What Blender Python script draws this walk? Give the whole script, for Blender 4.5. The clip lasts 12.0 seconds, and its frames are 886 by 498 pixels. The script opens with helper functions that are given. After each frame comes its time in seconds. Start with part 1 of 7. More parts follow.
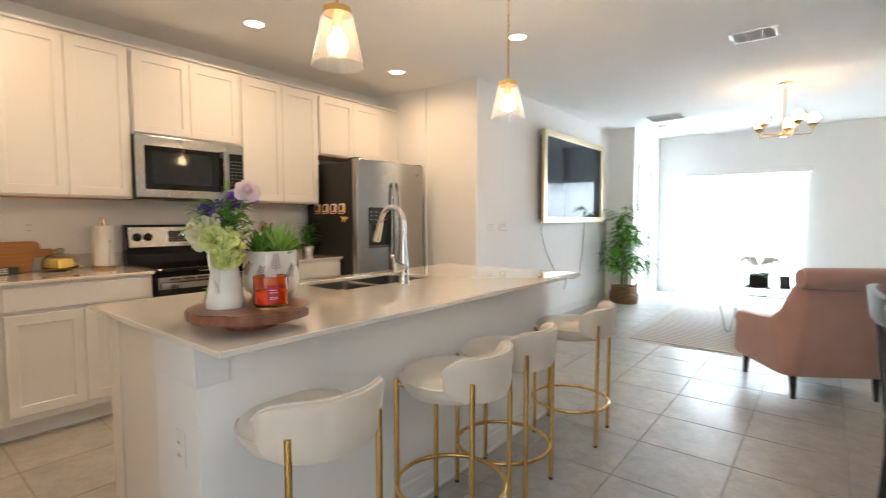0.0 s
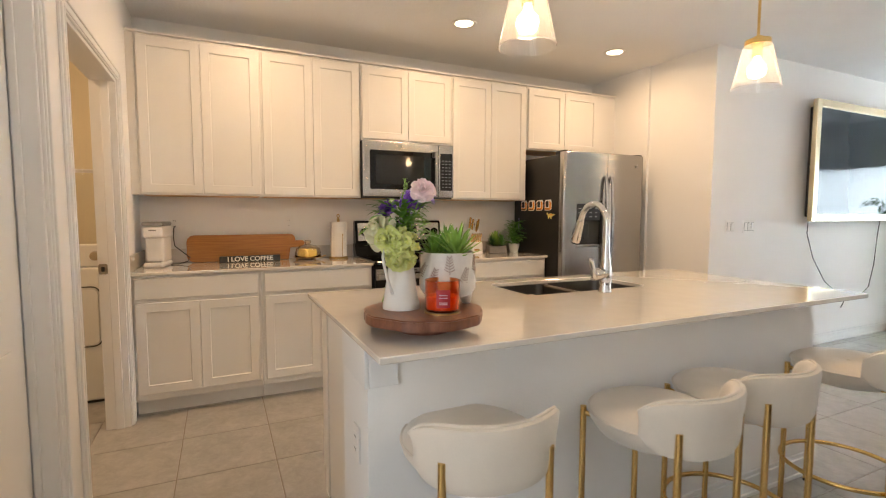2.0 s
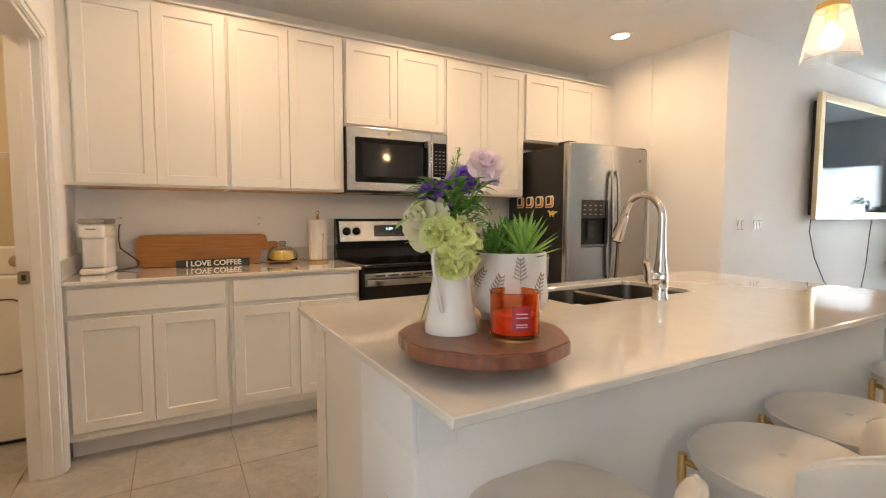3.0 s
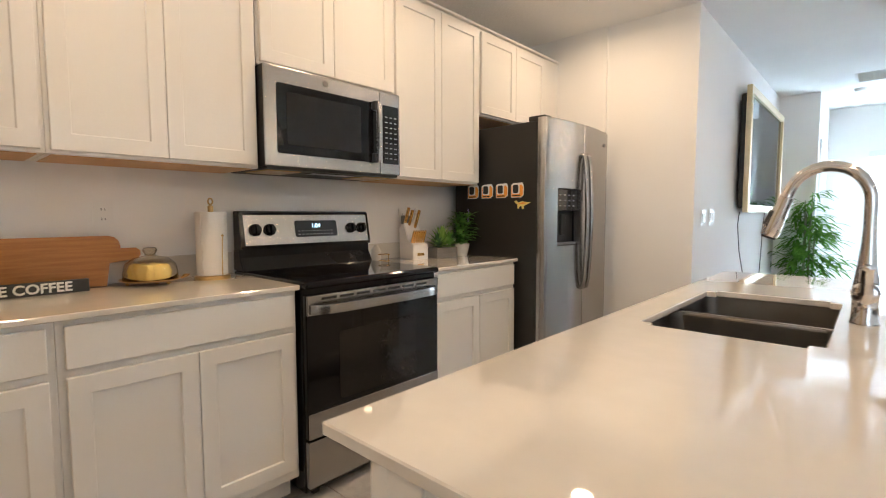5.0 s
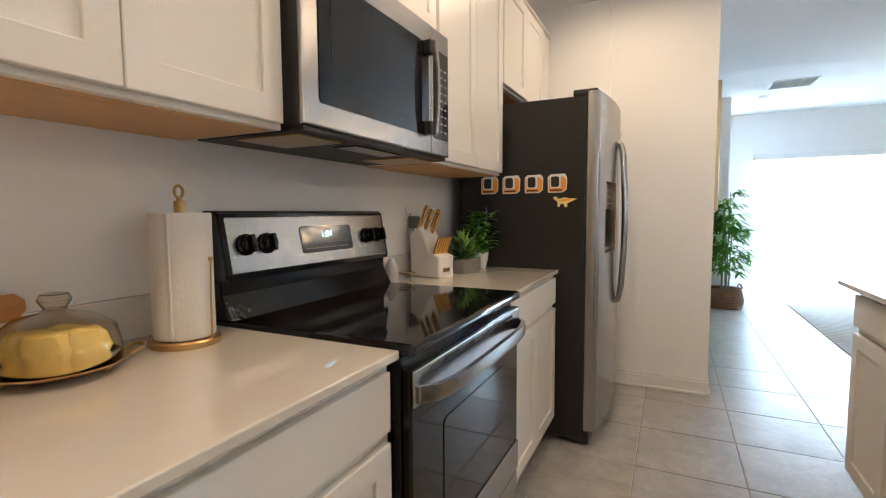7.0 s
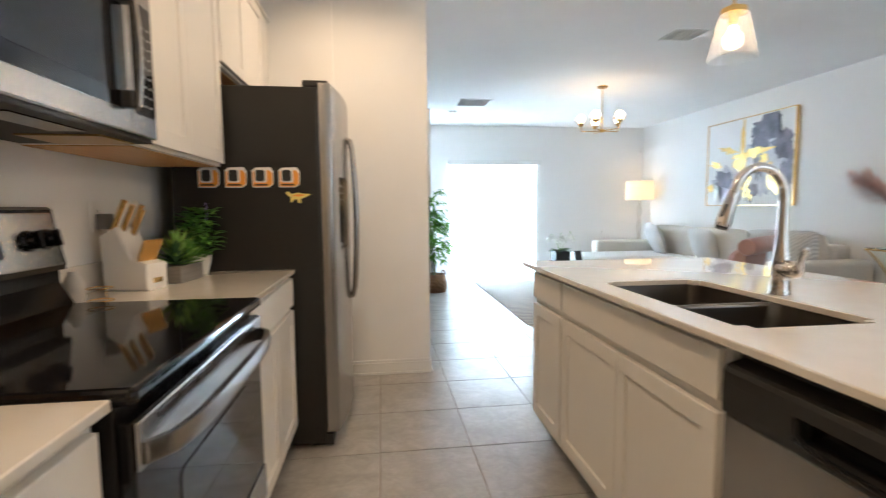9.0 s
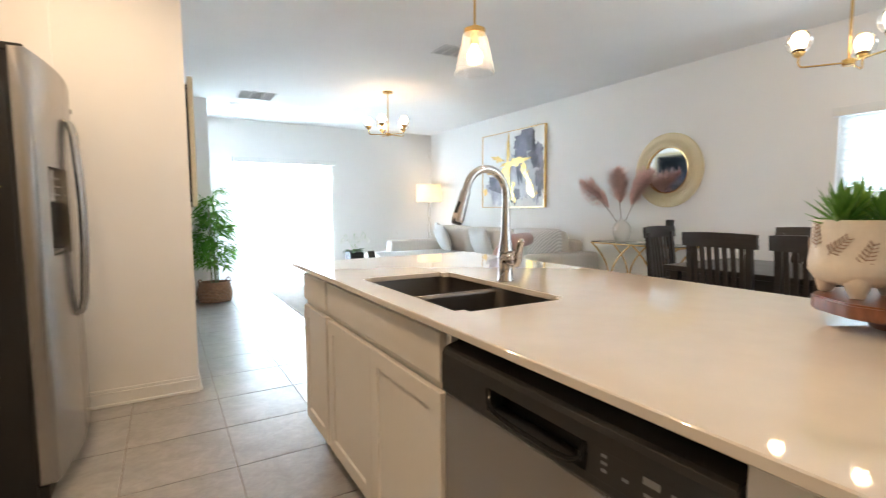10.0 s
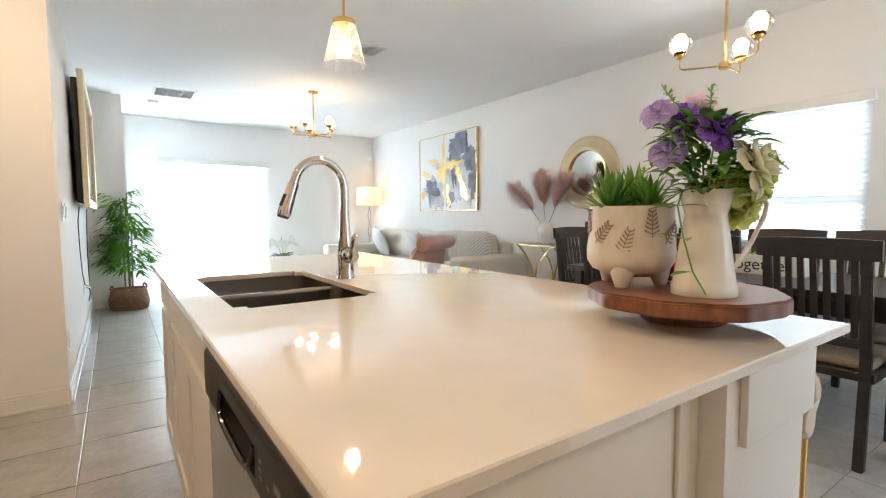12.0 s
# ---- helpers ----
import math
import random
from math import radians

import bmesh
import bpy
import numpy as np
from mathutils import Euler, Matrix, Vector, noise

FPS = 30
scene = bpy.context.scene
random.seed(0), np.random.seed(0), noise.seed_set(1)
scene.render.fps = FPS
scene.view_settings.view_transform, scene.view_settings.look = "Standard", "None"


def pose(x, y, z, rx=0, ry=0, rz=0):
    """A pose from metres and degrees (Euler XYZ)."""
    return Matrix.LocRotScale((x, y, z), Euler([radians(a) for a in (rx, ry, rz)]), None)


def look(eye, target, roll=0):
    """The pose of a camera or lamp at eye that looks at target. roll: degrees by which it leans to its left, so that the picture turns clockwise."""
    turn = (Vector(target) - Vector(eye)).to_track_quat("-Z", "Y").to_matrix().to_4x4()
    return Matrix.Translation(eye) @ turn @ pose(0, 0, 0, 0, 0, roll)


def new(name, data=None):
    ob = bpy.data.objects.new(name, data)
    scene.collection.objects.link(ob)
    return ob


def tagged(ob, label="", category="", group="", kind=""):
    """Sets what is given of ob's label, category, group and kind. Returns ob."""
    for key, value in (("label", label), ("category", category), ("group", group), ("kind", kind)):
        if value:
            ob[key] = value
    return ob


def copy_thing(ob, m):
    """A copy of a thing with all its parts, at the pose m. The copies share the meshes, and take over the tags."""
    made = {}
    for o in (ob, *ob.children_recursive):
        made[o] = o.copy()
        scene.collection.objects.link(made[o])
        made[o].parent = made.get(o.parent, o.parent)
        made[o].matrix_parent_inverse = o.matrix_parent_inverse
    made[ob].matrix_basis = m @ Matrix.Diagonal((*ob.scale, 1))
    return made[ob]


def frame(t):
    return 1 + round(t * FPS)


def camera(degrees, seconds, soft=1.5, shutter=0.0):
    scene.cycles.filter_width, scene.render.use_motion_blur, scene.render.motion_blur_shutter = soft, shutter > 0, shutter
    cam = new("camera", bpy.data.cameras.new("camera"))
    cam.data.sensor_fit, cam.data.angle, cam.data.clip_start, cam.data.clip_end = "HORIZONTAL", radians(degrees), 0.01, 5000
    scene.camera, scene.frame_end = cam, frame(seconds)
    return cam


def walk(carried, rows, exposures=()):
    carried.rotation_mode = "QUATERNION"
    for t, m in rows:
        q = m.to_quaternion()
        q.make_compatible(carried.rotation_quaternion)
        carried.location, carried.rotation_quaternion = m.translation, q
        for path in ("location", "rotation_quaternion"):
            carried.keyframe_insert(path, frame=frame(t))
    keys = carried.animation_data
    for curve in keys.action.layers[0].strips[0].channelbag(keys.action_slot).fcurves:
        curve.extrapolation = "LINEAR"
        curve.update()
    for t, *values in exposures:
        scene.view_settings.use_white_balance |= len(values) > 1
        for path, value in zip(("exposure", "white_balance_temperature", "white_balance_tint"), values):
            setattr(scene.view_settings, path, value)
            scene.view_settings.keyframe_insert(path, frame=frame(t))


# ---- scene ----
cam = camera(86.0, 12.0, 1.1, 0.35)
PATH = [
    (0, (4.03, -0.308, 1.261), (2.777, 1.246, 1.134), 0.0),
    (0.5, (4.077, -0.166, 1.263), (2.532, 1.096, 1.131), -0.2),
    (1, (4.124, -0.087, 1.279), (2.417, 0.946, 1.14), -0.1),
    (1.5, (4.079, -0.069, 1.286), (2.29, 0.813, 1.143), -0.0),
    (2, (3.942, -0.081, 1.277), (2.136, 0.765, 1.129), 0.1),
    (2.5, (3.698, -0.096, 1.264), (1.914, 0.797, 1.117), 0.1),
    (3, (3.448, -0.108, 1.237), (1.714, 0.88, 1.099), 0.1),
    (3.2, (3.348, -0.104, 1.229), (1.638, 0.924, 1.095), -0.2),
    (5, (2.278, -0.084, 1.197), (0.935, 1.39, 1.053), -0.1),
    (5.5, (1.962, -0.11, 1.181), (0.723, 1.454, 1.045), -0.6),
    (6, (1.685, -0.079, 1.188), (0.528, 1.547, 1.055), -0.5),
    (6.5, (1.393, -0.015, 1.221), (0.365, 1.694, 1.068), -0.5),
    (6.7, (1.254, 0.023, 1.215), (0.295, 1.771, 1.063), -0.4),
    (8.3, (0.847, 0.204, 1.193), (0.545, 2.174, 1.028), -0.5),
    (8.5, (0.881, 0.2, 1.189), (0.739, 2.188, 1.023), -0.4),
    (9, (0.985, 0.165, 1.203), (1.241, 2.141, 1.031), -0.5),
    (9.5, (1.082, 0.144, 1.194), (1.766, 2.016, 1.026), -0.3),
    (10, (1.177, 0.14, 1.182), (2.183, 1.86, 1.014), -0.3),
    (10.5, (1.262, 0.09, 1.171), (2.436, 1.701, 1.005), -0.4),
    (11, (1.367, 0.025, 1.156), (2.587, 1.602, 0.998), -0.4),
    (11.5, (1.488, -0.017, 1.144), (2.686, 1.578, 0.995), -0.3),
    (12, (1.599, -0.04, 1.137), (2.73, 1.603, 0.993), -0.3),
]
EXPOSURES = [(0, 0.0, 6250, 10), (2, 0.05, 6450, 11), (3.2, 0.05, 6450, 11), (5, 0.03, 5700, 8), (6.5, -0.10, 5450, 7), (8.5, -0.12, 5550, 7), (10, 0.10, 5900, 8), (12, 0.14, 6050, 8)]
walk(cam, [(t, look(eye, target, roll)) for t, eye, target, roll in PATH], EXPOSURES)

# ---- light ----
scene.view_settings.exposure = 0.0
world = bpy.data.worlds.new("sky")
scene.world = world
world.use_nodes = True
sky = world.node_tree.nodes.new("ShaderNodeTexSky")
sky.sky_type, sky.sun_disc, sky.sun_elevation, sky.sun_rotation = "NISHITA", False, radians(48), radians(200)
back = world.node_tree.nodes["Background"]
back.inputs["Strength"].default_value = 0.12
world.node_tree.links.new(sky.outputs["Color"], back.inputs["Color"])
sun = new("sun", bpy.data.lights.new("sun", "SUN"))
sun.data.energy, sun.data.angle, sun.data.color = 3.0, radians(0.6), (1, 0.95, 0.88)
sun.matrix_world = look((3, -10, 14), (3, 0, 3))


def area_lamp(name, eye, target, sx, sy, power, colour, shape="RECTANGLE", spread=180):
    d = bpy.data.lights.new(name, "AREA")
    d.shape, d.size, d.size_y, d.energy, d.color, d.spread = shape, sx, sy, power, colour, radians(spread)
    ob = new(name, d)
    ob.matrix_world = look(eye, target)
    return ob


DAY, WARM = (0.80, 0.92, 1.0), (1.0, 0.65, 0.36)
area_lamp("daylight_patio", (2.97, 8.66, 1.0), (2.97, 0, 1.0), 1.5, 1.9, 780, DAY)
area_lamp("daylight_window", (6.02, 1.43, 1.40), (0, 1.43, 1.40), 0.85, 1.04, 20, DAY)
# The lamp at y -2.32 is an unseen fill, added to brighten the rooms.
area_lamp("entry_fill", (4.4, -2.32, 1.45), (4.4, 4, 1.45), 2.3, 1.8, 34, (0.90, 0.96, 1.0))
CANS = [(0.83, 0.20), (0.82, 1.545), (0.825, 2.975), (2.145, 2.93)]
area_lamp("laundry_light", (1.0, -1.5, 2.55), (1.0, -1.5, 0), 0.25, 0.25, 16, WARM, "DISK")
for cx, cy in CANS:
    area_lamp("can_glow", (cx, cy, 2.628), (cx, cy, 0), 0.14, 0.14, 8, WARM, "DISK", 170)


# ---- building helpers ----
def part(name, bm, material, parent=None, label="", smooth=False):
    me = bpy.data.meshes.new(name)
    bmesh.ops.recalc_face_normals(bm, faces=bm.faces)
    if smooth:
        for f in bm.faces:
            f.smooth = True
        for e in bm.edges:
            if len(e.link_faces) == 2 and e.calc_face_angle() > 0.7:
                e.smooth = False
    bm.to_mesh(me)
    bm.free()
    if material:
        me.materials.append(material)
    ob = new(name, me)
    if parent:
        ob.parent = parent
    if label:
        ob["label"] = label
    return ob


def thing(name, label, category, loc=(0, 0, 0), rz=0, group="", kind=""):
    ob = new(name)
    ob.empty_display_size = 0.1
    ob.matrix_world = pose(*loc, 0, 0, rz)
    return tagged(ob, label, category, group, kind)


def structure(name, bm, material, label=""):
    return tagged(part(name, bm, material), label, "", "", "structure")


def B(*boxes, bevel=0.0, seg=2, bm=None):
    """Boxes (x0, x1, y0, y1, z0, z1) joined into one bmesh, each with rounded edges."""
    bm = bm or bmesh.new()
    for x0, x1, y0, y1, z0, z1 in boxes:
        made = bmesh.ops.create_cube(bm, size=1.0, matrix=Matrix.LocRotScale(
            ((x0 + x1) / 2, (y0 + y1) / 2, (z0 + z1) / 2), None, (abs(x1 - x0), abs(y1 - y0), abs(z1 - z0))))
        if bevel:
            w = min(bevel, 0.48 * min(abs(x1 - x0), abs(y1 - y0), abs(z1 - z0)))
            edges = list({e for v in made["verts"] for e in v.link_edges})
            bmesh.ops.bevel(bm, geom=edges, offset=w, segments=seg, affect="EDGES", profile=0.5)
    return bm


def lathe(profile, seg=32, at=(0, 0, 0), bm=None, squash=1.0):
    bm = bm or bmesh.new()
    rings = []
    for r, z in profile:
        if r < 1e-5:
            rings.append([bm.verts.new((at[0], at[1], at[2] + z))])
        else:
            rings.append([bm.verts.new((at[0] + r * math.cos(a), at[1] + squash * r * math.sin(a), at[2] + z))
                          for a in (2 * math.pi * i / seg for i in range(seg))])
    for a, b in zip(rings, rings[1:]):
        for i in range(seg):
            j = (i + 1) % seg
            if len(a) == 1 and len(b) == 1:
                continue
            if len(a) == 1:
                bm.faces.new((a[0], b[j], b[i]))
            elif len(b) == 1:
                bm.faces.new((a[i], a[j], b[0]))
            else:
                bm.faces.new((a[i], a[j], b[j], b[i]))
    return bm


def sweep(points, radius, seg=10, bm=None, closed=False):
    """A tube along points; radius is one number or one per point."""
    bm = bm or bmesh.new()
    pts = [Vector(p) for p in points]
    n = len(pts)
    radii = radius if isinstance(radius, (list, tuple)) else [radius] * n
    rings, side = [], None
    for i, p in enumerate(pts):
        a, b = (pts[i - 1], pts[(i + 1) % n]) if closed else (pts[max(i - 1, 0)], pts[min(i + 1, n - 1)])
        d = (b - a).normalized()
        if side is None:
            side = d.orthogonal().normalized()
        side = (side - d * side.dot(d)).normalized()
        up = d.cross(side)
        rings.append([bm.verts.new(p + radii[i] * (math.cos(t) * side + math.sin(t) * up))
                      for t in (2 * math.pi * k / seg for k in range(seg))])
    pairs = list(zip(rings, rings[1:])) + ([(rings[-1], rings[0])] if closed else [])
    for a, b in pairs:
        for k in range(seg):
            j = (k + 1) % seg
            bm.faces.new((a[k], a[j], b[j], b[k]))
    if not closed:
        bm.faces.new(rings[0][::-1])
        bm.faces.new(rings[-1])
    return bm


def arc(c, r, a0, a1, n, plane="xz"):
    out = []
    for i in range(n + 1):
        a = radians(a0 + (a1 - a0) * i / n)
        u, v = r * math.cos(a), r * math.sin(a)
        out.append({"xz": (c[0] + u, c[1], c[2] + v), "yz": (c[0], c[1] + u, c[2] + v), "xy": (c[0] + u, c[1] + v, c[2])}[plane])
    return out


def prism(outline, axis, a, b, bevel=0.0, bm=None):
    """An outline of (u, v) pairs pushed along an axis from a to b. Axis x: (y, z); y: (x, z); z: (x, y)."""
    bm = bm or bmesh.new()
    put = {"x": lambda u, v, w: (w, u, v), "y": lambda u, v, w: (u, w, v), "z": lambda u, v, w: (u, v, w)}[axis]
    lo = [bm.verts.new(put(u, v, a)) for u, v in outline]
    hi = [bm.verts.new(put(u, v, b)) for u, v in outline]
    n = len(outline)
    caps = [bm.faces.new(lo[::-1]), bm.faces.new(hi)]
    for i in range(n):
        bm.faces.new((lo[i], lo[(i + 1) % n], hi[(i + 1) % n], hi[i]))
    if bevel:
        edges = list({e for f in caps for e in f.edges})
        bmesh.ops.recalc_face_normals(bm, faces=bm.faces)
        bmesh.ops.bevel(bm, geom=edges, offset=bevel, segments=2, affect="EDGES")
    return bm


def round_rect(x0, x1, y0, y1, r, n=5):
    out = []
    for cx, cy, a in ((x1 - r, y1 - r, 0), (x0 + r, y1 - r, 90), (x0 + r, y0 + r, 180), (x1 - r, y0 + r, 270)):
        for i in range(n + 1):
            t = radians(a + 90 * i / n)
            out.append((cx + r * math.cos(t), cy + r * math.sin(t)))
    return out


def pillow(w, h, d, bm=None, m=Matrix(), power=2.6, n=14, puff=0.0):
    """A stuffed cushion, w by h, d thick, its faces along local z."""
    bm = bm or bmesh.new()
    grid = {}
    for s in (1, -1):
        for i in range(n + 1):
            for j in range(n + 1):
                u, v = 2 * i / n - 1, 2 * j / n - 1
                edge = i in (0, n) or j in (0, n)
                if edge and s == -1:
                    grid[s, i, j] = grid[1, i, j]
                    continue
                k = (1 - abs(u) ** power) * (1 - abs(v) ** power)
                pinch = 1 - 0.06 * (u * u * v * v) + 0.02 * noise.noise((u * 2, v * 2, w * 9))
                z = s * d / 2 * max(k, 0) ** 0.5 * (1 + puff * noise.noise((u * 2.2 + h, v * 2.2, s)))
                grid[s, i, j] = bm.verts.new(m @ Vector((u * w / 2 * pinch, v * h / 2 * pinch, z)))
        for i in range(n):
            for j in range(n):
                q = [grid[s, i, j], grid[s, i + 1, j], grid[s, i + 1, j + 1], grid[s, i, j + 1]]
                bm.faces.new(q if s == 1 else q[::-1])
    return bm


def letters(text, size, depth, m, name, material, parent, bold=0.0):
    cu = bpy.data.curves.new(name, "FONT")
    cu.body, cu.size, cu.extrude, cu.align_x, cu.align_y = text, size, depth, "CENTER", "CENTER"
    cu.offset = bold
    tmp = bpy.data.objects.new(name, cu)
    me = bpy.data.meshes.new_from_object(tmp)
    bpy.data.objects.remove(tmp)
    me.transform(m)
    me.materials.clear()
    me.materials.append(material)
    ob = new(name, me)
    ob.parent = parent
    return ob


# ---- materials ----
def mat(name, col, rough=0.5, metal=0.0, var=0.06, scale=6.0, bump=0.0, bscale=80.0, coat=0.0, stretch=(1, 1, 1), spread=0.0, spec=0.5, tint=None, sheen=0.0, rv=0.06):
    m = bpy.data.materials.new(name)
    m.use_nodes = True
    t = m.node_tree
    p = t.nodes["Principled BSDF"]
    link = t.links.new
    co = t.nodes.new("ShaderNodeTexCoord")
    mp = t.nodes.new("ShaderNodeMapping")
    mp.inputs["Scale"].default_value = stretch
    link(co.outputs["Object"], mp.inputs["Vector"])
    if spread:
        shift, where = t.nodes.new("ShaderNodeVectorMath"), t.nodes.new("ShaderNodeObjectInfo")
        shift.operation = "MULTIPLY_ADD"
        link(where.outputs["Random"], shift.inputs[0])
        shift.inputs[1].default_value = (37, 53, 71)
        link(co.outputs["Object"], shift.inputs[2])
        link(shift.outputs["Vector"], mp.inputs["Vector"])
    big, fine = t.nodes.new("ShaderNodeTexNoise"), t.nodes.new("ShaderNodeTexNoise")
    big.inputs["Scale"].default_value, big.inputs["Detail"].default_value = scale, 5
    fine.inputs["Scale"].default_value, fine.inputs["Detail"].default_value = bscale, 3
    for n in (big, fine):
        link(mp.outputs["Vector"], n.inputs["Vector"])
    mixf = t.nodes.new("ShaderNodeMath")
    mixf.operation = "MULTIPLY_ADD"
    link(fine.outputs["Fac"], mixf.inputs[0])
    mixf.inputs[1].default_value = 0.35
    link(big.outputs["Fac"], mixf.inputs[2])
    ramp = t.nodes.new("ShaderNodeMapRange")
    ramp.inputs["From Min"].default_value, ramp.inputs["From Max"].default_value = 0.40, 0.95
    link(mixf.outputs[0], ramp.inputs["Value"])
    mx = t.nodes.new("ShaderNodeMix")
    mx.data_type = "RGBA"
    c2 = tint or tuple(c * (1 + var) for c in col)
    c1 = col if tint else tuple(c * (1 - var) for c in col)
    mx.inputs["A"].default_value, mx.inputs["B"].default_value = (*c1, 1), (*c2, 1)
    link(ramp.outputs["Result"], mx.inputs["Factor"])
    colour = mx.outputs["Result"]
    if spread:
        info, hsv = t.nodes.new("ShaderNodeObjectInfo"), t.nodes.new("ShaderNodeHueSaturation")
        r = t.nodes.new("ShaderNodeMapRange")
        r.inputs["To Min"].default_value, r.inputs["To Max"].default_value = 1 - spread, 1 + spread
        link(info.outputs["Random"], r.inputs["Value"])
        link(r.outputs["Result"], hsv.inputs["Value"])
        link(colour, hsv.inputs["Color"])
        colour = hsv.outputs["Color"]
    link(colour, p.inputs["Base Color"])
    rr = t.nodes.new("ShaderNodeMapRange")
    rr.inputs["To Min"].default_value, rr.inputs["To Max"].default_value = max(rough - rv, 0.02), min(rough + rv, 1)
    link(big.outputs["Fac"], rr.inputs["Value"])
    link(rr.outputs["Result"], p.inputs["Roughness"])
    p.inputs["Metallic"].default_value, p.inputs["Coat Weight"].default_value = metal, coat
    p.inputs["Specular IOR Level"].default_value, p.inputs["Sheen Weight"].default_value = spec, sheen
    if bump:
        b = t.nodes.new("ShaderNodeBump")
        b.inputs["Strength"].default_value, b.inputs["Distance"].default_value = 0.5, bump
        link(fine.outputs["Fac"], b.inputs["Height"])
        link(b.outputs["Normal"], p.inputs["Normal"])
    return m


def emitter(name, col, strength):
    m = bpy.data.materials.new(name)
    m.use_nodes = True
    p = m.node_tree.nodes["Principled BSDF"]
    p.inputs["Base Color"].default_value = (*col, 1)
    p.inputs["Emission Color"].default_value, p.inputs["Emission Strength"].default_value = (*col, 1), strength
    return m


def glass(name, col=(1, 1, 1), rough=0.0, ior=1.45):
    m = bpy.data.materials.new(name)
    m.use_nodes = True
    p = m.node_tree.nodes["Principled BSDF"]
    p.inputs["Base Color"].default_value = (*col, 1)
    p.inputs["Transmission Weight"].default_value, p.inputs["Roughness"].default_value, p.inputs["IOR"].default_value = 1.0, rough, ior
    return m


def thin(name, col, amount, tint=None):
    """Thin translucent sheet: part diffuse, part let through."""
    m = bpy.data.materials.new(name)
    m.use_nodes = True
    t = m.node_tree
    out = t.nodes["Material Output"]
    t.nodes.remove(t.nodes["Principled BSDF"])
    d, tr, mx = t.nodes.new("ShaderNodeBsdfDiffuse"), t.nodes.new("ShaderNodeBsdfTranslucent"), t.nodes.new("ShaderNodeMixShader")
    d.inputs["Color"].default_value = tr.inputs["Color"].default_value = (*col, 1)
    nz = t.nodes.new("ShaderNodeTexNoise")
    nz.inputs["Scale"].default_value = 30
    r = t.nodes.new("ShaderNodeMapRange")
    r.inputs["To Min"].default_value, r.inputs["To Max"].default_value = amount - 0.06, amount + 0.06
    t.links.new(nz.outputs["Fac"], r.inputs["Value"])
    if tint:
        cr = t.nodes.new("ShaderNodeValToRGB")
        cr.color_ramp.elements[0].color, cr.color_ramp.elements[1].color = (*col, 1), (*tint, 1)
        cr.color_ramp.elements[0].position, cr.color_ramp.elements[1].position = 0.35, 0.65
        t.links.new(nz.outputs["Fac"], cr.inputs["Fac"])
        t.links.new(cr.outputs["Color"], d.inputs["Color"])
        t.links.new(cr.outputs["Color"], tr.inputs["Color"])
    t.links.new(r.outputs["Result"], mx.inputs["Fac"])
    t.links.new(d.outputs[0], mx.inputs[1])
    t.links.new(tr.outputs[0], mx.inputs[2])
    t.links.new(mx.outputs[0], out.inputs["Surface"])
    return m


def striped(name, a, b, scale, direction="Z", distortion=2.0, rough=0.9, bands=0.5):
    m = mat(name, a, rough, bump=0.002, bscale=300)
    t = m.node_tree
    w, rp = t.nodes.new("ShaderNodeTexWave"), t.nodes.new("ShaderNodeValToRGB")
    w.bands_direction = direction
    w.inputs["Scale"].default_value, w.inputs["Distortion"].default_value = scale, distortion
    w.inputs["Detail"].default_value, w.inputs["Detail Scale"].default_value = 3, 1.5
    co = t.nodes.new("ShaderNodeTexCoord")
    t.links.new(co.outputs["Object"], w.inputs["Vector"])
    rp.color_ramp.elements[0].color, rp.color_ramp.elements[1].color = (*a, 1), (*b, 1)
    rp.color_ramp.elements[0].position, rp.color_ramp.elements[1].position = bands - 0.12, bands + 0.12
    t.links.new(w.outputs["Fac"], rp.inputs["Fac"])
    t.links.new(rp.outputs["Color"], t.nodes["Principled BSDF"].inputs["Base Color"])
    return m


WALL = mat("wall_paint", (0.85, 0.845, 0.83), 0.75, var=0.012, scale=2, bump=0.0015, bscale=160)
CEIL = mat("ceiling_paint", (0.86, 0.86, 0.855), 0.9, var=0.015, scale=3, bump=0.006, bscale=55)
TRIM = mat("trim_paint", (0.80, 0.80, 0.79), 0.4, var=0.01, bump=0.0003)
CAB = mat("cabinet_paint", (0.78, 0.76, 0.72), 0.34, var=0.014, scale=3, bump=0.0004, bscale=120)
QUARTZ = mat("quartz", (0.72, 0.68, 0.62), 0.03, var=0.03, scale=14, bscale=420, coat=0.6, rv=0.005, spec=0.7)


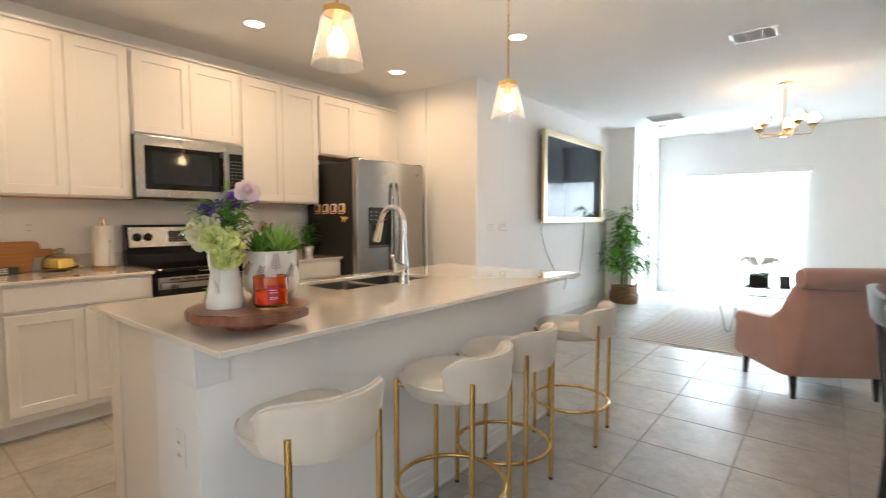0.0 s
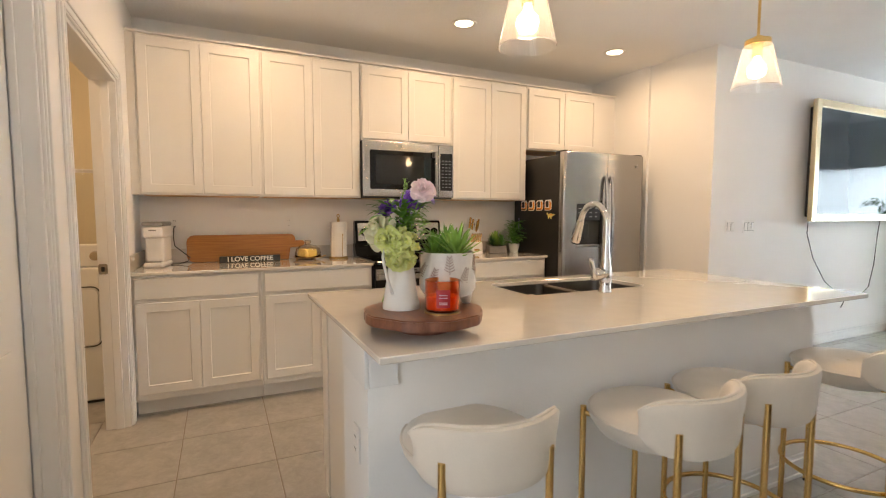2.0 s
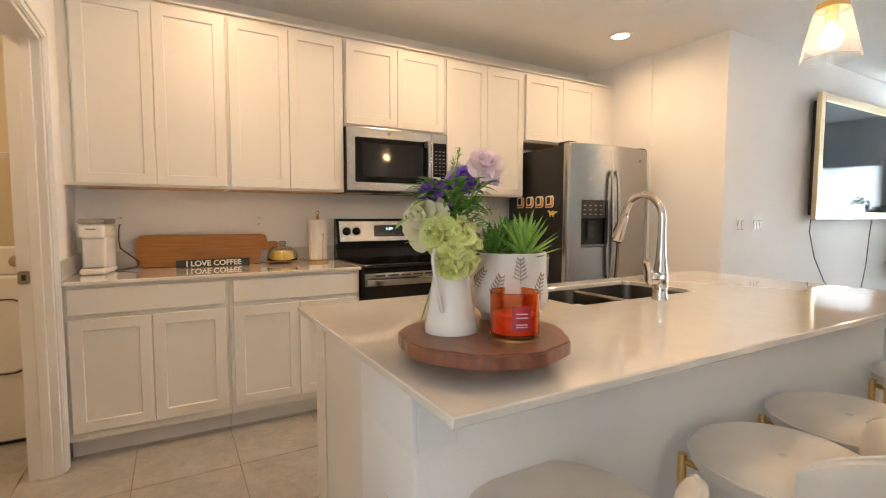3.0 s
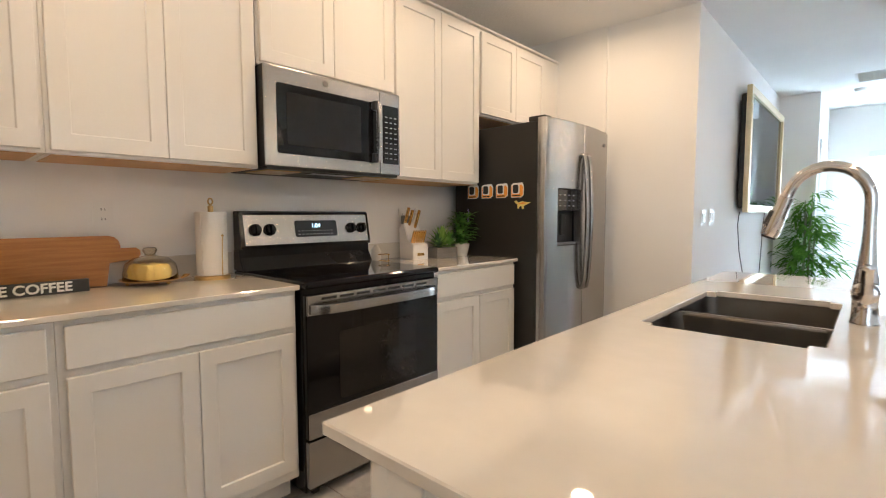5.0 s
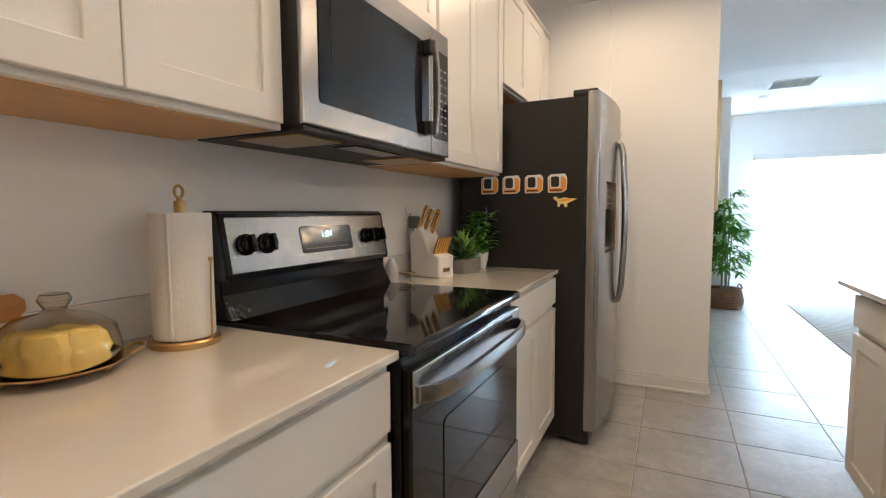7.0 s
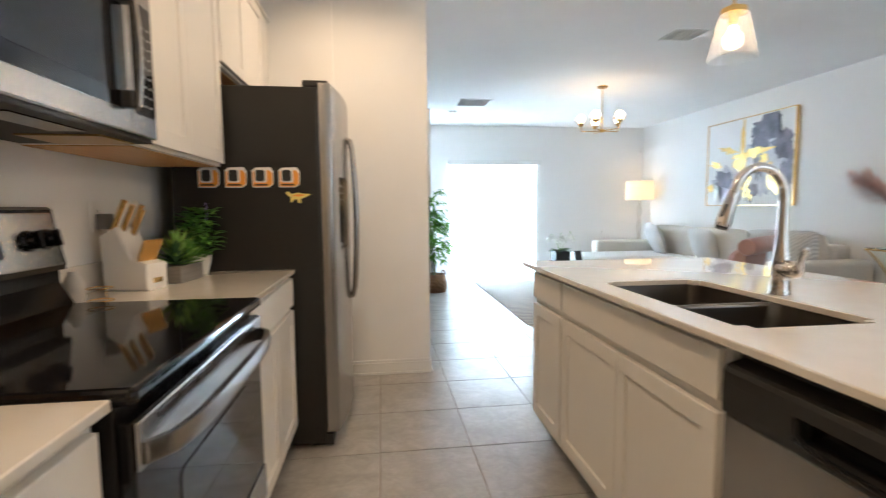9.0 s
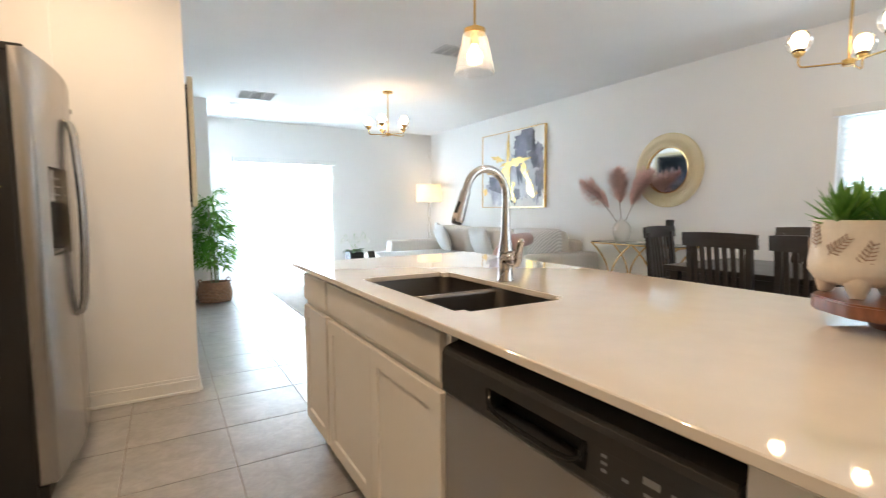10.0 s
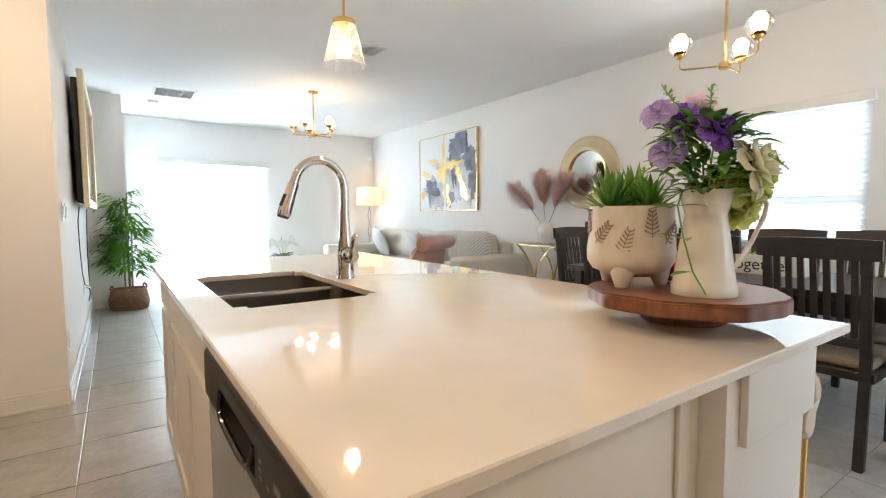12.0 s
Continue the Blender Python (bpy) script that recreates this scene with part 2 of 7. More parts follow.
def porcelain():
    """Clouded grey porcelain: soft mottling with fine pale veins, shifted from tile to tile."""
    m = mat("porcelain_tile", (0.36, 0.35, 0.335), 0.28, bump=0.0003, bscale=90, rv=0.01)
    t = m.node_tree
    link = t.links.new
    co, info, add = t.nodes.new("ShaderNodeTexCoord"), t.nodes.new("ShaderNodeObjectInfo"), t.nodes.new("ShaderNodeVectorMath")
    add.operation = "MULTIPLY_ADD"
    add.inputs[1].default_value = (9, 7, 5)
    link(info.outputs["Random"], add.inputs[0])
    link(co.outputs["Object"], add.inputs[2])
    cloud, vein = t.nodes.new("ShaderNodeTexNoise"), t.nodes.new("ShaderNodeTexNoise")
    for n, s, det, rg, dis in ((cloud, 7.0, 9, 0.68, 0.5), (vein, 16.0, 10, 0.75, 1.2)):
        n.inputs["Scale"].default_value, n.inputs["Detail"].default_value, n.inputs["Roughness"].default_value, n.inputs["Distortion"].default_value = s, det, rg, dis
        link(add.outputs["Vector"], n.inputs["Vector"])
    r1, r2 = t.nodes.new("ShaderNodeValToRGB"), t.nodes.new("ShaderNodeValToRGB")
    r1.color_ramp.elements[0].position, r1.color_ramp.elements[0].color = 0.2, (0.27, 0.262, 0.25, 1)
    r1.color_ramp.elements[1].position, r1.color_ramp.elements[1].color = 0.8, (0.47, 0.46, 0.445, 1)
    r2.color_ramp.elements[0].position, r2.color_ramp.elements[0].color = 0.25, (0.80, 0.80, 0.80, 1)
    r2.color_ramp.elements[1].position, r2.color_ramp.elements[1].color = 0.75, (1.15, 1.15, 1.15, 1)
    link(cloud.outputs["Fac"], r1.inputs["Fac"])
    link(vein.outputs["Fac"], r2.inputs["Fac"])
    mx = t.nodes.new("ShaderNodeMix")
    mx.data_type, mx.blend_type = "RGBA", "MULTIPLY"
    mx.inputs["Factor"].default_value = 1.0
    link(r1.outputs["Color"], mx.inputs["A"])
    link(r2.outputs["Color"], mx.inputs["B"])
    link(mx.outputs["Result"], t.nodes["Principled BSDF"].inputs["Base Color"])
    return m


TILE = porcelain()
GROUT = mat("grout", (0.27, 0.235, 0.20), 0.9, var=0.1, bump=0.001)
STEEL = mat("brushed_steel", (0.39, 0.38, 0.37), 0.25, 1.0, var=0.015, scale=2, bscale=300, stretch=(1, 1, 0.03), rv=0.015)
STEELY = mat("steel_brushed_across", (0.40, 0.39, 0.38), 0.25, 1.0, var=0.015, scale=2, bscale=300, stretch=(1, 0.03, 1), rv=0.015)
CHROME = mat("chrome", (0.60, 0.57, 0.54), 0.08, 1.0, var=0.01)
BASIN = mat("sink_steel", (0.22, 0.205, 0.19), 0.36, 1.0, var=0.06, bscale=120, stretch=(1, 12, 1))
CHAR = mat("fridge_case", (0.012, 0.011, 0.010), 0.45, var=0.08, bump=0.0006, bscale=350)
BLACK = mat("black_enamel", (0.010, 0.010, 0.011), 0.16, var=0.1, spec=0.3)
BLACKGLASS = mat("black_glass", (0.006, 0.006, 0.007), 0.05, var=0.05, spec=0.35, rv=0.01)
SMOKE = mat("oven_window", (0.016, 0.015, 0.014), 0.05, var=0.2, scale=3, spec=0.4, rv=0.01)
MATTE = mat("black_plastic", (0.018, 0.018, 0.018), 0.5, var=0.1)
GREYP = mat("grey_plastic", (0.20, 0.20, 0.20), 0.4)
DISPLAY = mat("display_glass", (0.03, 0.03, 0.033), 0.1)
BLUE = emitter("clock_digits", (0.55, 0.85, 1.0), 3.0)
WHITEP = mat("white_plastic", (0.84, 0.83, 0.81), 0.3, var=0.01)
GOLD = mat("brushed_gold", (0.72, 0.47, 0.17), 0.24, 1.0, var=0.05, bscale=150)
BRASS = mat("aged_brass", (0.50, 0.33, 0.13), 0.32, 1.0, var=0.1)
PALEGOLD = mat("champagne_frame", (0.62, 0.52, 0.34), 0.36, 0.8, var=0.06, stretch=(1, 1, 14))
VELVET = mat("cream_velvet", (0.64, 0.57, 0.48), 0.85, var=0.07, scale=7, bump=0.0012, bscale=260, sheen=0.4)
PINK = mat("dusty_pink_velvet", (0.40, 0.235, 0.20), 0.85, var=0.08, scale=5, bump=0.0012, bscale=260, sheen=0.4)
DARKWOOD = mat("espresso_wood", (0.014, 0.011, 0.010), 0.30, scale=6, bscale=40, tint=(0.032, 0.024, 0.02), stretch=(1, 1, 7))
BAMBOO = mat("bamboo_board", (0.30, 0.105, 0.014), 0.5, scale=4, bscale=50, tint=(0.46, 0.20, 0.035), stretch=(6, 1.2, 22))
ACACIA = mat("acacia_wood", (0.12, 0.042, 0.022), 0.36, scale=7, bscale=40, tint=(0.26, 0.10, 0.05), stretch=(2, 9, 3))
UNDER = mat("cabinet_underside", (0.55, 0.30, 0.12), 0.5, scale=5, tint=(0.66, 0.39, 0.17), stretch=(9, 1, 1))
WICKER = mat("wicker", (0.17, 0.085, 0.04), 0.75, var=0.3, scale=30, bump=0.003, bscale=120)
SOIL = mat("soil", (0.05, 0.035, 0.025), 0.95, var=0.4, scale=60, bump=0.004)
LEAF = mat("leaf", (0.06, 0.19, 0.022), 0.42, scale=9, tint=(0.18, 0.38, 0.06), bump=0.0006)
LEAFT = thin("bamboo_leaf", (0.06, 0.16, 0.02), 0.25, (0.16, 0.32, 0.055))
LEAFD = mat("leaf_dark", (0.02, 0.07, 0.025), 0.5, scale=12, tint=(0.07, 0.17, 0.05))
LIME = mat("lime_leaf", (0.16, 0.33, 0.05), 0.5, scale=14, tint=(0.32, 0.5, 0.10))
STALK = mat("bamboo_stalk", (0.11, 0.13, 0.05), 0.5, var=0.2, scale=25)
CERAMIC = mat("white_glaze", (0.77, 0.75, 0.71), 0.18, var=0.02, scale=6)
SPECKLE = mat("speckled_ceramic", (0.70, 0.66, 0.60), 0.45, var=0.05, scale=40)
FERN = mat("fern_imprint", (0.36, 0.27, 0.22), 0.7, var=0.2)
PAPER = mat("paper_towel", (0.80, 0.78, 0.74), 0.95, var=0.02, bump=0.004, bscale=130)
BUTTER = mat("butter_yellow", (0.80, 0.66, 0.20), 0.45, var=0.12, scale=25, bump=0.002)
WAX = mat("orange_wax", (0.85, 0.25, 0.05), 0.4, var=0.08)
REDLABEL = mat("red_label", (0.36, 0.02, 0.025), 0.5)
GLASS = glass("clear_glass")
AMBER = glass("amber_glass", (0.96, 0.34, 0.12))
SMOKED = glass("smoky_dome_glass", (0.90, 0.86, 0.78))
GREENGLASS = glass("table_glass", (0.55, 0.72, 0.70))
SEEDED = glass("globe_glass", (1, 0.99, 0.97))


def hazy(name, amount):
    """Clear glass with a little translucent white mixed in, a haze for the bulb's glow."""
    m = glass(name)
    t = m.node_tree
    tr, mx = t.nodes.new("ShaderNodeBsdfTranslucent"), t.nodes.new("ShaderNodeMixShader")
    tr.inputs["Color"].default_value = (0.95, 0.93, 0.9, 1)
    mx.inputs["Fac"].default_value = amount
    t.links.new(t.nodes["Principled BSDF"].outputs[0], mx.inputs[1])
    t.links.new(tr.outputs[0], mx.inputs[2])
    t.links.new(mx.outputs[0], t.nodes["Material Output"].inputs["Surface"])
    return m


SHADEGLASS = hazy("flared_shade_glass", 0.02)
PETALW = thin("white_petal", (0.84, 0.84, 0.80), 0.5)
BULB = emitter("warm_bulb", (1.0, 0.68, 0.38), 165.0)
BULBS = emitter("warm_globe_bulb", (1.0, 0.68, 0.38), 80.0)
CANLENS = emitter("can_lens", (1.0, 0.80, 0.55), 9.0)
SHADE = thin("linen_shade", (0.80, 0.72, 0.58), 0.55)
SLAT = thin("vertical_blind", (0.88, 0.90, 0.90), 0.6)
SLATH = thin("horizontal_blind", (0.84, 0.85, 0.84), 0.28)
SOFA = mat("oatmeal_weave", (0.66, 0.62, 0.56), 0.95, var=0.10, scale=60, bump=0.002, bscale=220)
THROW = mat("white_linen", (0.76, 0.76, 0.75), 0.9, var=0.03, bump=0.002)
CUSH1 = striped("striped_cushion", (0.68, 0.66, 0.63), (0.55, 0.54, 0.53), 16, "X", 1.5)
CUSH2 = striped("patterned_cushion", (0.74, 0.73, 0.71), (0.55, 0.54, 0.53), 14, "DIAGONAL", 3)
RUG = striped("flatweave_rug", (0.52, 0.48, 0.43), (0.36, 0.34, 0.32), 4.5, "Y", 3.0, 0.95, 0.55)
CANVAS = mat("canvas", (0.80, 0.80, 0.81), 0.8, scale=3, tint=(0.85, 0.85, 0.85), bump=0.001, bscale=400)
SLATE = mat("slate_paint", (0.075, 0.075, 0.10), 0.6, scale=7, tint=(0.30, 0.29, 0.36))
LILAC = mat("lilac_grey_paint", (0.36, 0.35, 0.43), 0.6, scale=7, tint=(0.76, 0.76, 0.80))
LEAFGOLD = mat("gold_leaf", (0.80, 0.58, 0.22), 0.34, 0.85, var=0.15, scale=30, bump=0.002)
MIRROR = mat("mirror_silver", (0.86, 0.87, 0.87), 0.02, 1.0, var=0.0)
CREAMGOLD = mat("cream_gold_wood", (0.62, 0.52, 0.33), 0.5, 0.25, var=0.06)
PAMPAS = mat("dusty_rose_pampas", (0.78, 0.54, 0.49), 0.95, var=0.2, scale=40)
VIOLET = thin("violet_petal", (0.15, 0.06, 0.42), 0.3, (0.33, 0.20, 0.66))
LAVENDER = thin("lavender_petal", (0.42, 0.31, 0.72), 0.35, (0.62, 0.52, 0.84))
BLUSH = thin("blush_petal", (0.86, 0.66, 0.74), 0.40, (0.90, 0.82, 0.82))
CREAMP = thin("cream_petal", (0.88, 0.85, 0.58), 0.45, (0.90, 0.89, 0.76))
LIMEP = thin("green_petal", (0.74, 0.80, 0.24), 0.48, (0.89, 0.91, 0.56))
ORANGE = mat("orange_print", (0.85, 0.36, 0.05), 0.45, var=0.02)
PRINTW = mat("white_print", (0.80, 0.79, 0.76), 0.45, var=0.01)
SIGNB = mat("sign_board", (0.03, 0.034, 0.036), 0.7, var=0.3, scale=30)
SIGNL = mat("sign_letters", (0.74, 0.74, 0.68), 0.75, var=0.08, scale=40)
GREYBOX = mat("weathered_grey_wood", (0.22, 0.21, 0.20), 0.8, var=0.2, scale=10, stretch=(1, 1, 12))
TVSCREEN = mat("tv_screen", (0.012, 0.015, 0.020), 0.06, var=0.02, spec=0.07, rv=0.01)
GREYV = mat("vent_shadow_grey", (0.66, 0.66, 0.66), 0.6)
CORD = mat("black_cord", (0.02, 0.02, 0.02), 0.5)
APPLIANCE = mat("appliance_white", (0.74, 0.75, 0.75), 0.25, var=0.01)
BURLAP = mat("seat_fabric", (0.22, 0.17, 0.12), 0.95, var=0.25, scale=60, bump=0.002)
GRASS = mat("lawn", (0.07, 0.11, 0.03), 0.95, var=0.3, scale=3)
CONCRETE = mat("patio_concrete", (0.42, 0.41, 0.39), 0.9, var=0.08, scale=3, bump=0.002)

# ---- the shell ----
H = 2.64
W = -0.065
floor = structure("floor", B((-0.2, 6.0, -2.4, 8.7, -0.15, -0.004)), GROUT, "grey porcelain tile floor with tan grout")
structure("ceiling", B((-0.2, 6.0, -2.4, 8.75, H, H + 0.12)), CEIL, "white lightly textured plaster ceiling")
structure("wall_west", B((W - 0.12, W, -2.4, 3.62, 0, H)), WALL, "white painted wall behind the kitchen cabinets")
structure("wall_stub", B((W, 0.68, 3.55, 3.68, 0, H), (0.68, 1.325, 3.577, 3.68, 0, H)), WALL, "white painted wall beside the refrigerator")
structure("wall_tv", B((1.20, 1.32, 3.68, 7.29, 0, H)), WALL, "white painted wall behind the television")
structure("wall_jog", B((1.32, 1.725, 7.17, 7.29, 0, H)), WALL, "white painted wall return")
structure("wall_hall", B((1.605, 1.725, 7.29, 7.42, 0, H), (1.605, 1.725, 8.20, 8.55, 0, H), (1.605, 1.725, 7.42, 8.20, 2.05, H)), WALL, "white painted wall with a door")
structure("wall_north", B((1.605, 2.20, 8.55, 8.72, 0, H), (3.74, 5.95, 8.55, 8.72, 0, H), (2.20, 3.74, 8.55, 8.72, 2.0, H)), WALL, "white painted wall with a sliding patio door")
WY0, WY1, WZ0, WZ1 = 0.995, 1.865, 0.88, 1.925
structure("wall_east", B((5.83, 5.95, -2.4, WY0, 0, H), (5.83, 5.95, WY1, 8.55, 0, H), (5.83, 5.95, WY0, WY1, 0, WZ0), (5.83, 5.95, WY0, WY1, WZ1, H)), WALL, "long white painted wall with a window")
# The opening in this wall is added to let the fill lamp in.
structure("wall_south", B((3.0, 3.2, -2.4, -2.25, 0, H), (5.6, 5.83, -2.4, -2.25, 0, H), (3.2, 5.6, -2.4, -2.25, 0, 0.5), (3.2, 5.6, -2.4, -2.25, 2.4, H)), WALL, "plain white painted wall with an unseen opening added for the fill lamp")
structure("wall_entry", B((2.88, 3.0, -2.4, -0.72, 0, H)), WALL, "plain white painted wall")
DX0, DX1, DZ = 0.63, 1.66, 2.04
structure("wall_laundry", B((W, DX0, -0.72, -0.60, 0, H), (DX1, 1.97, -0.72, -0.60, 0, H), (DX0, DX1, -0.72, -0.60, DZ, H), (1.97, 2.80, -0.72, -0.60, DZ, H), (2.80, 3.0, -0.72, -0.60, 0, H)), WALL, "white painted wall with a laundry doorway")
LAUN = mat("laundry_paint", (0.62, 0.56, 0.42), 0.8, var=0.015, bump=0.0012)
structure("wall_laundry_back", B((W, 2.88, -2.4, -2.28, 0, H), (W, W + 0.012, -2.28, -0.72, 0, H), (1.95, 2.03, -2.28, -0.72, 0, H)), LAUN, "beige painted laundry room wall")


def skirting(name, runs):
    """Baseboards: runs of (x0, y0, x1, y1, nx, ny), the normal pointing into the room."""
    bm = bmesh.new()
    for x0, y0, x1, y1, nx, ny in runs:
        for a, b, z0, z1 in ((0, 0.014, 0, 0.085), (0, 0.009, 0.085, 0.105), (0.014, 0.024, 0, 0.018)):
            B((min(x0, x1) + (min(nx * a, nx * b) if nx else 0), max(x0, x1) + (max(nx * a, nx * b) if nx else 0),
               min(y0, y1) + (min(ny * a, ny * b) if ny else 0), max(y0, y1) + (max(ny * a, ny * b) if ny else 0), z0, z1), bevel=0.003, bm=bm)
    return structure(name, bm, TRIM, "white painted baseboard")


skirting("baseboard", [(0.72, 3.575, 1.32, 3.575, 0, -1), (1.32, 3.575, 1.32, 7.17, 1, 0), (1.344, 7.17, 1.725, 7.17, 0, -1), (1.725, 7.17, 1.725, 7.36, 1, 0),
                       (1.725, 8.26, 1.725, 8.55, 1, 0), (1.75, 8.55, 2.14, 8.55, 0, -1), (3.80, 8.55, 5.83, 8.55, 0, -1), (5.83, -2.2, 5.83, 8.526, -1, 0), (1.718, -0.60, 1.907, -0.60, 0, 1)])


def casing(name, x0, x1, top, axis, at, sign, w=0.062):
    """Moulded door casing round an opening from x0 to x1 along an axis, standing proud of the wall at 'at'."""
    bm = bmesh.new()
    for d, a, b in ((0.012, 0.0, w), (0.018, 0.006, 0.02), (0.020, w - 0.022, w - 0.004)):
        for u0, u1, z0, z1 in ((x0 - b, x0 - a, 0, top + a), (x1 + a, x1 + b, 0, top + a), (x0 - b, x1 + b, top + a, top + b)):
            p, q = sorted((at, at + sign * d))
            B((u0, u1, p, q, z0, z1) if axis == "x" else (p, q, u0, u1, z0, z1), bevel=0.003, bm=bm)
    return structure(name, bm, TRIM, "white moulded door casing")


casing("trim_laundry", DX0, DX1, DZ, "x", -0.60, 1)
casing("trim_closet", 1.97, 2.80, DZ, "x", -0.60, 1)
casing("trim_hall", 7.42, 8.20, 2.05, "y", 1.725, 1)
structure("trim_jamb", B((DX0, DX0 + 0.018, -0.725, -0.598, 0, DZ), (DX1 - 0.018, DX1, -0.725, -0.598, 0, DZ), (DX0, DX1, -0.725, -0.598, DZ - 0.018, DZ),
                         (DX0 + 0.018, DX0 + 0.03, -0.672, -0.632, 0, DZ - 0.018), (DX1 - 0.03, DX1 - 0.018, -0.672, -0.632, 0, DZ - 0.018), (1.97, 1.988, -0.725, -0.598, 0, DZ), (2.782, 2.80, -0.725, -0.598, 0, DZ), (1.988, 2.0, -0.665, -0.645, 0, DZ), bevel=0.002), TRIM, "white door jamb and stop")
plate = thing("strike_plate", "satin nickel strike plate on the laundry door jamb", "latch", (DX0 + 0.018, -0.700, 0.955))
part("plate", prism(round_rect(-0.022, 0.022, -0.03, 0.03, 0.01), "x", 0.0, 0.003), STEEL, plate)
part("latch_hole", B((0.003, 0.0042, -0.008, 0.008, -0.013, 0.013)), MATTE, plate)


def panel_door(name, label, x0, x1, z1, axis, at, sign, knob):
    t = thing(name, label, "door")
    t["kind"] = "structure"
    slab = (at - 0.105, at - 0.07)
    f = slab[1] if sign > 0 else slab[0]
    bm = bmesh.new()
    put = lambda u0, u1, a, b, z0, z1, bm, bv: B((u0, u1, min(a, b), max(a, b), z0, z1) if axis == "x" else (min(a, b), max(a, b), u0, u1, z0, z1), bevel=bv, bm=bm)
    put(x0 + 0.003, x1 - 0.003, slab[0], slab[1], 0.01, z1 - 0.003, bm, 0.003)
    leaf = part("leaf", bm, TRIM, t)
    for z0, zz in ((0.2, 0.86), (1.02, z1 - 0.14)):
        bm = bmesh.new()
        put(x0 + 0.11, x1 - 0.11, f, f + sign * 0.007, z0, zz, bm, 0.006)
        part("panel", bm, TRIM, leaf)
    c = (knob, f + sign * 0.03, 0.95) if axis == "x" else (f + sign * 0.03, knob, 0.95)
    bm = bmesh.new()
    bmesh.ops.create_uvsphere(bm, u_segments=16, v_segments=10, radius=0.028, matrix=Matrix.Translation(c))
    part("door_knob", bm, STEEL, t, "satin nickel knob", True)
    return t


panel_door("door_2", "closed white closet door beside the kitchen", 1.99, 2.80, DZ, "x", -0.60, 1, 2.72)
hall_door = panel_door("door_3", "closed white panelled door in the wall return", 7.42, 8.20, 2.05, "y", 1.725, 1, 8.12)
for z in (0.25, 1.05, 1.82):
    part("hinge", B((1.716, 1.733, 7.424, 7.436, z - 0.045, z + 0.045), bevel=0.002), STEEL, hall_door)

# ---- kitchen: fitted cabinets ----
def shaker(y0, y1, z0, z1, x, rail=0.057, t=0.02):
    """A shaker door: four rails round a sunken panel, its back at x."""
    bm = B((x, x + t, y0, y1, z0, z1))
    bm.normal_update()
    front = [f for f in bm.faces if f.normal.x > 0.9]
    bmesh.ops.inset_region(bm, faces=front, thickness=rail, use_even_offset=True)
    ext = bmesh.ops.extrude_face_region(bm, geom=front)
    bmesh.ops.delete(bm, geom=front, context="FACES_ONLY")
    for q in ext["geom"]:
        if isinstance(q, bmesh.types.BMVert):
            q.co.x -= 0.009
    bmesh.ops.recalc_face_normals(bm, faces=bm.faces)
    sharp = [e for e in bm.edges if len(e.link_faces) == 2 and e.calc_face_angle() > 1.2]
    bmesh.ops.bevel(bm, geom=sharp, offset=0.002, segments=1, affect="EDGES")
    return bm


def cabinet(name, label, loc, rz, w, z0, z1, d, doors, drawers=(), toe=False, under=False, hollow=0.0, group="", x0=0.0):
    c = thing(name, label, "cabinet", loc, rz, group)
    body = [(x0, d - 0.02, 0.0, w, z0, z1 - hollow), (d - 0.02, d, 0.0, w, z0, z1)] if hollow else [(x0, d, 0.0, w, z0, z1)]
    part("body", B(*body, bevel=0.0015, seg=1), CAB, c)
    if toe:
        part("toe_kick", B((x0, d - 0.075, 0.001, w - 0.001, 0.0, z0)), CAB, c)
    if under:
        part("underside", B((x0 + 0.004, d - 0.022, 0.018, w - 0.018, z0 - 0.003, z0 + 0.001)), UNDER, c, "bare maple-coloured underside")
    for y0, y1, a, b in doors:
        part("door", shaker(y0, y1, a, b, d + 0.0015), CAB, c)
    for y0, y1, a, b in drawers:
        part("drawer_front", B((d + 0.0015, d + 0.0215, y0, y1, a, b), bevel=0.003), CAB, c)
    return c


def pair(w, z0, z1, m=0.012):
    return [(m, w / 2 - 0.0015, z0, z1), (w / 2 + 0.0015, w - m, z0, z1)]


UT, UB = 2.435, 1.40
GU, GB = "white shaker wall cabinets", "white shaker base cabinets"
LU, LB = "white painted shaker wall cabinet with two doors", "white painted shaker base cabinet under the quartz counter"
UD = 0.325
for y0, y1, zb, lab in ((-0.553, 0.203, UB, LU), (0.203, 0.928, UB, LU), (0.930, 1.715, 1.852, "short white shaker cabinet above the microwave"),
                        (1.717, 2.482, UB, LU), (2.484, 3.33, 1.866, "short white shaker cabinet above the refrigerator")):
    w = y1 - y0 - 0.001
    cabinet("wall_cabinet", lab, (W, y0, 0), 0, w, zb, UT, UD, pair(w, zb + 0.012, UT - 0.022), under=True, group=GU)
structure("trim_filler", B((W, UD + W, -0.60, -0.554, UB, UT), (W, UD + W, 3.331, 3.55, 1.866, UT), (W, 0.54, -0.60, -0.589, 0.10, 0.8935)), CAB, "white cabinet filler strip")
structure("trim_crown", B((W, UD + W + 0.022, -0.60, 3.55, UT + 0.0005, UT + 0.016), bevel=0.004), CAB, "thin white cabinet top moulding")
for y0, y1 in ((-0.588, 0.158), (0.158, 0.928), (1.735, 2.508)):
    w = y1 - y0 - 0.001
    cabinet("base_cabinet", LB, (W, y0, 0), 0, w, 0.105, 0.8935, 0.605, pair(w, 0.15, 0.722, 0.02), [(0.02, w - 0.02, 0.747, 0.876)], toe=True, group=GB)


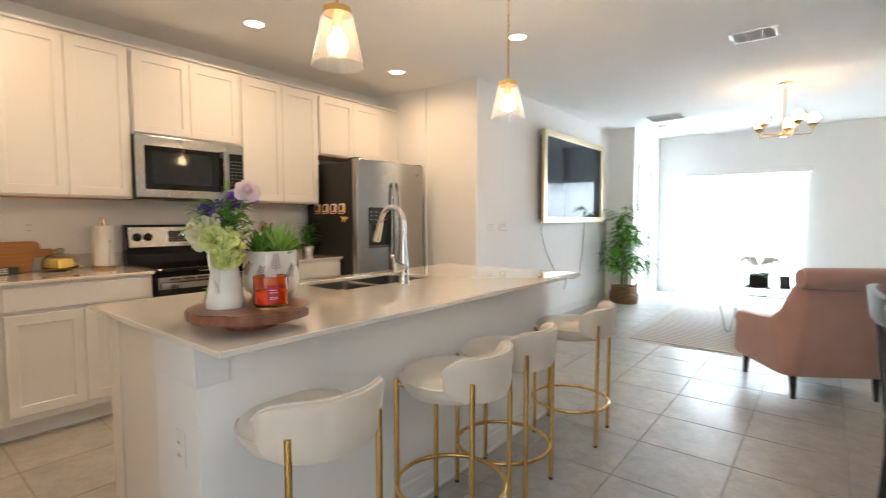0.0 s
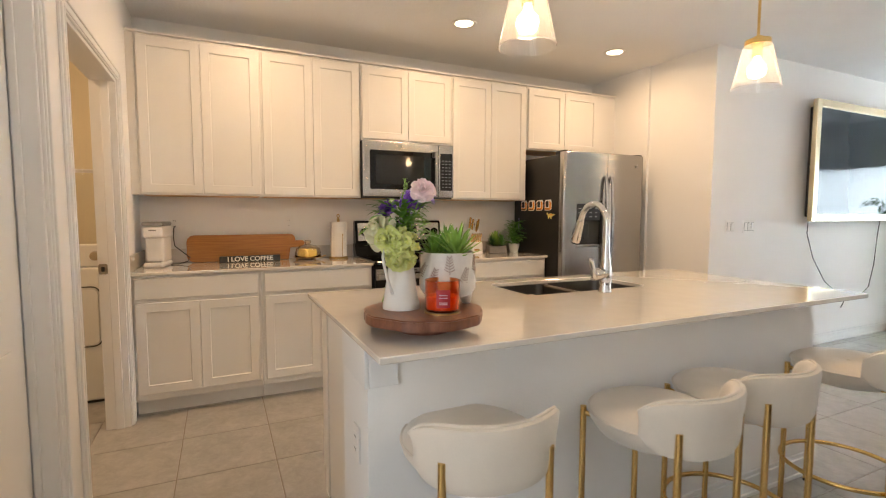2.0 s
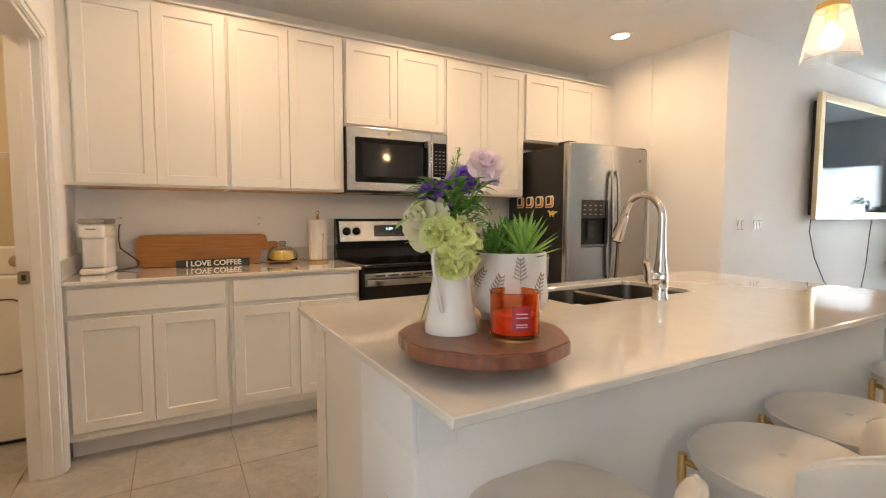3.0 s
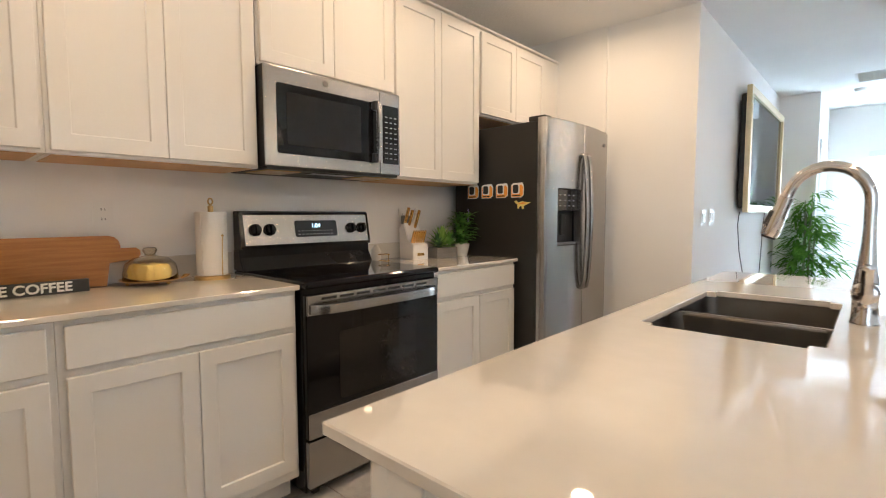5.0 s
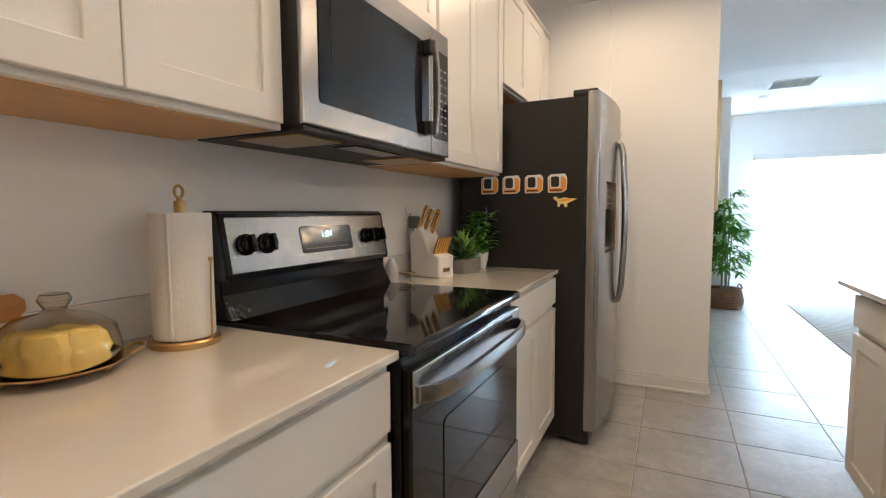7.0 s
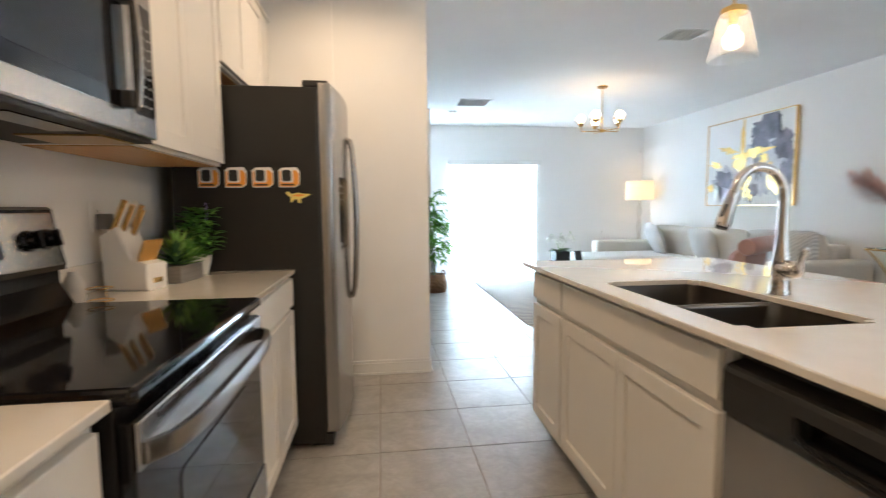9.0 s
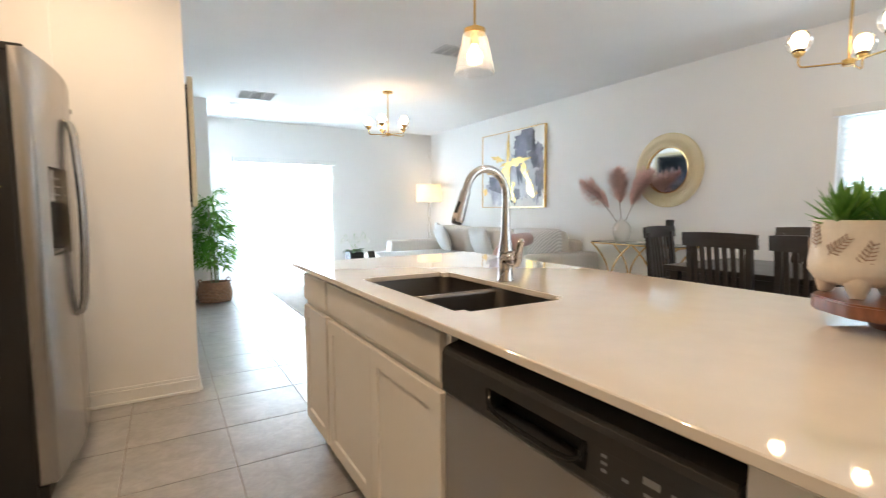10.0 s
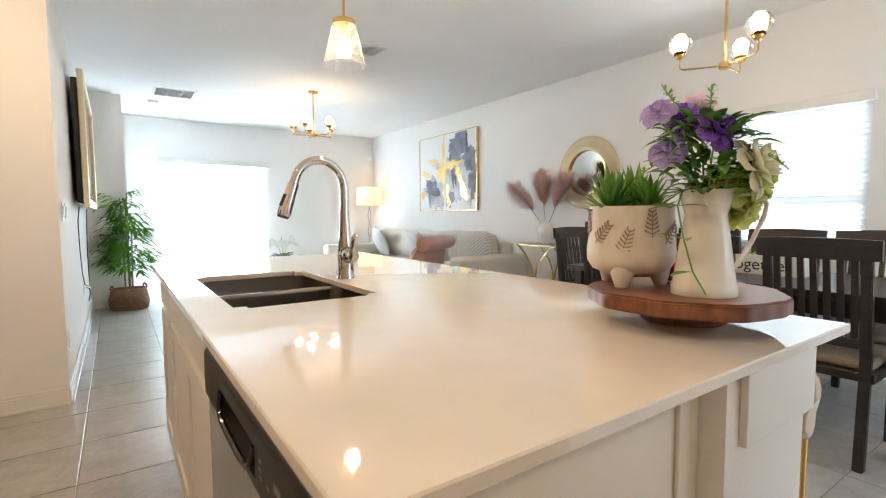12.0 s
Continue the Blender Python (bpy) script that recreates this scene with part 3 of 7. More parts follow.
def countertop(name, label, x0, x1, y0, y1, z0, z1, hole=None):
    bm = bmesh.new()
    xs = [x0, *(hole[:2] if hole else ()), x1]
    ys = [y0, *(hole[2:] if hole else ()), y1]
    v = [[bm.verts.new((x, y, z1)) for y in ys] for x in xs]
    for i in range(len(xs) - 1):
        for j in range(len(ys) - 1):
            if not (hole and i == 1 and j == 1):
                bm.faces.new((v[i][j], v[i + 1][j], v[i + 1][j + 1], v[i][j + 1]))
    ext = bmesh.ops.extrude_face_region(bm, geom=list(bm.faces))
    for q in ext["geom"]:
        if isinstance(q, bmesh.types.BMVert):
            q.co.z = z0
    bmesh.ops.recalc_face_normals(bm, faces=bm.faces)
    if hole:
        up = [e for e in bm.edges if abs(e.verts[0].co.z - e.verts[1].co.z) > 0.01 and all(hole[0] - 0.001 < q.co.x < hole[1] + 0.001 and hole[2] - 0.001 < q.co.y < hole[3] + 0.001 for q in e.verts)]
        bmesh.ops.bevel(bm, geom=up, offset=0.03, segments=4, affect="EDGES")
    rim = [e for e in bm.edges if len(e.link_faces) == 2 and e.calc_face_angle() > 1.2]
    bmesh.ops.bevel(bm, geom=rim, offset=0.0025, segments=1, affect="EDGES")
    c = thing(name, label, "countertop")
    part("slab", bm, QUARTZ, c)
    return c


ct = countertop("countertop", "polished cream quartz counter along the kitchen wall", W, 0.567, -0.597, 0.935, 0.894, 0.914)
part("backsplash", B((W, W + 0.018, -0.579, 0.935, 0.9145, 1.015), (W, 0.567, -0.598, -0.580, 0.9145, 1.015), bevel=0.002), QUARTZ, ct)
ct = countertop("countertop", "short cream quartz counter between the range and the refrigerator", W, 0.567, 1.732, 2.517, 0.894, 0.914)
part("backsplash", B((W, W + 0.018, 1.732, 2.517, 0.9145, 1.015), bevel=0.002), QUARTZ, ct)

# ---- kitchen: appliances ----
rg = thing("electric_range", "stainless and black glass-top electric range", "oven", (W, 0.938, 0))
rg.scale = (1, 1.034, 1)
part("body", B((0.03, 0.63, 0.002, 0.764, 0.03, 0.895), bevel=0.004), BLACK, rg)
part("cooktop", B((0.02, 0.665, 0.0, 0.766, 0.8955, 0.926), bevel=0.012, seg=3), BLACKGLASS, rg, "glossy black ceramic cooktop")
part("riser", prism([(0.02, 0.926), (0.12, 0.926), (0.085, 0.99), (0.085, 1.03), (0.02, 1.03)], "y", 0.002, 0.764, 0.004), BLACK, rg)
console = part("console", prism([(0.02, 1.03), (0.105, 1.03), (0.108, 1.045), (0.078, 1.208), (0.066, 1.216), (0.02, 1.216)], "y", 0.004, 0.762, 0.004), BLACK, rg)
tilt = Matrix.Translation((0.0935, 0, 1.122)) @ Matrix.Rotation(radians(-10.4), 4, "Y")
bm = B((-0.002, 0.004, 0.022, 0.744, -0.078, 0.078), bevel=0.003)
bm.transform(tilt)
part("console_face", bm, STEELY, console, "brushed stainless control panel")
bm = prism(round_rect(0.285, 0.535, -0.042, 0.045, 0.012), "x", 0.004, 0.0065)
bm.transform(tilt)
part("display", bm, DISPLAY, console)
letters("1:04", 0.032, 0.0004, tilt @ Matrix.Translation((0.0072, 0.405, 0.016)) @ pose(0, 0, 0, 90, 0, 90), "clock_digits", BLUE, console)
bm = bmesh.new()
for k in range(10):
    B((0.0066, 0.0069, 0.30 + 0.0215 * k, 0.314 + 0.0215 * k, -0.03, -0.0265), (0.0066, 0.0069, 0.30 + 0.0215 * k, 0.311 + 0.0215 * k, -0.012, -0.009), bm=bm)
bm.transform(tilt)
part("display_marks", bm, GREYP, console)
for ky in (0.075, 0.148, 0.628, 0.70):
    bm = lathe([(0, 0.004), (0.03, 0.004), (0.03, 0.010), (0.025, 0.014), (0.024, 0.026), (0.02, 0.030), (0, 0.030)], 24)
    B((-0.024, 0.024, -0.006, 0.006, 0.024, 0.042), bevel=0.003, bm=bm)
    bm.transform(tilt @ Matrix.Translation((0, ky, 0.0)) @ Matrix.Rotation(radians(90), 4, "Y"))
    part("knob", bm, BLACKGLASS, console, "", True)
dr = part("oven_door", B((0.631, 0.655, 0.006, 0.760, 0.265, 0.870), bevel=0.004), BLACKGLASS, rg)
part("window", prism(round_rect(0.16, 0.606, 0.40, 0.70, 0.02), "x", 0.6552, 0.6572), SMOKE, dr, "smoked oven window")
part("door_top", B((0.655, 0.662, 0.008, 0.758, 0.785, 0.868), bevel=0.003), STEELY, dr)
part("door_bottom", B((0.655, 0.661, 0.008, 0.758, 0.267, 0.375), bevel=0.003), STEELY, dr)
bm = bmesh.new()
for k in range(7):
    B((0.6618, 0.6634, 0.075 + 0.088 * k, 0.145 + 0.088 * k, 0.846, 0.856), bm=bm)
part("vent_slots", bm, MATTE, dr)
pts = [(0.662 + 0.052 * (1 - (2 * k / 20 - 1) ** 4) ** 0.5, 0.02 + 0.726 * k / 20, 0.812) for k in range(21)]
bm = bmesh.new()
ring = [[bm.verts.new((p[0] + a, p[1], p[2] + b)) for a, b in ((-0.008, -0.019), (0.006, -0.019), (0.009, 0.0), (0.006, 0.019), (-0.008, 0.019))] for p in pts]
for a, b in zip(ring, ring[1:]):
    for k in range(5):
        bm.faces.new((a[k], a[(k + 1) % 5], b[(k + 1) % 5], b[k]))
bm.faces.new(ring[0])
bm.faces.new(ring[-1])
part("handle", bm, STEELY, dr, "bowed stainless handle", True)
part("badge", B((0.661, 0.6625, 0.372, 0.394, 0.31, 0.332), bevel=0.0005), GREYP, dr)
part("storage_drawer", B((0.631, 0.657, 0.006, 0.760, 0.055, 0.255), bevel=0.004), STEELY, rg, "stainless storage drawer")
for a, b in ((0.05, 0.05), (0.05, 0.70), (0.58, 0.05), (0.58, 0.70)):
    part("foot", B((a, a + 0.03, b, b + 0.03, 0, 0.035)), MATTE, rg)

mw = thing("microwave", "stainless over-the-range microwave with a black window", "microwave", (W + 0.012, 0.928, -0.026))
mw.scale = (1, 1.026, 1)
part("body", B((0.002, 0.365, 0.003, 0.757, 1.437, 1.8705), bevel=0.003), MATTE, mw)
door = part("door", B((0.366, 0.380, 0.0, 0.625, 1.437, 1.8705), bevel=0.005), STEELY, mw, "stainless door")
part("window_border", prism(round_rect(0.055, 0.60, 1.495, 1.80, 0.012), "x", 0.3795, 0.3825), BLACKGLASS, door)
part("window", prism(round_rect(0.10, 0.50, 1.535, 1.765, 0.012), "x", 0.3825, 0.3835), SMOKE, door, "smoked window")
part("badge", prism([(0.30 + 0.014 * math.cos(a), 1.838 + 0.014 * math.sin(a)) for a in (k * math.pi / 10 for k in range(20))], "x", 0.380, 0.3815), GREYP, door)
part("handle", prism([(0.408, 1.492), (0.418, 1.50), (0.426, 1.58), (0.428, 1.65), (0.426, 1.72), (0.418, 1.80), (0.408, 1.808)], "y", 0.578, 0.602, 0.004), STEEL, door, "bowed stainless handle", True)
for z0 in (1.495, 1.76):
    part("handle_mount", B((0.381, 0.4085, 0.566, 0.600, z0, z0 + 0.045), bevel=0.004), MATTE, door)
pn = part("control_panel", B((0.366, 0.380, 0.627, 0.760, 1.437, 1.8705), bevel=0.005), STEELY, mw)
part("keypad", prism(round_rect(0.642, 0.748, 1.495, 1.80, 0.006), "x", 0.3795, 0.3825), BLACKGLASS, pn)
bm = bmesh.new()
for r in range(9):
    for c in range(3):
        B((0.3826, 0.383, 0.655 + 0.031 * c, 0.672 + 0.031 * c, 1.52 + 0.027 * r, 1.526 + 0.027 * r), bm=bm)
tagged(part("key_marks", bm, GREYP, pn), kind="stuff")
part("base_plate", B((0.01, 0.37, 0.01, 0.75, 1.425, 1.4365), bevel=0.002), MATTE, mw)
for y0 in (0.03, 0.56):
    part("grease_filter", B((0.13, 0.33, y0, y0 + 0.165, 1.420, 1.4248), bevel=0.001), BRASS, mw, "metal mesh grease filter")
part("lamp_lens", B((0.25, 0.33, 0.26, 0.50, 1.4215, 1.4248), bevel=0.001), SMOKE, mw)

fr = thing("refrigerator", "side-by-side stainless refrigerator with charcoal sides", "refrigerator", (0.026, 2.521, 0))
part("case", B((0.0, 0.665, 0.0, 0.908, 0.03, 1.778), bevel=0.006), CHAR, fr, "matte charcoal case")
part("grille", B((0.60, 0.70, 0.01, 0.898, 0.015, 0.075), bevel=0.004), MATTE, fr)
part("hinge_cover", B((0.60, 0.72, 0.01, 0.09, 1.7785, 1.812), bevel=0.008), MATTE, fr)
part("hinge_cover", B((0.60, 0.72, 0.82, 0.90, 1.7785, 1.812), bevel=0.008), MATTE, fr)


def fridge_door(y0, y1, hole=None):
    """A door whose front bows out over the refrigerator's whole width; an optional recess (y0, y1, z0, z1)."""
    bow = lambda y: 0.728 + 0.046 * (1 - ((y - 0.454) / 0.454) ** 2)
    ys = sorted({y0, y0 + 0.004, y1 - 0.004, y1, *(hole[:2] if hole else ()), *[y0 + (y1 - y0) * k / 14 for k in range(1, 14)]})
    zs = [0.085, 0.089, *(hole[2:] if hole else ()), 1.794, 1.798]
    bm = bmesh.new()
    g = [[bm.verts.new((bow(y) - (0.004 if j in (0, len(zs) - 1) or y in (y0, y1) else 0), y, z)) for j, z in enumerate(zs)] for y in ys]
    for i in range(len(ys) - 1):
        for j in range(len(zs) - 1):
            if hole and hole[0] <= ys[i] < hole[1] and hole[2] <= zs[j] < hole[3]:
                continue
            bm.faces.new((g[i][j], g[i + 1][j], g[i + 1][j + 1], g[i][j + 1]))
    edge = [e for e in bm.edges if e.is_boundary and not (hole and all(hole[0] - 1e-5 <= v.co.y <= hole[1] + 1e-5 and hole[2] - 1e-5 <= v.co.z <= hole[3] + 1e-5 for v in e.verts))]
    ext = bmesh.ops.extrude_edge_only(bm, edges=edge)
    for q in ext["geom"]:
        if isinstance(q, bmesh.types.BMVert):
            q.co.x = 0.675
    if hole:
        rim = [e for e in bm.edges if e.is_boundary and all(v.co.x > 0.7 for v in e.verts)]
        ext = bmesh.ops.extrude_edge_only(bm, edges=rim)
        for q in ext["geom"]:
            if isinstance(q, bmesh.types.BMVert):
                q.co.x -= 0.03
    return bm


DH = (0.125, 0.395, 0.995, 1.365)
d1 = part("freezer_door", fridge_door(0.003, 0.435, DH), STEEL, fr, "curved stainless door with dispenser", True)
d2 = part("fridge_door", fridge_door(0.440, 0.905), STEEL, fr, "curved stainless door", True)
part("gasket", B((0.665, 0.6745, 0.006, 0.902, 0.085, 1.78)), MATTE, fr)
part("dispenser_back", B((0.676, 0.70, 0.10, 0.42, 0.98, 1.38)), MATTE, d1)
part("dispenser_panel", B((0.70, 0.748, 0.128, 0.392, 1.22, 1.362), bevel=0.004), DISPLAY, d1)
bm = bmesh.new()
for r in range(3):
    for c in range(4):
        B((0.748, 0.7485, 0.15 + 0.06 * c, 0.175 + 0.06 * c, 1.25 + 0.035 * r, 1.257 + 0.035 * r), bm=bm)
tagged(part("dispenser_marks", bm, GREYP, d1), kind="stuff")
part("dispenser_tray", B((0.70, 0.744, 0.128, 0.392, 0.998, 1.012), bevel=0.003), GREYP, d1)
part("paddle", B((0.705, 0.72, 0.23, 0.29, 1.06, 1.20), bevel=0.006), MATTE, d1)
for y, dd in ((0.405, d1), (0.470, d2)):
    pts = [(0.77, y, 0.70), (0.79, y, 0.705), (0.802, y, 0.76)] + [(0.802 + 0.016 * math.sin(math.pi * k / 10), y, 0.76 + 0.77 * k / 10) for k in range(1, 10)] + [(0.802, y, 1.53), (0.79, y, 1.585), (0.77, y, 1.59)]
    part("handle", sweep(pts, 0.0145, 12), STEEL, dd, "bowed stainless bar handle", True)
part("badge", prism([(0.80 + 0.012 * math.cos(a), 1.70 + 0.012 * math.sin(a)) for a in (k * math.pi / 10 for k in range(20))], "x", 0.735, 0.7555), GREYP, d2)

for k in range(4):
    mg = thing("fridge_magnet", "orange and white printed magnet on the refrigerator side", "magnet", (0.190 + 0.121 * k, 2.5205, 1.352), 0, "row of four magnets")
    part("backing", prism([(-0.045, -0.045), (0.03, -0.045), (0.05, -0.03), (0.052, 0.03), (0.04, 0.05), (-0.03, 0.048), (-0.046, 0.035)], "y", -0.003, 0.0, 0.001), PRINTW, mg)
    part("border", prism([(-0.041, -0.041), (0.029, -0.041), (0.046, -0.028), (0.047, 0.02), (0.034, 0.036), (-0.041, 0.03)], "y", -0.0036, -0.003), ORANGE, mg)
    part("field", prism(round_rect(-0.034, 0.022, -0.022, 0.040, 0.008), "y", -0.0042, -0.0036), PRINTW, mg)
    part("printed_shape", prism(round_rect(-0.029, 0.012, -0.016, 0.037, 0.011), "y", -0.0047, -0.0042), MATTE, mg, "plain dark printed shape")
    part("printed_bar", B((-0.034, 0.026, -0.0047, -0.0042, -0.036, -0.029)), MATTE, mg)
mg = thing("fridge_magnet", "small yellow and orange lizard-shaped magnet", "magnet", (0.594, 2.5205, 1.263))
part("shape", prism([(-0.06, 0.018), (-0.045, 0.026), (-0.03, 0.012), (0.0, 0.02), (0.025, 0.014), (0.062, 0.012), (0.03, -0.004), (0.012, -0.012), (0.014, -0.03), (0.0, -0.03), (-0.006, -0.012), (-0.02, -0.014), (-0.026, -0.028), (-0.036, -0.026), (-0.036, -0.002), (-0.05, 0.008)], "y", -0.004, 0, 0.001), BUTTER, mg)
part("stripe", prism([(-0.03, 0.004), (0.0, 0.012), (0.04, 0.009), (0.005, 0.0)], "y", -0.0046, -0.004), ORANGE, mg)

# ---- kitchen: island ----
IX0, IX1, IY0, IY1 = 1.727, 2.813, 0.272, 2.612
IF = 1.78
SH = (1.828, 2.211, 1.163, 1.884)
it = countertop("island_countertop", "polished cream quartz island counter with a sink cut-out", IX0, IX1, IY0, IY1, 0.894, 0.914, SH)
GI = "island cabinets"
LI = "white shaker island cabinet under the quartz counter"
dI = 2.33 - IF
cabinet("island_cabinet", LI, (2.33, 2.52, 0), 180, 0.385, 0.105, 0.8935, dI, [(0.012, 0.373, 0.14, 0.715)], [(0.012, 0.373, 0.745, 0.872)], toe=True, group=GI)
cabinet("island_cabinet", "white shaker sink cabinet with two doors and a false drawer", (2.33, 2.134, 0), 180, 1.0, 0.105, 0.8935, dI, pair(1.0, 0.14, 0.715, 0.02), [(0.02, 0.98, 0.745, 0.872)], toe=True, hollow=0.24, group=GI)
structure("wall_island", B((2.34, 2.64, 0.29, 2.53, 0, 0.8935)), WALL, "painted half wall along the island")
tr = bmesh.new()
B((2.38, 2.652, 0.277, 0.29, 0.775, 0.8935), (2.64, 2.652, 0.29, 0.38, 0.775, 0.8935), (2.372, 2.652, 0.282, 0.29, 0, 0.10), bevel=0.003, bm=tr)
structure("trim_island", tr, TRIM, "white trim blocks on the island half wall")
skirting("baseboard_island", [(2.64, 0.29, 2.64, 2.53, 1, 0), (2.34, 2.53, 2.664, 2.53, 0, 1)])
ep = thing("island_end_panel", "white painted island end panel", "panel", kind="structure")
part("panel", B((1.80, 2.335, 0.335, 0.355, 0, 0.8935), bevel=0.002), CAB, ep)
part("stile", B((1.80, 1.865, 0.328, 0.335, 0, 0.8935), bevel=0.002), CAB, ep)
part("stile", B((2.28, 2.335, 0.328, 0.335, 0, 0.8935), bevel=0.002), CAB, ep)
part("filler", B((IF - 0.018, 1.80, 0.328, 0.425, 0.105, 0.8935), bevel=0.002), CAB, ep)
part("cleat", B((2.31, 2.33, 0.355, 0.42, 0, 0.8935), bevel=0.002), CAB, ep)
dw = thing("dishwasher", "stainless dishwasher with a black control strip", "dishwasher", (2.355, 1.133, 0), 180)
dw.scale = (1, 1.11, 1)
part("body", B((0.02, 0.555, 0.004, 0.636, 0.11, 0.875)), MATTE, dw)
part("door", B((0.556, 0.60, 0.006, 0.634, 0.115, 0.735), bevel=0.006), STEELY, dw, "stainless door")
face = [(0.556, 0.737), (0.604, 0.737), (0.606, 0.742), (0.606, 0.756)]
crown = [(0.556, 0.806), (0.606, 0.806), (0.606, 0.832), (0.602, 0.842), (0.594, 0.848), (0.556, 0.858)]
strip = part("control_strip", prism([(x, z) for x, z in crown], "y", 0.006, 0.634, 0.002), MATTE, dw, "glossy black control strip")
part("strip_lip", prism(face + [(0.556, 0.756)], "y", 0.006, 0.634, 0.002), MATTE, dw)
part("strip_end", B((0.556, 0.606, 0.006, 0.175, 0.7562, 0.8058)), MATTE, dw)
part("strip_end", B((0.556, 0.606, 0.425, 0.634, 0.7562, 0.8058)), MATTE, dw)
part("pocket", B((0.556, 0.566, 0.175, 0.425, 0.7562, 0.8058)), BLACK, dw)
part("pocket_handle", sweep([(0.604, 0.178, 0.803), (0.609, 0.184, 0.776), (0.611, 0.205, 0.762), (0.611, 0.25, 0.757), (0.611, 0.35, 0.757), (0.611, 0.395, 0.762), (0.609, 0.416, 0.776), (0.604, 0.422, 0.803)], 0.0055, 8), BLACK, strip, "", True)
# Black strip stands for the shade in the gap under the counter.
part("gap_shade", B((0.50, 0.552, 0.006, 0.634, 0.86, 0.89)), BLACK, dw)
bm = bmesh.new()
for y0, y1, z0, z1 in ((0.452, 0.462, 0.772, 0.777), (0.452, 0.462, 0.784, 0.789), (0.452, 0.462, 0.796, 0.801), (0.488, 0.498, 0.776, 0.781), (0.520, 0.545, 0.790, 0.801), (0.522, 0.543, 0.772, 0.777), (0.560, 0.572, 0.792, 0.797), (0.560, 0.570, 0.776, 0.781), (0.592, 0.612, 0.775, 0.783)):
    B((0.6062, 0.6068, y0, y1, z0, z1), bm=bm)
tagged(part("button_marks", bm, GREYP, strip), kind="stuff")
part("toe_kick", B((0.45, 0.50, 0.004, 0.636, 0.0, 0.105)), MATTE, dw)

sk = thing("kitchen_sink", "undermount double-bowl stainless sink in the island", "sink")
for n, (y0, y1) in enumerate(((1.148, 1.513), (1.533, 1.899))):
    bm = bmesh.new()
    out = [round_rect(1.813 + i, 2.226 - i, y0 + i, y1 - i, 0.05 - i * 0.3) for i in (0.0, 0.012)]
    top = [bm.verts.new((x, y, 0.8935)) for x, y in out[0]]
    bot = [bm.verts.new((x, y, 0.70)) for x, y in out[1]]
    k = len(top)
    for i in range(k):
        bm.faces.new((top[i], top[(i + 1) % k], bot[(i + 1) % k], bot[i]))
    f = bm.faces.new(bot)
    bmesh.ops.bevel(bm, geom=list(f.edges), offset=0.02, segments=3, affect="EDGES")
    part("bowl", bm, BASIN, sk, "", True)
    part("drain", lathe([(0, 0.004), (0.02, 0.003), (0.04, 0.006), (0.045, 0.002), (0.045, 0)], 24, (2.0, (y0 + y1) / 2, 0.7005)), CHROME, sk, "", True)
part("divider", B((1.823, 2.216, 1.507, 1.535, 0.78, 0.8935), bevel=0.01, seg=3), BASIN, sk)

fc = thing("kitchen_faucet", "polished chrome gooseneck pull-down faucet on the island", "faucet", (2.267, 1.542, 0.914))
part("base", lathe([(0, 0), (0.031, 0), (0.031, 0.006), (0.028, 0.012), (0.027, 0.05), (0.0285, 0.085), (0.0265, 0.115), (0.021, 0.15), (0.017, 0.20), (0.0147, 0.25), (0, 0.25)], 28), CHROME, fc, "", True)
neck = [(0, 0, 0.14), (0, 0, 0.22), (0, 0, 0.30)] + [(-0.088 + 0.088 * math.cos(radians(a)), 0, 0.315 + 0.095 * math.sin(radians(a))) for a in range(0, 166, 11)]
part("neck", sweep(neck, 0.0145, 16), CHROME, fc, "", True)
e = Vector(neck[-1])
d = (Vector(neck[-1]) - Vector(neck[-2])).normalized()
part("spray_head", sweep([e, e + d * 0.01, e + d * 0.012, e + d * 0.05, e + d * 0.11, e + d * 0.125], [0.0145, 0.0155, 0.018, 0.019, 0.023, 0.021], 18), CHROME, fc, "", True)
part("spray_face", sweep([e + d * 0.124, e + d * 0.131], [0.019, 0.018], 16), MATTE, fc)
part("spray_button", sweep([e + d * 0.05 + Vector((-0.018, -0.008, 0)), e + d * 0.09 + Vector((-0.021, -0.008, 0))], 0.006, 8), MATTE, fc)
part("valve", sweep([(0, 0, 0.088), (0, -0.030, 0.086), (0, -0.034, 0.086), (0, -0.052, 0.084), (0, -0.064, 0.083), (0, -0.068, 0.083)], [0.028, 0.027, 0.0295, 0.0285, 0.023, 0.014], 20), CHROME, fc, "", True)
f = sweep([(0, -0.060, 0.062), (0, -0.068, 0.074), (0, -0.071, 0.090), (0, -0.073, 0.110), (0, -0.080, 0.132), (0, -0.090, 0.152), (0, -0.092, 0.160)], [0.006, 0.010, 0.011, 0.009, 0.0085, 0.0095, 0.005], 12)
for v in f.verts:
    v.co.x *= 1.5
part("lever", f, CHROME, fc, "", True)


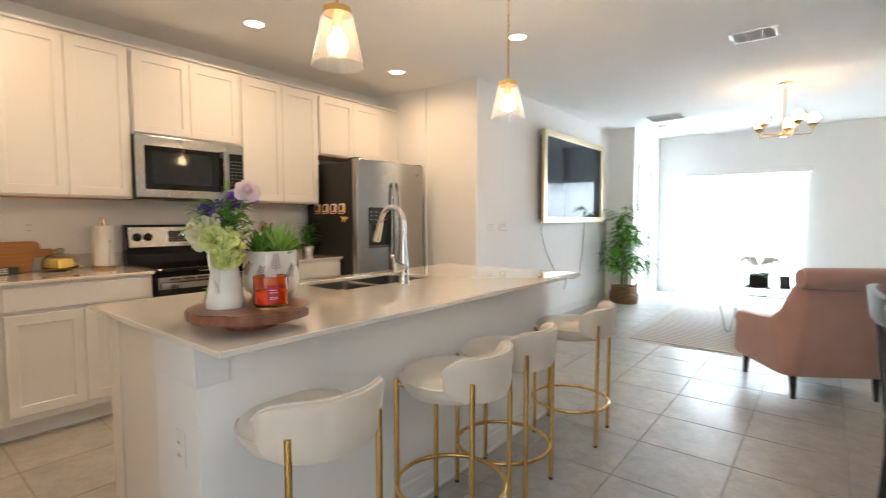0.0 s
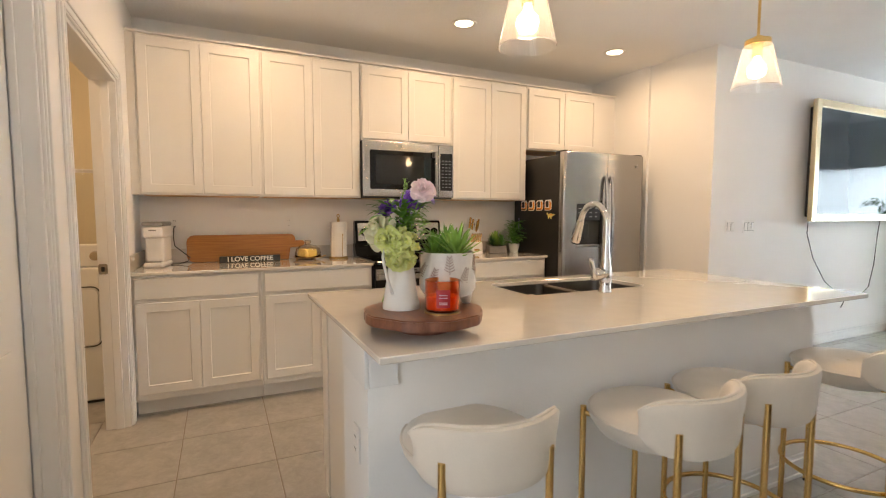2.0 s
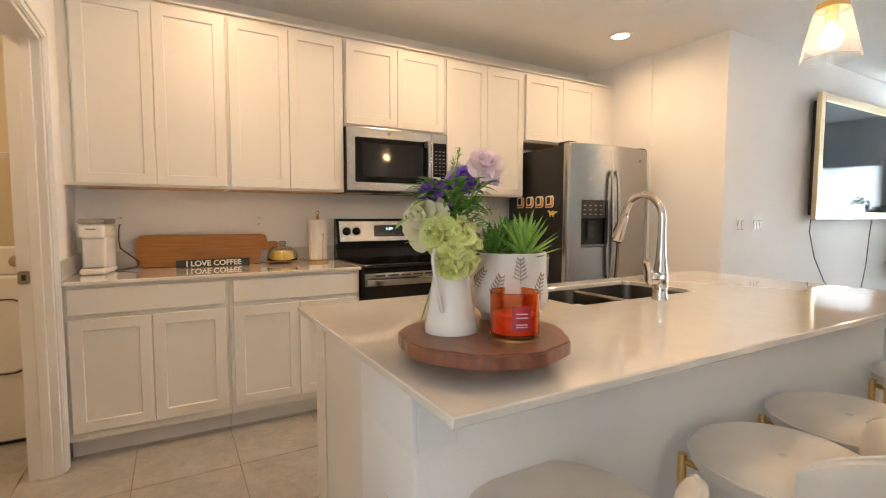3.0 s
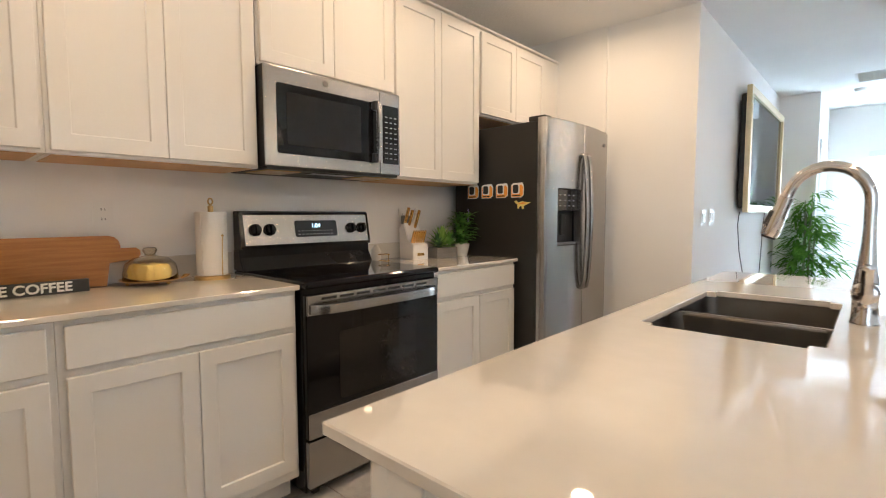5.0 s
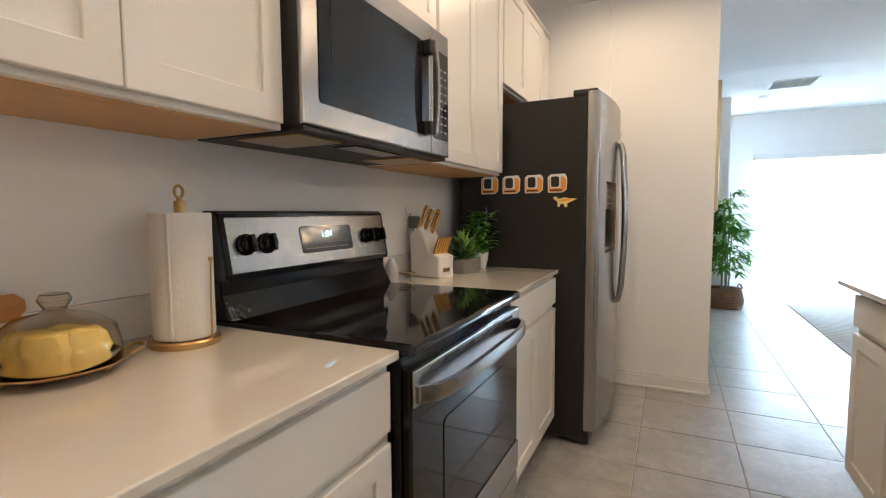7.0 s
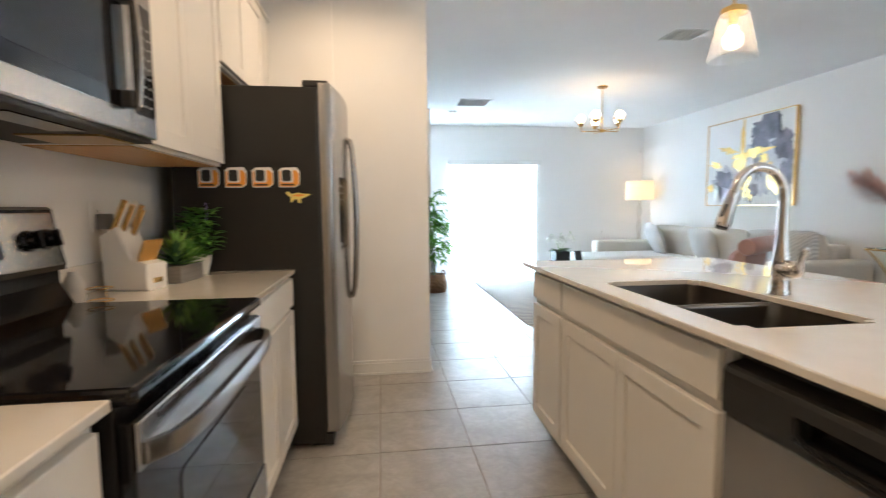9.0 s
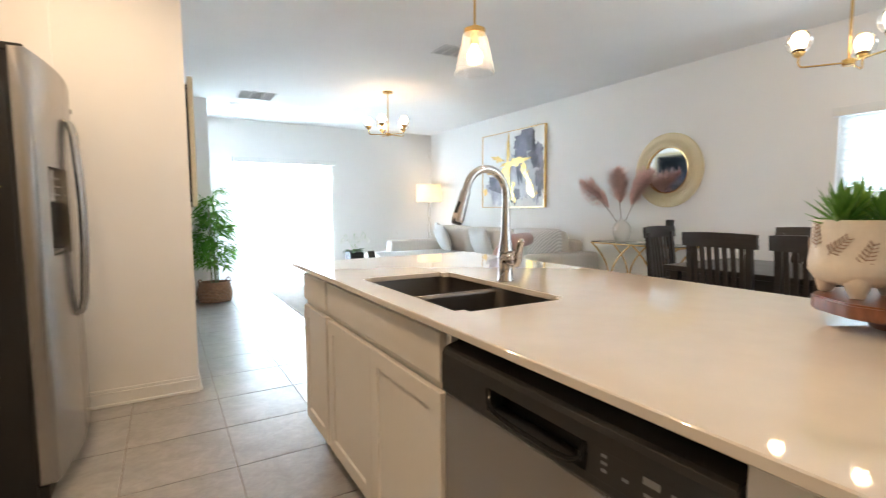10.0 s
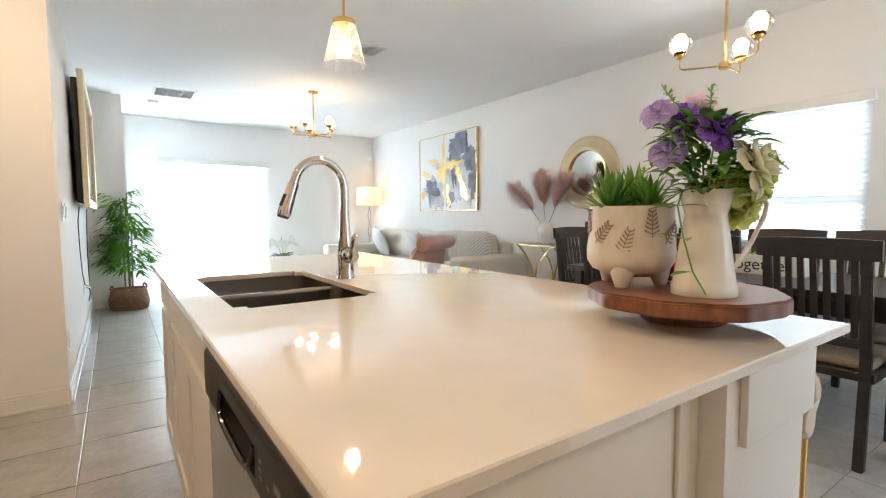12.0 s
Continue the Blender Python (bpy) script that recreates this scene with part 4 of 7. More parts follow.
# ---- bar stools ----
def stool(loc, rz):
    s = thing("bar_stool", "cream velvet bar stool with a low curved back and gold legs", "bar stool", loc, rz, "stools at the island")
    s.scale = (0.92, 0.92, 0.98)
    R, SZ = 0.222, 0.66
    seat = lathe([(0, SZ + 0.012), (0.03, SZ + 0.014), (0.11, SZ + 0.024), (0.18, SZ + 0.022), (0.207, SZ + 0.010), (R - 0.003, SZ - 0.006), (R - 0.006, SZ - 0.03), (0.19, SZ - 0.065), (0.14, SZ - 0.08), (0, SZ - 0.082)], 40)
    st = part("seat", seat, VELVET, s, "", True)
    part("piping", sweep([((R - 0.002) * math.cos(a), (R - 0.002) * math.sin(a), SZ - 0.004) for a in (2 * math.pi * k / 40 for k in range(40))], 0.0045, 6, closed=True), VELVET, st, "", True)
    part("button", lathe([(0, 0.006), (0.008, 0.004), (0.011, 0.0)], 12, (0, 0, SZ + 0.012)), VELVET, st, "", True)
    bm = bmesh.new()
    rows, n = [], 26
    half = 64
    edge = []
    for i in range(n + 1):
        u = 2 * i / n - 1
        a = radians(u * half)
        top = SZ + 0.128 - 0.012 * abs(u) ** 6
        low = SZ - 0.055 + 0.02 * abs(u) ** 3
        th = 0.052 * (1 - abs(u) ** 8) ** 0.5 + 0.004
        ring = []
        for k in range(16):
            q = 2 * math.pi * k / 16
            cr, cz = math.cos(q), math.sin(q)
            rr = R + 0.012 + th / 2 * math.copysign(abs(cr) ** 0.6, cr) + 0.018 * max(cz, 0)
            zz = (top + low) / 2 + (top - low) / 2 * math.copysign(abs(cz) ** 0.75, cz) * (1 - 0.5 * abs(u) ** 7)
            ring.append(bm.verts.new((rr * math.cos(a), rr * math.sin(a), zz)))
        zt = (top + low) / 2 + (top - low) / 2 * (1 - 0.5 * abs(u) ** 7) + 0.001
        edge.append(((R + 0.03) * math.cos(a), (R + 0.03) * math.sin(a), zt))
        rows.append(ring)
    for a, b in zip(rows, rows[1:]):
        for k in range(16):
            bm.faces.new((a[k], a[(k + 1) % 16], b[(k + 1) % 16], b[k]))
    bm.faces.new(rows[0])
    bm.faces.new(rows[-1])
    bk = part("backrest", bm, VELVET, s, "", True)
    part("piping", sweep(edge, 0.0045, 6), VELVET, bk, "", True)
    for a in (38, -38, 142, -142):
        c, t = math.cos(radians(a)), math.sin(radians(a))
        r = 0.258 if abs(a) < 90 else 0.238
        top = SZ + 0.035 if abs(a) < 90 else SZ - 0.02
        lg = part("leg", sweep([(r * c, r * t, 0.012), (r * c, r * t, top)], 0.0115, 14), GOLD, s, "", True)
        part("foot_cap", sweep([(r * c, r * t, 0), (r * c, r * t, 0.0125)], 0.0118, 12), MATTE, lg)
        part("bracket", sweep([(r * c, r * t, SZ - 0.04), (0.17 * c, 0.17 * t, SZ - 0.06)], 0.009, 8), GOLD, lg)
    part("foot_ring", sweep([(0.238 * math.cos(a), 0.238 * math.sin(a), 0.20) for a in (2 * math.pi * k / 48 for k in range(48))], 0.0095, 10, closed=True), GOLD, s, "gold foot ring", True)
    return s


first = stool((2.780, 0.555, 0), -8)
for x, y, rz in ((2.885, 1.165, 4), (2.86, 1.60, 4), (2.88, 2.325, 8)):
    copy_thing(first, pose(x, y, 0, 0, 0, rz))

# ---- things on the island ----
TX, TY, TZ = 2.55, 0.492, 0.914
tray = thing("lazy_susan", "round acacia wood turntable on the island counter", "serving tray", (TX + 0.03, TY, TZ))
wobble = lambda a: 0.186 * (1 + 0.015 * math.sin(3 * a + 1) + 0.018 * math.cos(9 * a + 0.6 * math.sin(2 * a)) + 0.006 * math.sin(23 * a))
rim = [(wobble(a) * math.cos(a), wobble(a) * math.sin(a)) for a in (2 * math.pi * k / 120 for k in range(120))]
part("board", prism(rim, "z", 0.034, 0.066, 0.004), ACACIA, tray, "", True)
part("foot", lathe([(0, 0), (0.082, 0), (0.086, 0.012), (0.084, 0.0335), (0, 0.0335)], 36), ACACIA, tray, "", True)
TOP = TZ + 0.0665
can = thing("metal_pitcher", "white enamel pitcher with a strap handle on the turntable", "pitcher", (2.540, 0.430, TOP))
part("body", lathe([(0, 0.004), (0.055, 0.002), (0.059, 0.0), (0.059, 0.008), (0.0575, 0.022), (0.0555, 0.024), (0.0475, 0.08), (0.0405, 0.13), (0.0365, 0.152), (0.0375, 0.158), (0.043, 0.178), (0.049, 0.198), (0.0505, 0.201), (0.0475, 0.199), (0.0415, 0.178), (0.0355, 0.155), (0.035, 0.14), (0, 0.13)], 36), CERAMIC, can, "", True)
hd = Vector((0.62, -0.78, 0))
part("handle", sweep([hd * a + Vector((0, 0, z)) for a, z in ((0.046, 0.05), (0.056, 0.058), (0.078, 0.10), (0.098, 0.15), (0.102, 0.172), (0.094, 0.188), (0.074, 0.194), (0.046, 0.19))], [0.0055, 0.005, 0.0045, 0.0045, 0.0045, 0.0045, 0.0045, 0.005], 8), CERAMIC, can, "", True)


def blade(bm, base, d, length, width, droop=0.3, fold=0.15, seg=4):
    """One pointed leaf from base along d, arching over."""
    d = Vector(d).normalized()
    side = d.cross(Vector((0, 0, 1)))
    side = side.normalized() if side.length > 1e-3 else Vector((1, 0, 0))
    p = Vector(base)
    prev = None
    for i in range(seg + 1):
        t = i / seg
        w = width * (math.sin(math.pi * min(t * 0.9 + 0.1, 1)) if i < seg else 0.02) / 2
        up = side.cross(d)
        row = [bm.verts.new(p - side * w + up * w * fold), bm.verts.new(p), bm.verts.new(p + side * w + up * w * fold)]
        if prev:
            for k in range(2):
                bm.faces.new((prev[k], prev[k + 1], row[k + 1], row[k]))
        prev = row
        p = p + d * (length / seg)
        d = (d + Vector((0, 0, -droop / seg))).normalized()


def rnd(a, b):
    return random.uniform(a, b)


def bloom(bm, c, n, r, petals, layers=3, cup=0.6):
    """A flower facing n: layers of round petals."""
    n = Vector(n).normalized()
    u = n.orthogonal().normalized()
    v = n.cross(u)
    for L in range(layers):
        k = petals - L
        rr = r * (1 - 0.26 * L)
        for i in range(k):
            a = 2 * math.pi * (i + 0.5 * L) / k + rnd(-0.2, 0.2)
            out = math.cos(a) * u + math.sin(a) * v
            tang = n.cross(out)
            ln, wd = rr * rnd(0.85, 1.1), rr * rnd(0.7, 0.95)
            rows = []
            for s, w, h in ((0.08, 0.2, 0), (0.45, 0.75, 0.22), (0.8, 0.9, 0.32), (1.0, 0.5, 0.30 + rnd(-0.2, 0.2))):
                lift = cup * h * rr * (1 + 0.9 * L)
                rows.append([bm.verts.new(Vector(c) + out * ln * s + tang * wd * w / 2 * q + n * (lift + abs(q) * 0.10 * rr + rnd(-0.04, 0.04) * rr)) for q in (-1, 0, 1)])
            for x, y in zip(rows, rows[1:]):
                for q in range(2):
                    bm.faces.new((x[q], x[q + 1], y[q + 1], y[q]))


def ruffled(bm, c, n, r, layers, per, open_up=1.0, seed=0):
    """A full flower facing n: layers of broad petals with wavy rims, the inner ones standing up."""
    n = Vector(n).normalized()
    u = n.orthogonal().normalized()
    v = n.cross(u)
    for L in range(layers):
        q = L / max(layers - 1, 1)
        k = max(per - L, 4)
        lean = (0.15 + 1.1 * q) / open_up
        for i in range(k):
            a = 2 * math.pi * (i + 0.5 * (L % 2)) / k + rnd(-0.18, 0.18)
            out = math.cos(a) * u + math.sin(a) * v
            tang = n.cross(out)
            ln, wd = r * (1 - 0.42 * q) * rnd(0.88, 1.1), r * (1.05 - 0.45 * q) * rnd(0.8, 1.05)
            rows = []
            for j in range(6):
                t = j / 5
                ang = lean * (0.35 + 0.75 * t) - 0.35 * t * t * (1 - q)
                p = Vector(c) + out * ln * t * math.cos(ang) + n * (ln * t * math.sin(ang) + 0.02 * r * L)
                w = wd * (0.22 + 1.5 * t - 0.95 * t ** 3) / 1.05
                row = []
                for m in range(5):
                    e = (m - 2) / 2
                    wave = 0.10 * r * t * noise.noise((e * 2.3 + seed, a * 3 + L, t * 2))
                    row.append(bm.verts.new(p + tang * w / 2 * e + n * (0.16 * w * e * e + wave) - out * 0.10 * ln * t * e * e))
                rows.append(row)
            for x, y in zip(rows, rows[1:]):
                for m in range(4):
                    bm.faces.new((x[m], x[m + 1], y[m + 1], y[m]))


bq = thing("flower_bouquet", "artificial bouquet of violet, blush and pale green flowers in the pitcher", "flowers", (2.540, 0.430, TOP + 0.20))
bm = bmesh.new()
heads = [((-0.034, -0.030, 0.105), VIOLET, 0.046, (-0.1, -0.75, 0.55), 3, 8), ((-0.020, 0.045, 0.135), VIOLET, 0.042, (0.5, -0.2, 0.7), 3, 8),
         ((0.060, 0.050, 0.165), BLUSH, 0.044, (0.7, -0.3, 0.6), 4, 7), ((0.035, 0.075, 0.155), LAVENDER, 0.038, (0.2, 0.6, 0.6), 3, 7),
         ((-0.078, 0.058, 0.150), LAVENDER, 0.036, (-0.7, -0.1, 0.5), 2, 6), ((-0.066, 0.040, 0.075), LAVENDER, 0.037, (-0.8, -0.3, 0.4), 2, 6),
         ((0.010, -0.072, 0.040), CREAMP, 0.060, (0.3, -0.9, 0.35), 4, 8), ((0.055, -0.062, 0.020), LIMEP, 0.050, (0.35, -0.85, 0.1), 3, 8)]
for k, (p, m, r, n, layers, per) in enumerate(heads):
    f = bmesh.new()
    ruffled(f, p, n, r, layers, per, 1.0, k * 3.7)
    part("flower", f, m, bq, "", True)
    sweep([(p[0] * 0.15, p[1] * 0.15, -0.06), (p[0] * 0.5, p[1] * 0.5, p[2] * 0.5), p], 0.0022, 5, bm=bm)
f = bmesh.new()
mid, face = Vector((0.062, -0.026, -0.002)), Vector((0.8, -0.5, 0.2)).normalized()
for k in range(20):
    z = 1 - 2 * (k + 0.5) / 20
    d = Vector((math.sqrt(1 - z * z) * math.cos(2.4 * k), math.sqrt(1 - z * z) * math.sin(2.4 * k), z))
    if d.dot(face) > -0.45:
        ruffled(f, mid + d * rnd(0.022, 0.036), d + 0.35 * Vector((rnd(-1, 1), rnd(-1, 1), rnd(-1, 1))), rnd(0.038, 0.050), 2, 5, 0.75, k)
part("hydrangea", f, LIMEP, bq, "pale green ruffled flower head", True)
f = bmesh.new()
ruffled(f, (0.062, -0.030, -0.040), (0.75, -0.45, -0.45), 0.050, 3, 8, 1.0, 9)
part("hydrangea", f, LIMEP, bq, "", True)
tagged(part("stems", bm, LIME, bq), kind="stuff")
f = bmesh.new()
for i in range(230):
    a, z = rnd(0, 6.28), rnd(-0.01, 0.13)
    r = rnd(0.01, 0.07)
    blade(f, (r * math.cos(a), r * math.sin(a), z), (math.cos(a), math.sin(a), rnd(-0.1, 0.9)), rnd(0.03, 0.06), rnd(0.012, 0.026), 0.8, 0.2, 4)
tagged(part("foliage", f, LEAF, bq), kind="stuff")
for s_, e_, up in (((0.0, 0, 0.1), (0.022, 0.008, 0.205), 1), ((0, 0, 0.08), (-0.075, 0.05, 0.195), 1), ((0.02, -0.01, 0.05), (0.0, -0.135, 0.03), 0), ((0, 0, 0.05), (-0.10, 0.09, 0.02), 0), ((0.02, 0.02, 0.06), (0.085, 0.05, 0.06), 0)):
    f = bmesh.new()
    s_, e_ = Vector(s_), Vector(e_)
    pts = [s_.lerp(e_, t / 6) + Vector((0, 0, (0.03 if not up else 0) * math.sin(math.pi * t / 6))) for t in range(7)]
    sweep(pts, 0.0013, 4, bm=f)
    for k in range(44):
        q = s_.lerp(e_, 0.3 + 0.7 * k / 44) + Vector((0, 0, (0.03 if not up else 0) * math.sin(math.pi * (0.3 + 0.7 * k / 44))))
        blade(f, q, (rnd(-1, 1), rnd(-1, 1), rnd(-0.2, 1)), rnd(0.008, 0.017), 0.005, 0.2, 0, 2)
    part("sprig", f, LIME, bq)
f = bmesh.new()
vine = [(-0.05, 0.02, 0.0), (-0.075, 0.015, -0.03), (-0.078, 0.0, -0.09), (-0.08, -0.02, -0.15), (-0.07, -0.04, -0.19)]
sweep(vine, 0.0018, 5, bm=f)
for q, d in ((vine[1], (-1, 0.6, 0.2)), (vine[2], (-1, -0.7, 0.1)), (vine[2], (-0.6, 0.9, 0.3)), (vine[3], (-1, 0.3, 0)), (vine[0], (-0.8, 0.9, 0.1)), (vine[0], (-0.5, 1, -0.2)), (vine[1], (-0.4, 1, 0.0)), (vine[1], (0.6, -0.8, 0.1))):
    blade(f, q, d, 0.052, 0.024, 0.3, 0.2, 4)
part("trailing_vine", f, LEAF, bq)

pot = thing("footed_planter", "white ceramic planter with fern prints and three feet", "plant pot", (2.540, 0.592, TOP))
part("body", lathe([(0, 0.028), (0.05, 0.024), (0.08, 0.036), (0.092, 0.055), (0.093, 0.075), (0.089, 0.11), (0.088, 0.172), (0.084, 0.173), (0.082, 0.15), (0, 0.148)], 40), SPECKLE, pot, "", True)
for k in range(3):
    a = radians(200 + 120 * k)
    part("foot", sweep([(0.058 * math.cos(a), 0.058 * math.sin(a), 0.045), (0.064 * math.cos(a), 0.064 * math.sin(a), 0.02), (0.066 * math.cos(a), 0.066 * math.sin(a), 0.0)], [0.03, 0.021, 0.013], 12), SPECKLE, pot, "", True)
part("soil", lathe([(0, 0.151), (0.082, 0.150)], 24), SOIL, pot)
for k in range(11):
    a0, z0 = 2 * math.pi * k / 11 + 0.2, (0.098, 0.135, 0.115)[k % 3]
    f = bmesh.new()
    R = 0.0905
    ang = radians(70 + 25 * math.sin(k * 2.1))
    q = lambda s, o: (a0 + (s * math.cos(ang) + o * math.sin(ang)) / R, z0 + s * math.sin(ang) - o * math.cos(ang))
    P = lambda s, o: ((R + 0.0006) * math.cos(q(s, o)[0]), (R + 0.0006) * math.sin(q(s, o)[0]), q(s, o)[1])
    sweep([P(-0.028 + 0.011 * i, 0) for i in range(6)], 0.0009, 4, bm=f)
    for i in range(6):
        s = -0.02 + 0.0085 * i
        for sg in (1, -1):
            sweep([P(s, 0), P(s + 0.006, sg * (0.013 - 0.0012 * i)), P(s + 0.010, sg * (0.017 - 0.002 * i))], [0.0011, 0.0019, 0.0005], 4, bm=f)
    part("fern_print", f, FERN, pot)
suc = thing("succulent_plant", "spiky green artificial succulents in the footed planter", "plant", (2.540, 0.592, TOP + 0.151))
for cx, cy, n, L, m in ((0.035, 0.015, 46, 0.085, LIME), (-0.045, 0.02, 40, 0.075, LEAF), (-0.005, -0.045, 34, 0.06, LEAF)):
    f = bmesh.new()
    for i in range(n):
        a, e = i * 2.4, 0.15 + 1.3 * i / n
        blade(f, (cx + 0.008 * math.cos(a), cy + 0.008 * math.sin(a), 0.004 + 0.03 * i / n), (math.cos(a) * math.cos(e), math.sin(a) * math.cos(e), math.sin(e)), L * rnd(0.8, 1.15), 0.015, -0.25, 0.5, 4)
    part("rosette", f, m, suc, "", True)
cd = thing("jar_candle", "orange glass jar candle with a red label on the turntable", "candle", (2.655, 0.520, TOP))
part("jar", lathe([(0, 0.006), (0.048, 0.006), (0.052, 0.010), (0.053, 0.098), (0.0515, 0.0995), (0.050, 0.098), (0.049, 0.013), (0, 0.012)], 36), AMBER, cd, "translucent orange glass", True)
part("base_ring", lathe([(0, 0), (0.055, 0), (0.055, 0.005), (0, 0.0055)], 32), BRASS, cd)
part("wax", lathe([(0, 0.013), (0.0485, 0.0135), (0.0485, 0.052), (0, 0.050)], 32), WAX, cd, "", True)
f = bmesh.new()
la = radians(-22)
rows = [[f.verts.new((0.0537 * math.cos(la + radians(-22 + 44 * k / 8)), 0.0537 * math.sin(la + radians(-22 + 44 * k / 8)), z)) for z in (0.022, 0.075)] for k in range(9)]
for x, y in zip(rows, rows[1:]):
    f.faces.new((x[0], y[0], y[1], x[1]))
lab = part("label", f, REDLABEL, cd, "dark red paper label")
for z in (0.058, 0.050, 0.036, 0.031):
    f = bmesh.new()
    rows = [[f.verts.new((0.0541 * math.cos(la + radians(-13 + 26 * k / 5)), 0.0541 * math.sin(la + radians(-13 + 26 * k / 5)), z + s)) for s in (0, 0.0025)] for k in range(6)]
    for x, y in zip(rows, rows[1:]):
        f.faces.new((x[0], y[0], y[1], x[1]))
    part("print_bar", f, BLUSH, lab)

# ---- things on the wall counter ----
CZ = 0.9145
bd = thing("cutting_board", "long bamboo cutting board leaning on the backsplash", "cutting board", (0.0, 0.075, CZ))
o = round_rect(-0.385, 0.365, 0.0, 0.20, 0.05)
o = [p for p in o if not (p[0] > 0.30 and p[1] > 0.14)]
o = [(-0.385 + 0.05 - 0.05 * math.cos(radians(a)), 0.05 - 0.05 * math.sin(radians(a))) for a in (0, 30, 60, 90)] + [(0.33, 0.0), (0.345, 0.09), (0.44, 0.10), (0.455, 0.115), (0.455, 0.135), (0.44, 0.148), (0.385, 0.148)] + [(0.345 - 0.0 + 0.04 * math.cos(radians(a)), 0.16 + 0.04 * math.sin(radians(a))) for a in (0, 30, 60, 90)] + [(-0.385 + 0.05 - 0.05 * math.sin(radians(a)), 0.15 + 0.05 * math.cos(radians(a))) for a in (0, 30, 60, 90)]
f = prism(o, "x", 0.0, 0.018, 0.003)
f.transform(Matrix.Rotation(radians(-6), 4, "Y"))
part("board", f, BAMBOO, bd)
sg = thing("wooden_sign", "black block sign reading I LOVE COFFEE on the counter", "sign", (0.10, 0.118, CZ), 2)
part("block", B((-0.012, 0.012, -0.212, 0.212, 0, 0.046), bevel=0.002), SIGNB, sg)
letters("I LOVE COFFEE", 0.047, 0.0008, Matrix.Translation((0.0128, 0.0, 0.0225)) @ pose(0, 0, 0, 90, 0, 90) @ Matrix.Diagonal((1.02, 1, 1, 1)), "lettering", SIGNL, sg, 0.0012)
cm = thing("coffee_maker", "slim white single-serve coffee maker on the counter", "coffee maker", (0.19, -0.475, CZ), -10)
part("body", B((-0.13, 0.055, -0.056, 0.056, 0.03, 0.205), bevel=0.015, seg=3), WHITEP, cm)
part("base", B((-0.13, 0.10, -0.06, 0.06, 0.0, 0.035), bevel=0.014, seg=3), WHITEP, cm)
hd2 = part("head", B((-0.13, 0.09, -0.062, 0.062, 0.20, 0.275), bevel=0.016, seg=3), WHITEP, cm)
part("lid", B((-0.12, 0.092, -0.064, 0.064, 0.276, 0.305), bevel=0.012, seg=3), STEEL, cm, "silver lid")
part("logo_bar", B((0.0903, 0.0907, -0.022, 0.022, 0.245, 0.252)), GREYP, hd2)
part("drip_tray", B((0.0, 0.09, -0.045, 0.045, 0.0355, 0.039), bevel=0.002), GREYP, cm)
cordt = thing("power_cord", "black appliance cord on the counter", "cord")
part("cord", sweep([(W + 0.02, -0.385, 1.18), (-0.02, -0.388, 1.165), (-0.015, -0.392, 1.10), (0.0, -0.385, 1.04), (0.03, -0.32, 0.985), (0.05, -0.285, 0.955), (0.08, -0.30, 0.932), (0.11, -0.36, 0.919), (0.10, -0.42, 0.9185)], 0.0035, 7), CORD, cordt, "", True)


def outlet(x, y, z, n=(1, 0, 0), switch=0, wide=0.072, name="wall_outlet", label="white duplex wall outlet"):
    rz = math.degrees(math.atan2(n[1], n[0]))
    t = thing(name, label, "switch" if switch else "outlet", (x, y, z), rz)
    p = part("plate", prism(round_rect(-wide / 2, wide / 2, -0.058, 0.058, 0.006), "x", 0, 0.005, 0.0015), WHITEP, t)
    if switch:
        for k in range(switch):
            c = 0.046 * (k - (switch - 1) / 2)
            part("rocker_slot", B((0.005, 0.0054, c - 0.019, c + 0.019, -0.036, 0.036)), GREYP, p)
            rk = B((-0.002, 0.003, -0.0165, 0.0165, -0.033, 0.033), bevel=0.002)
            rk.transform(Matrix.Translation((0.0075, c, 0)) @ Matrix.Rotation(radians(4), 4, "Y"))
            part("rocker", rk, WHITEP, p)
    else:
        for s in (0.02, -0.02):
            r = part("socket", prism(round_rect(-0.017, 0.017, s - 0.014, s + 0.014, 0.008), "x", 0.005, 0.007), WHITEP, t)
            for yy in (-0.006, 0.006):
                part("slot", B((0.007, 0.0074, yy - 0.0012, yy + 0.0012, s - 0.003, s + 0.006)), MATTE, r)
    return t


for y in (-0.385, 0.42, 2.085):
    outlet(W, y, 1.20 if y < 1 else 1.18)
outlet(1.325, 3.825, 1.170, switch=2, wide=0.116, name="light_switch", label="white double rocker light switch on the wall")
outlet(1.325, 4.075, 1.170, switch=3, wide=0.162, name="light_switch", label="white triple rocker light switch on the wall")
outlet(1.32, 3.80, 0.36)
outlet(1.32, 5.62, 0.47, wide=0.11, label="white wall outlet with cables below the television")
outlet(2.52, 0.289, 0.56, (0, -1, 0), label="white outlet on the island end")
pl = thing("plug_adapter", "small grey plug adapter in the outlet", "charger", (W + 0.006, 2.085, 1.165))
part("adapter", B((0.004, 0.045, -0.024, 0.024, -0.03, 0.028), bevel=0.005), GREYP, pl)
part("cable", sweep([(0.02, 0, -0.03), (0.022, 0.005, -0.09), (0.03, 0.03, -0.16), (0.05, 0.06, -0.21)], 0.002, 6), GREYP, pl)

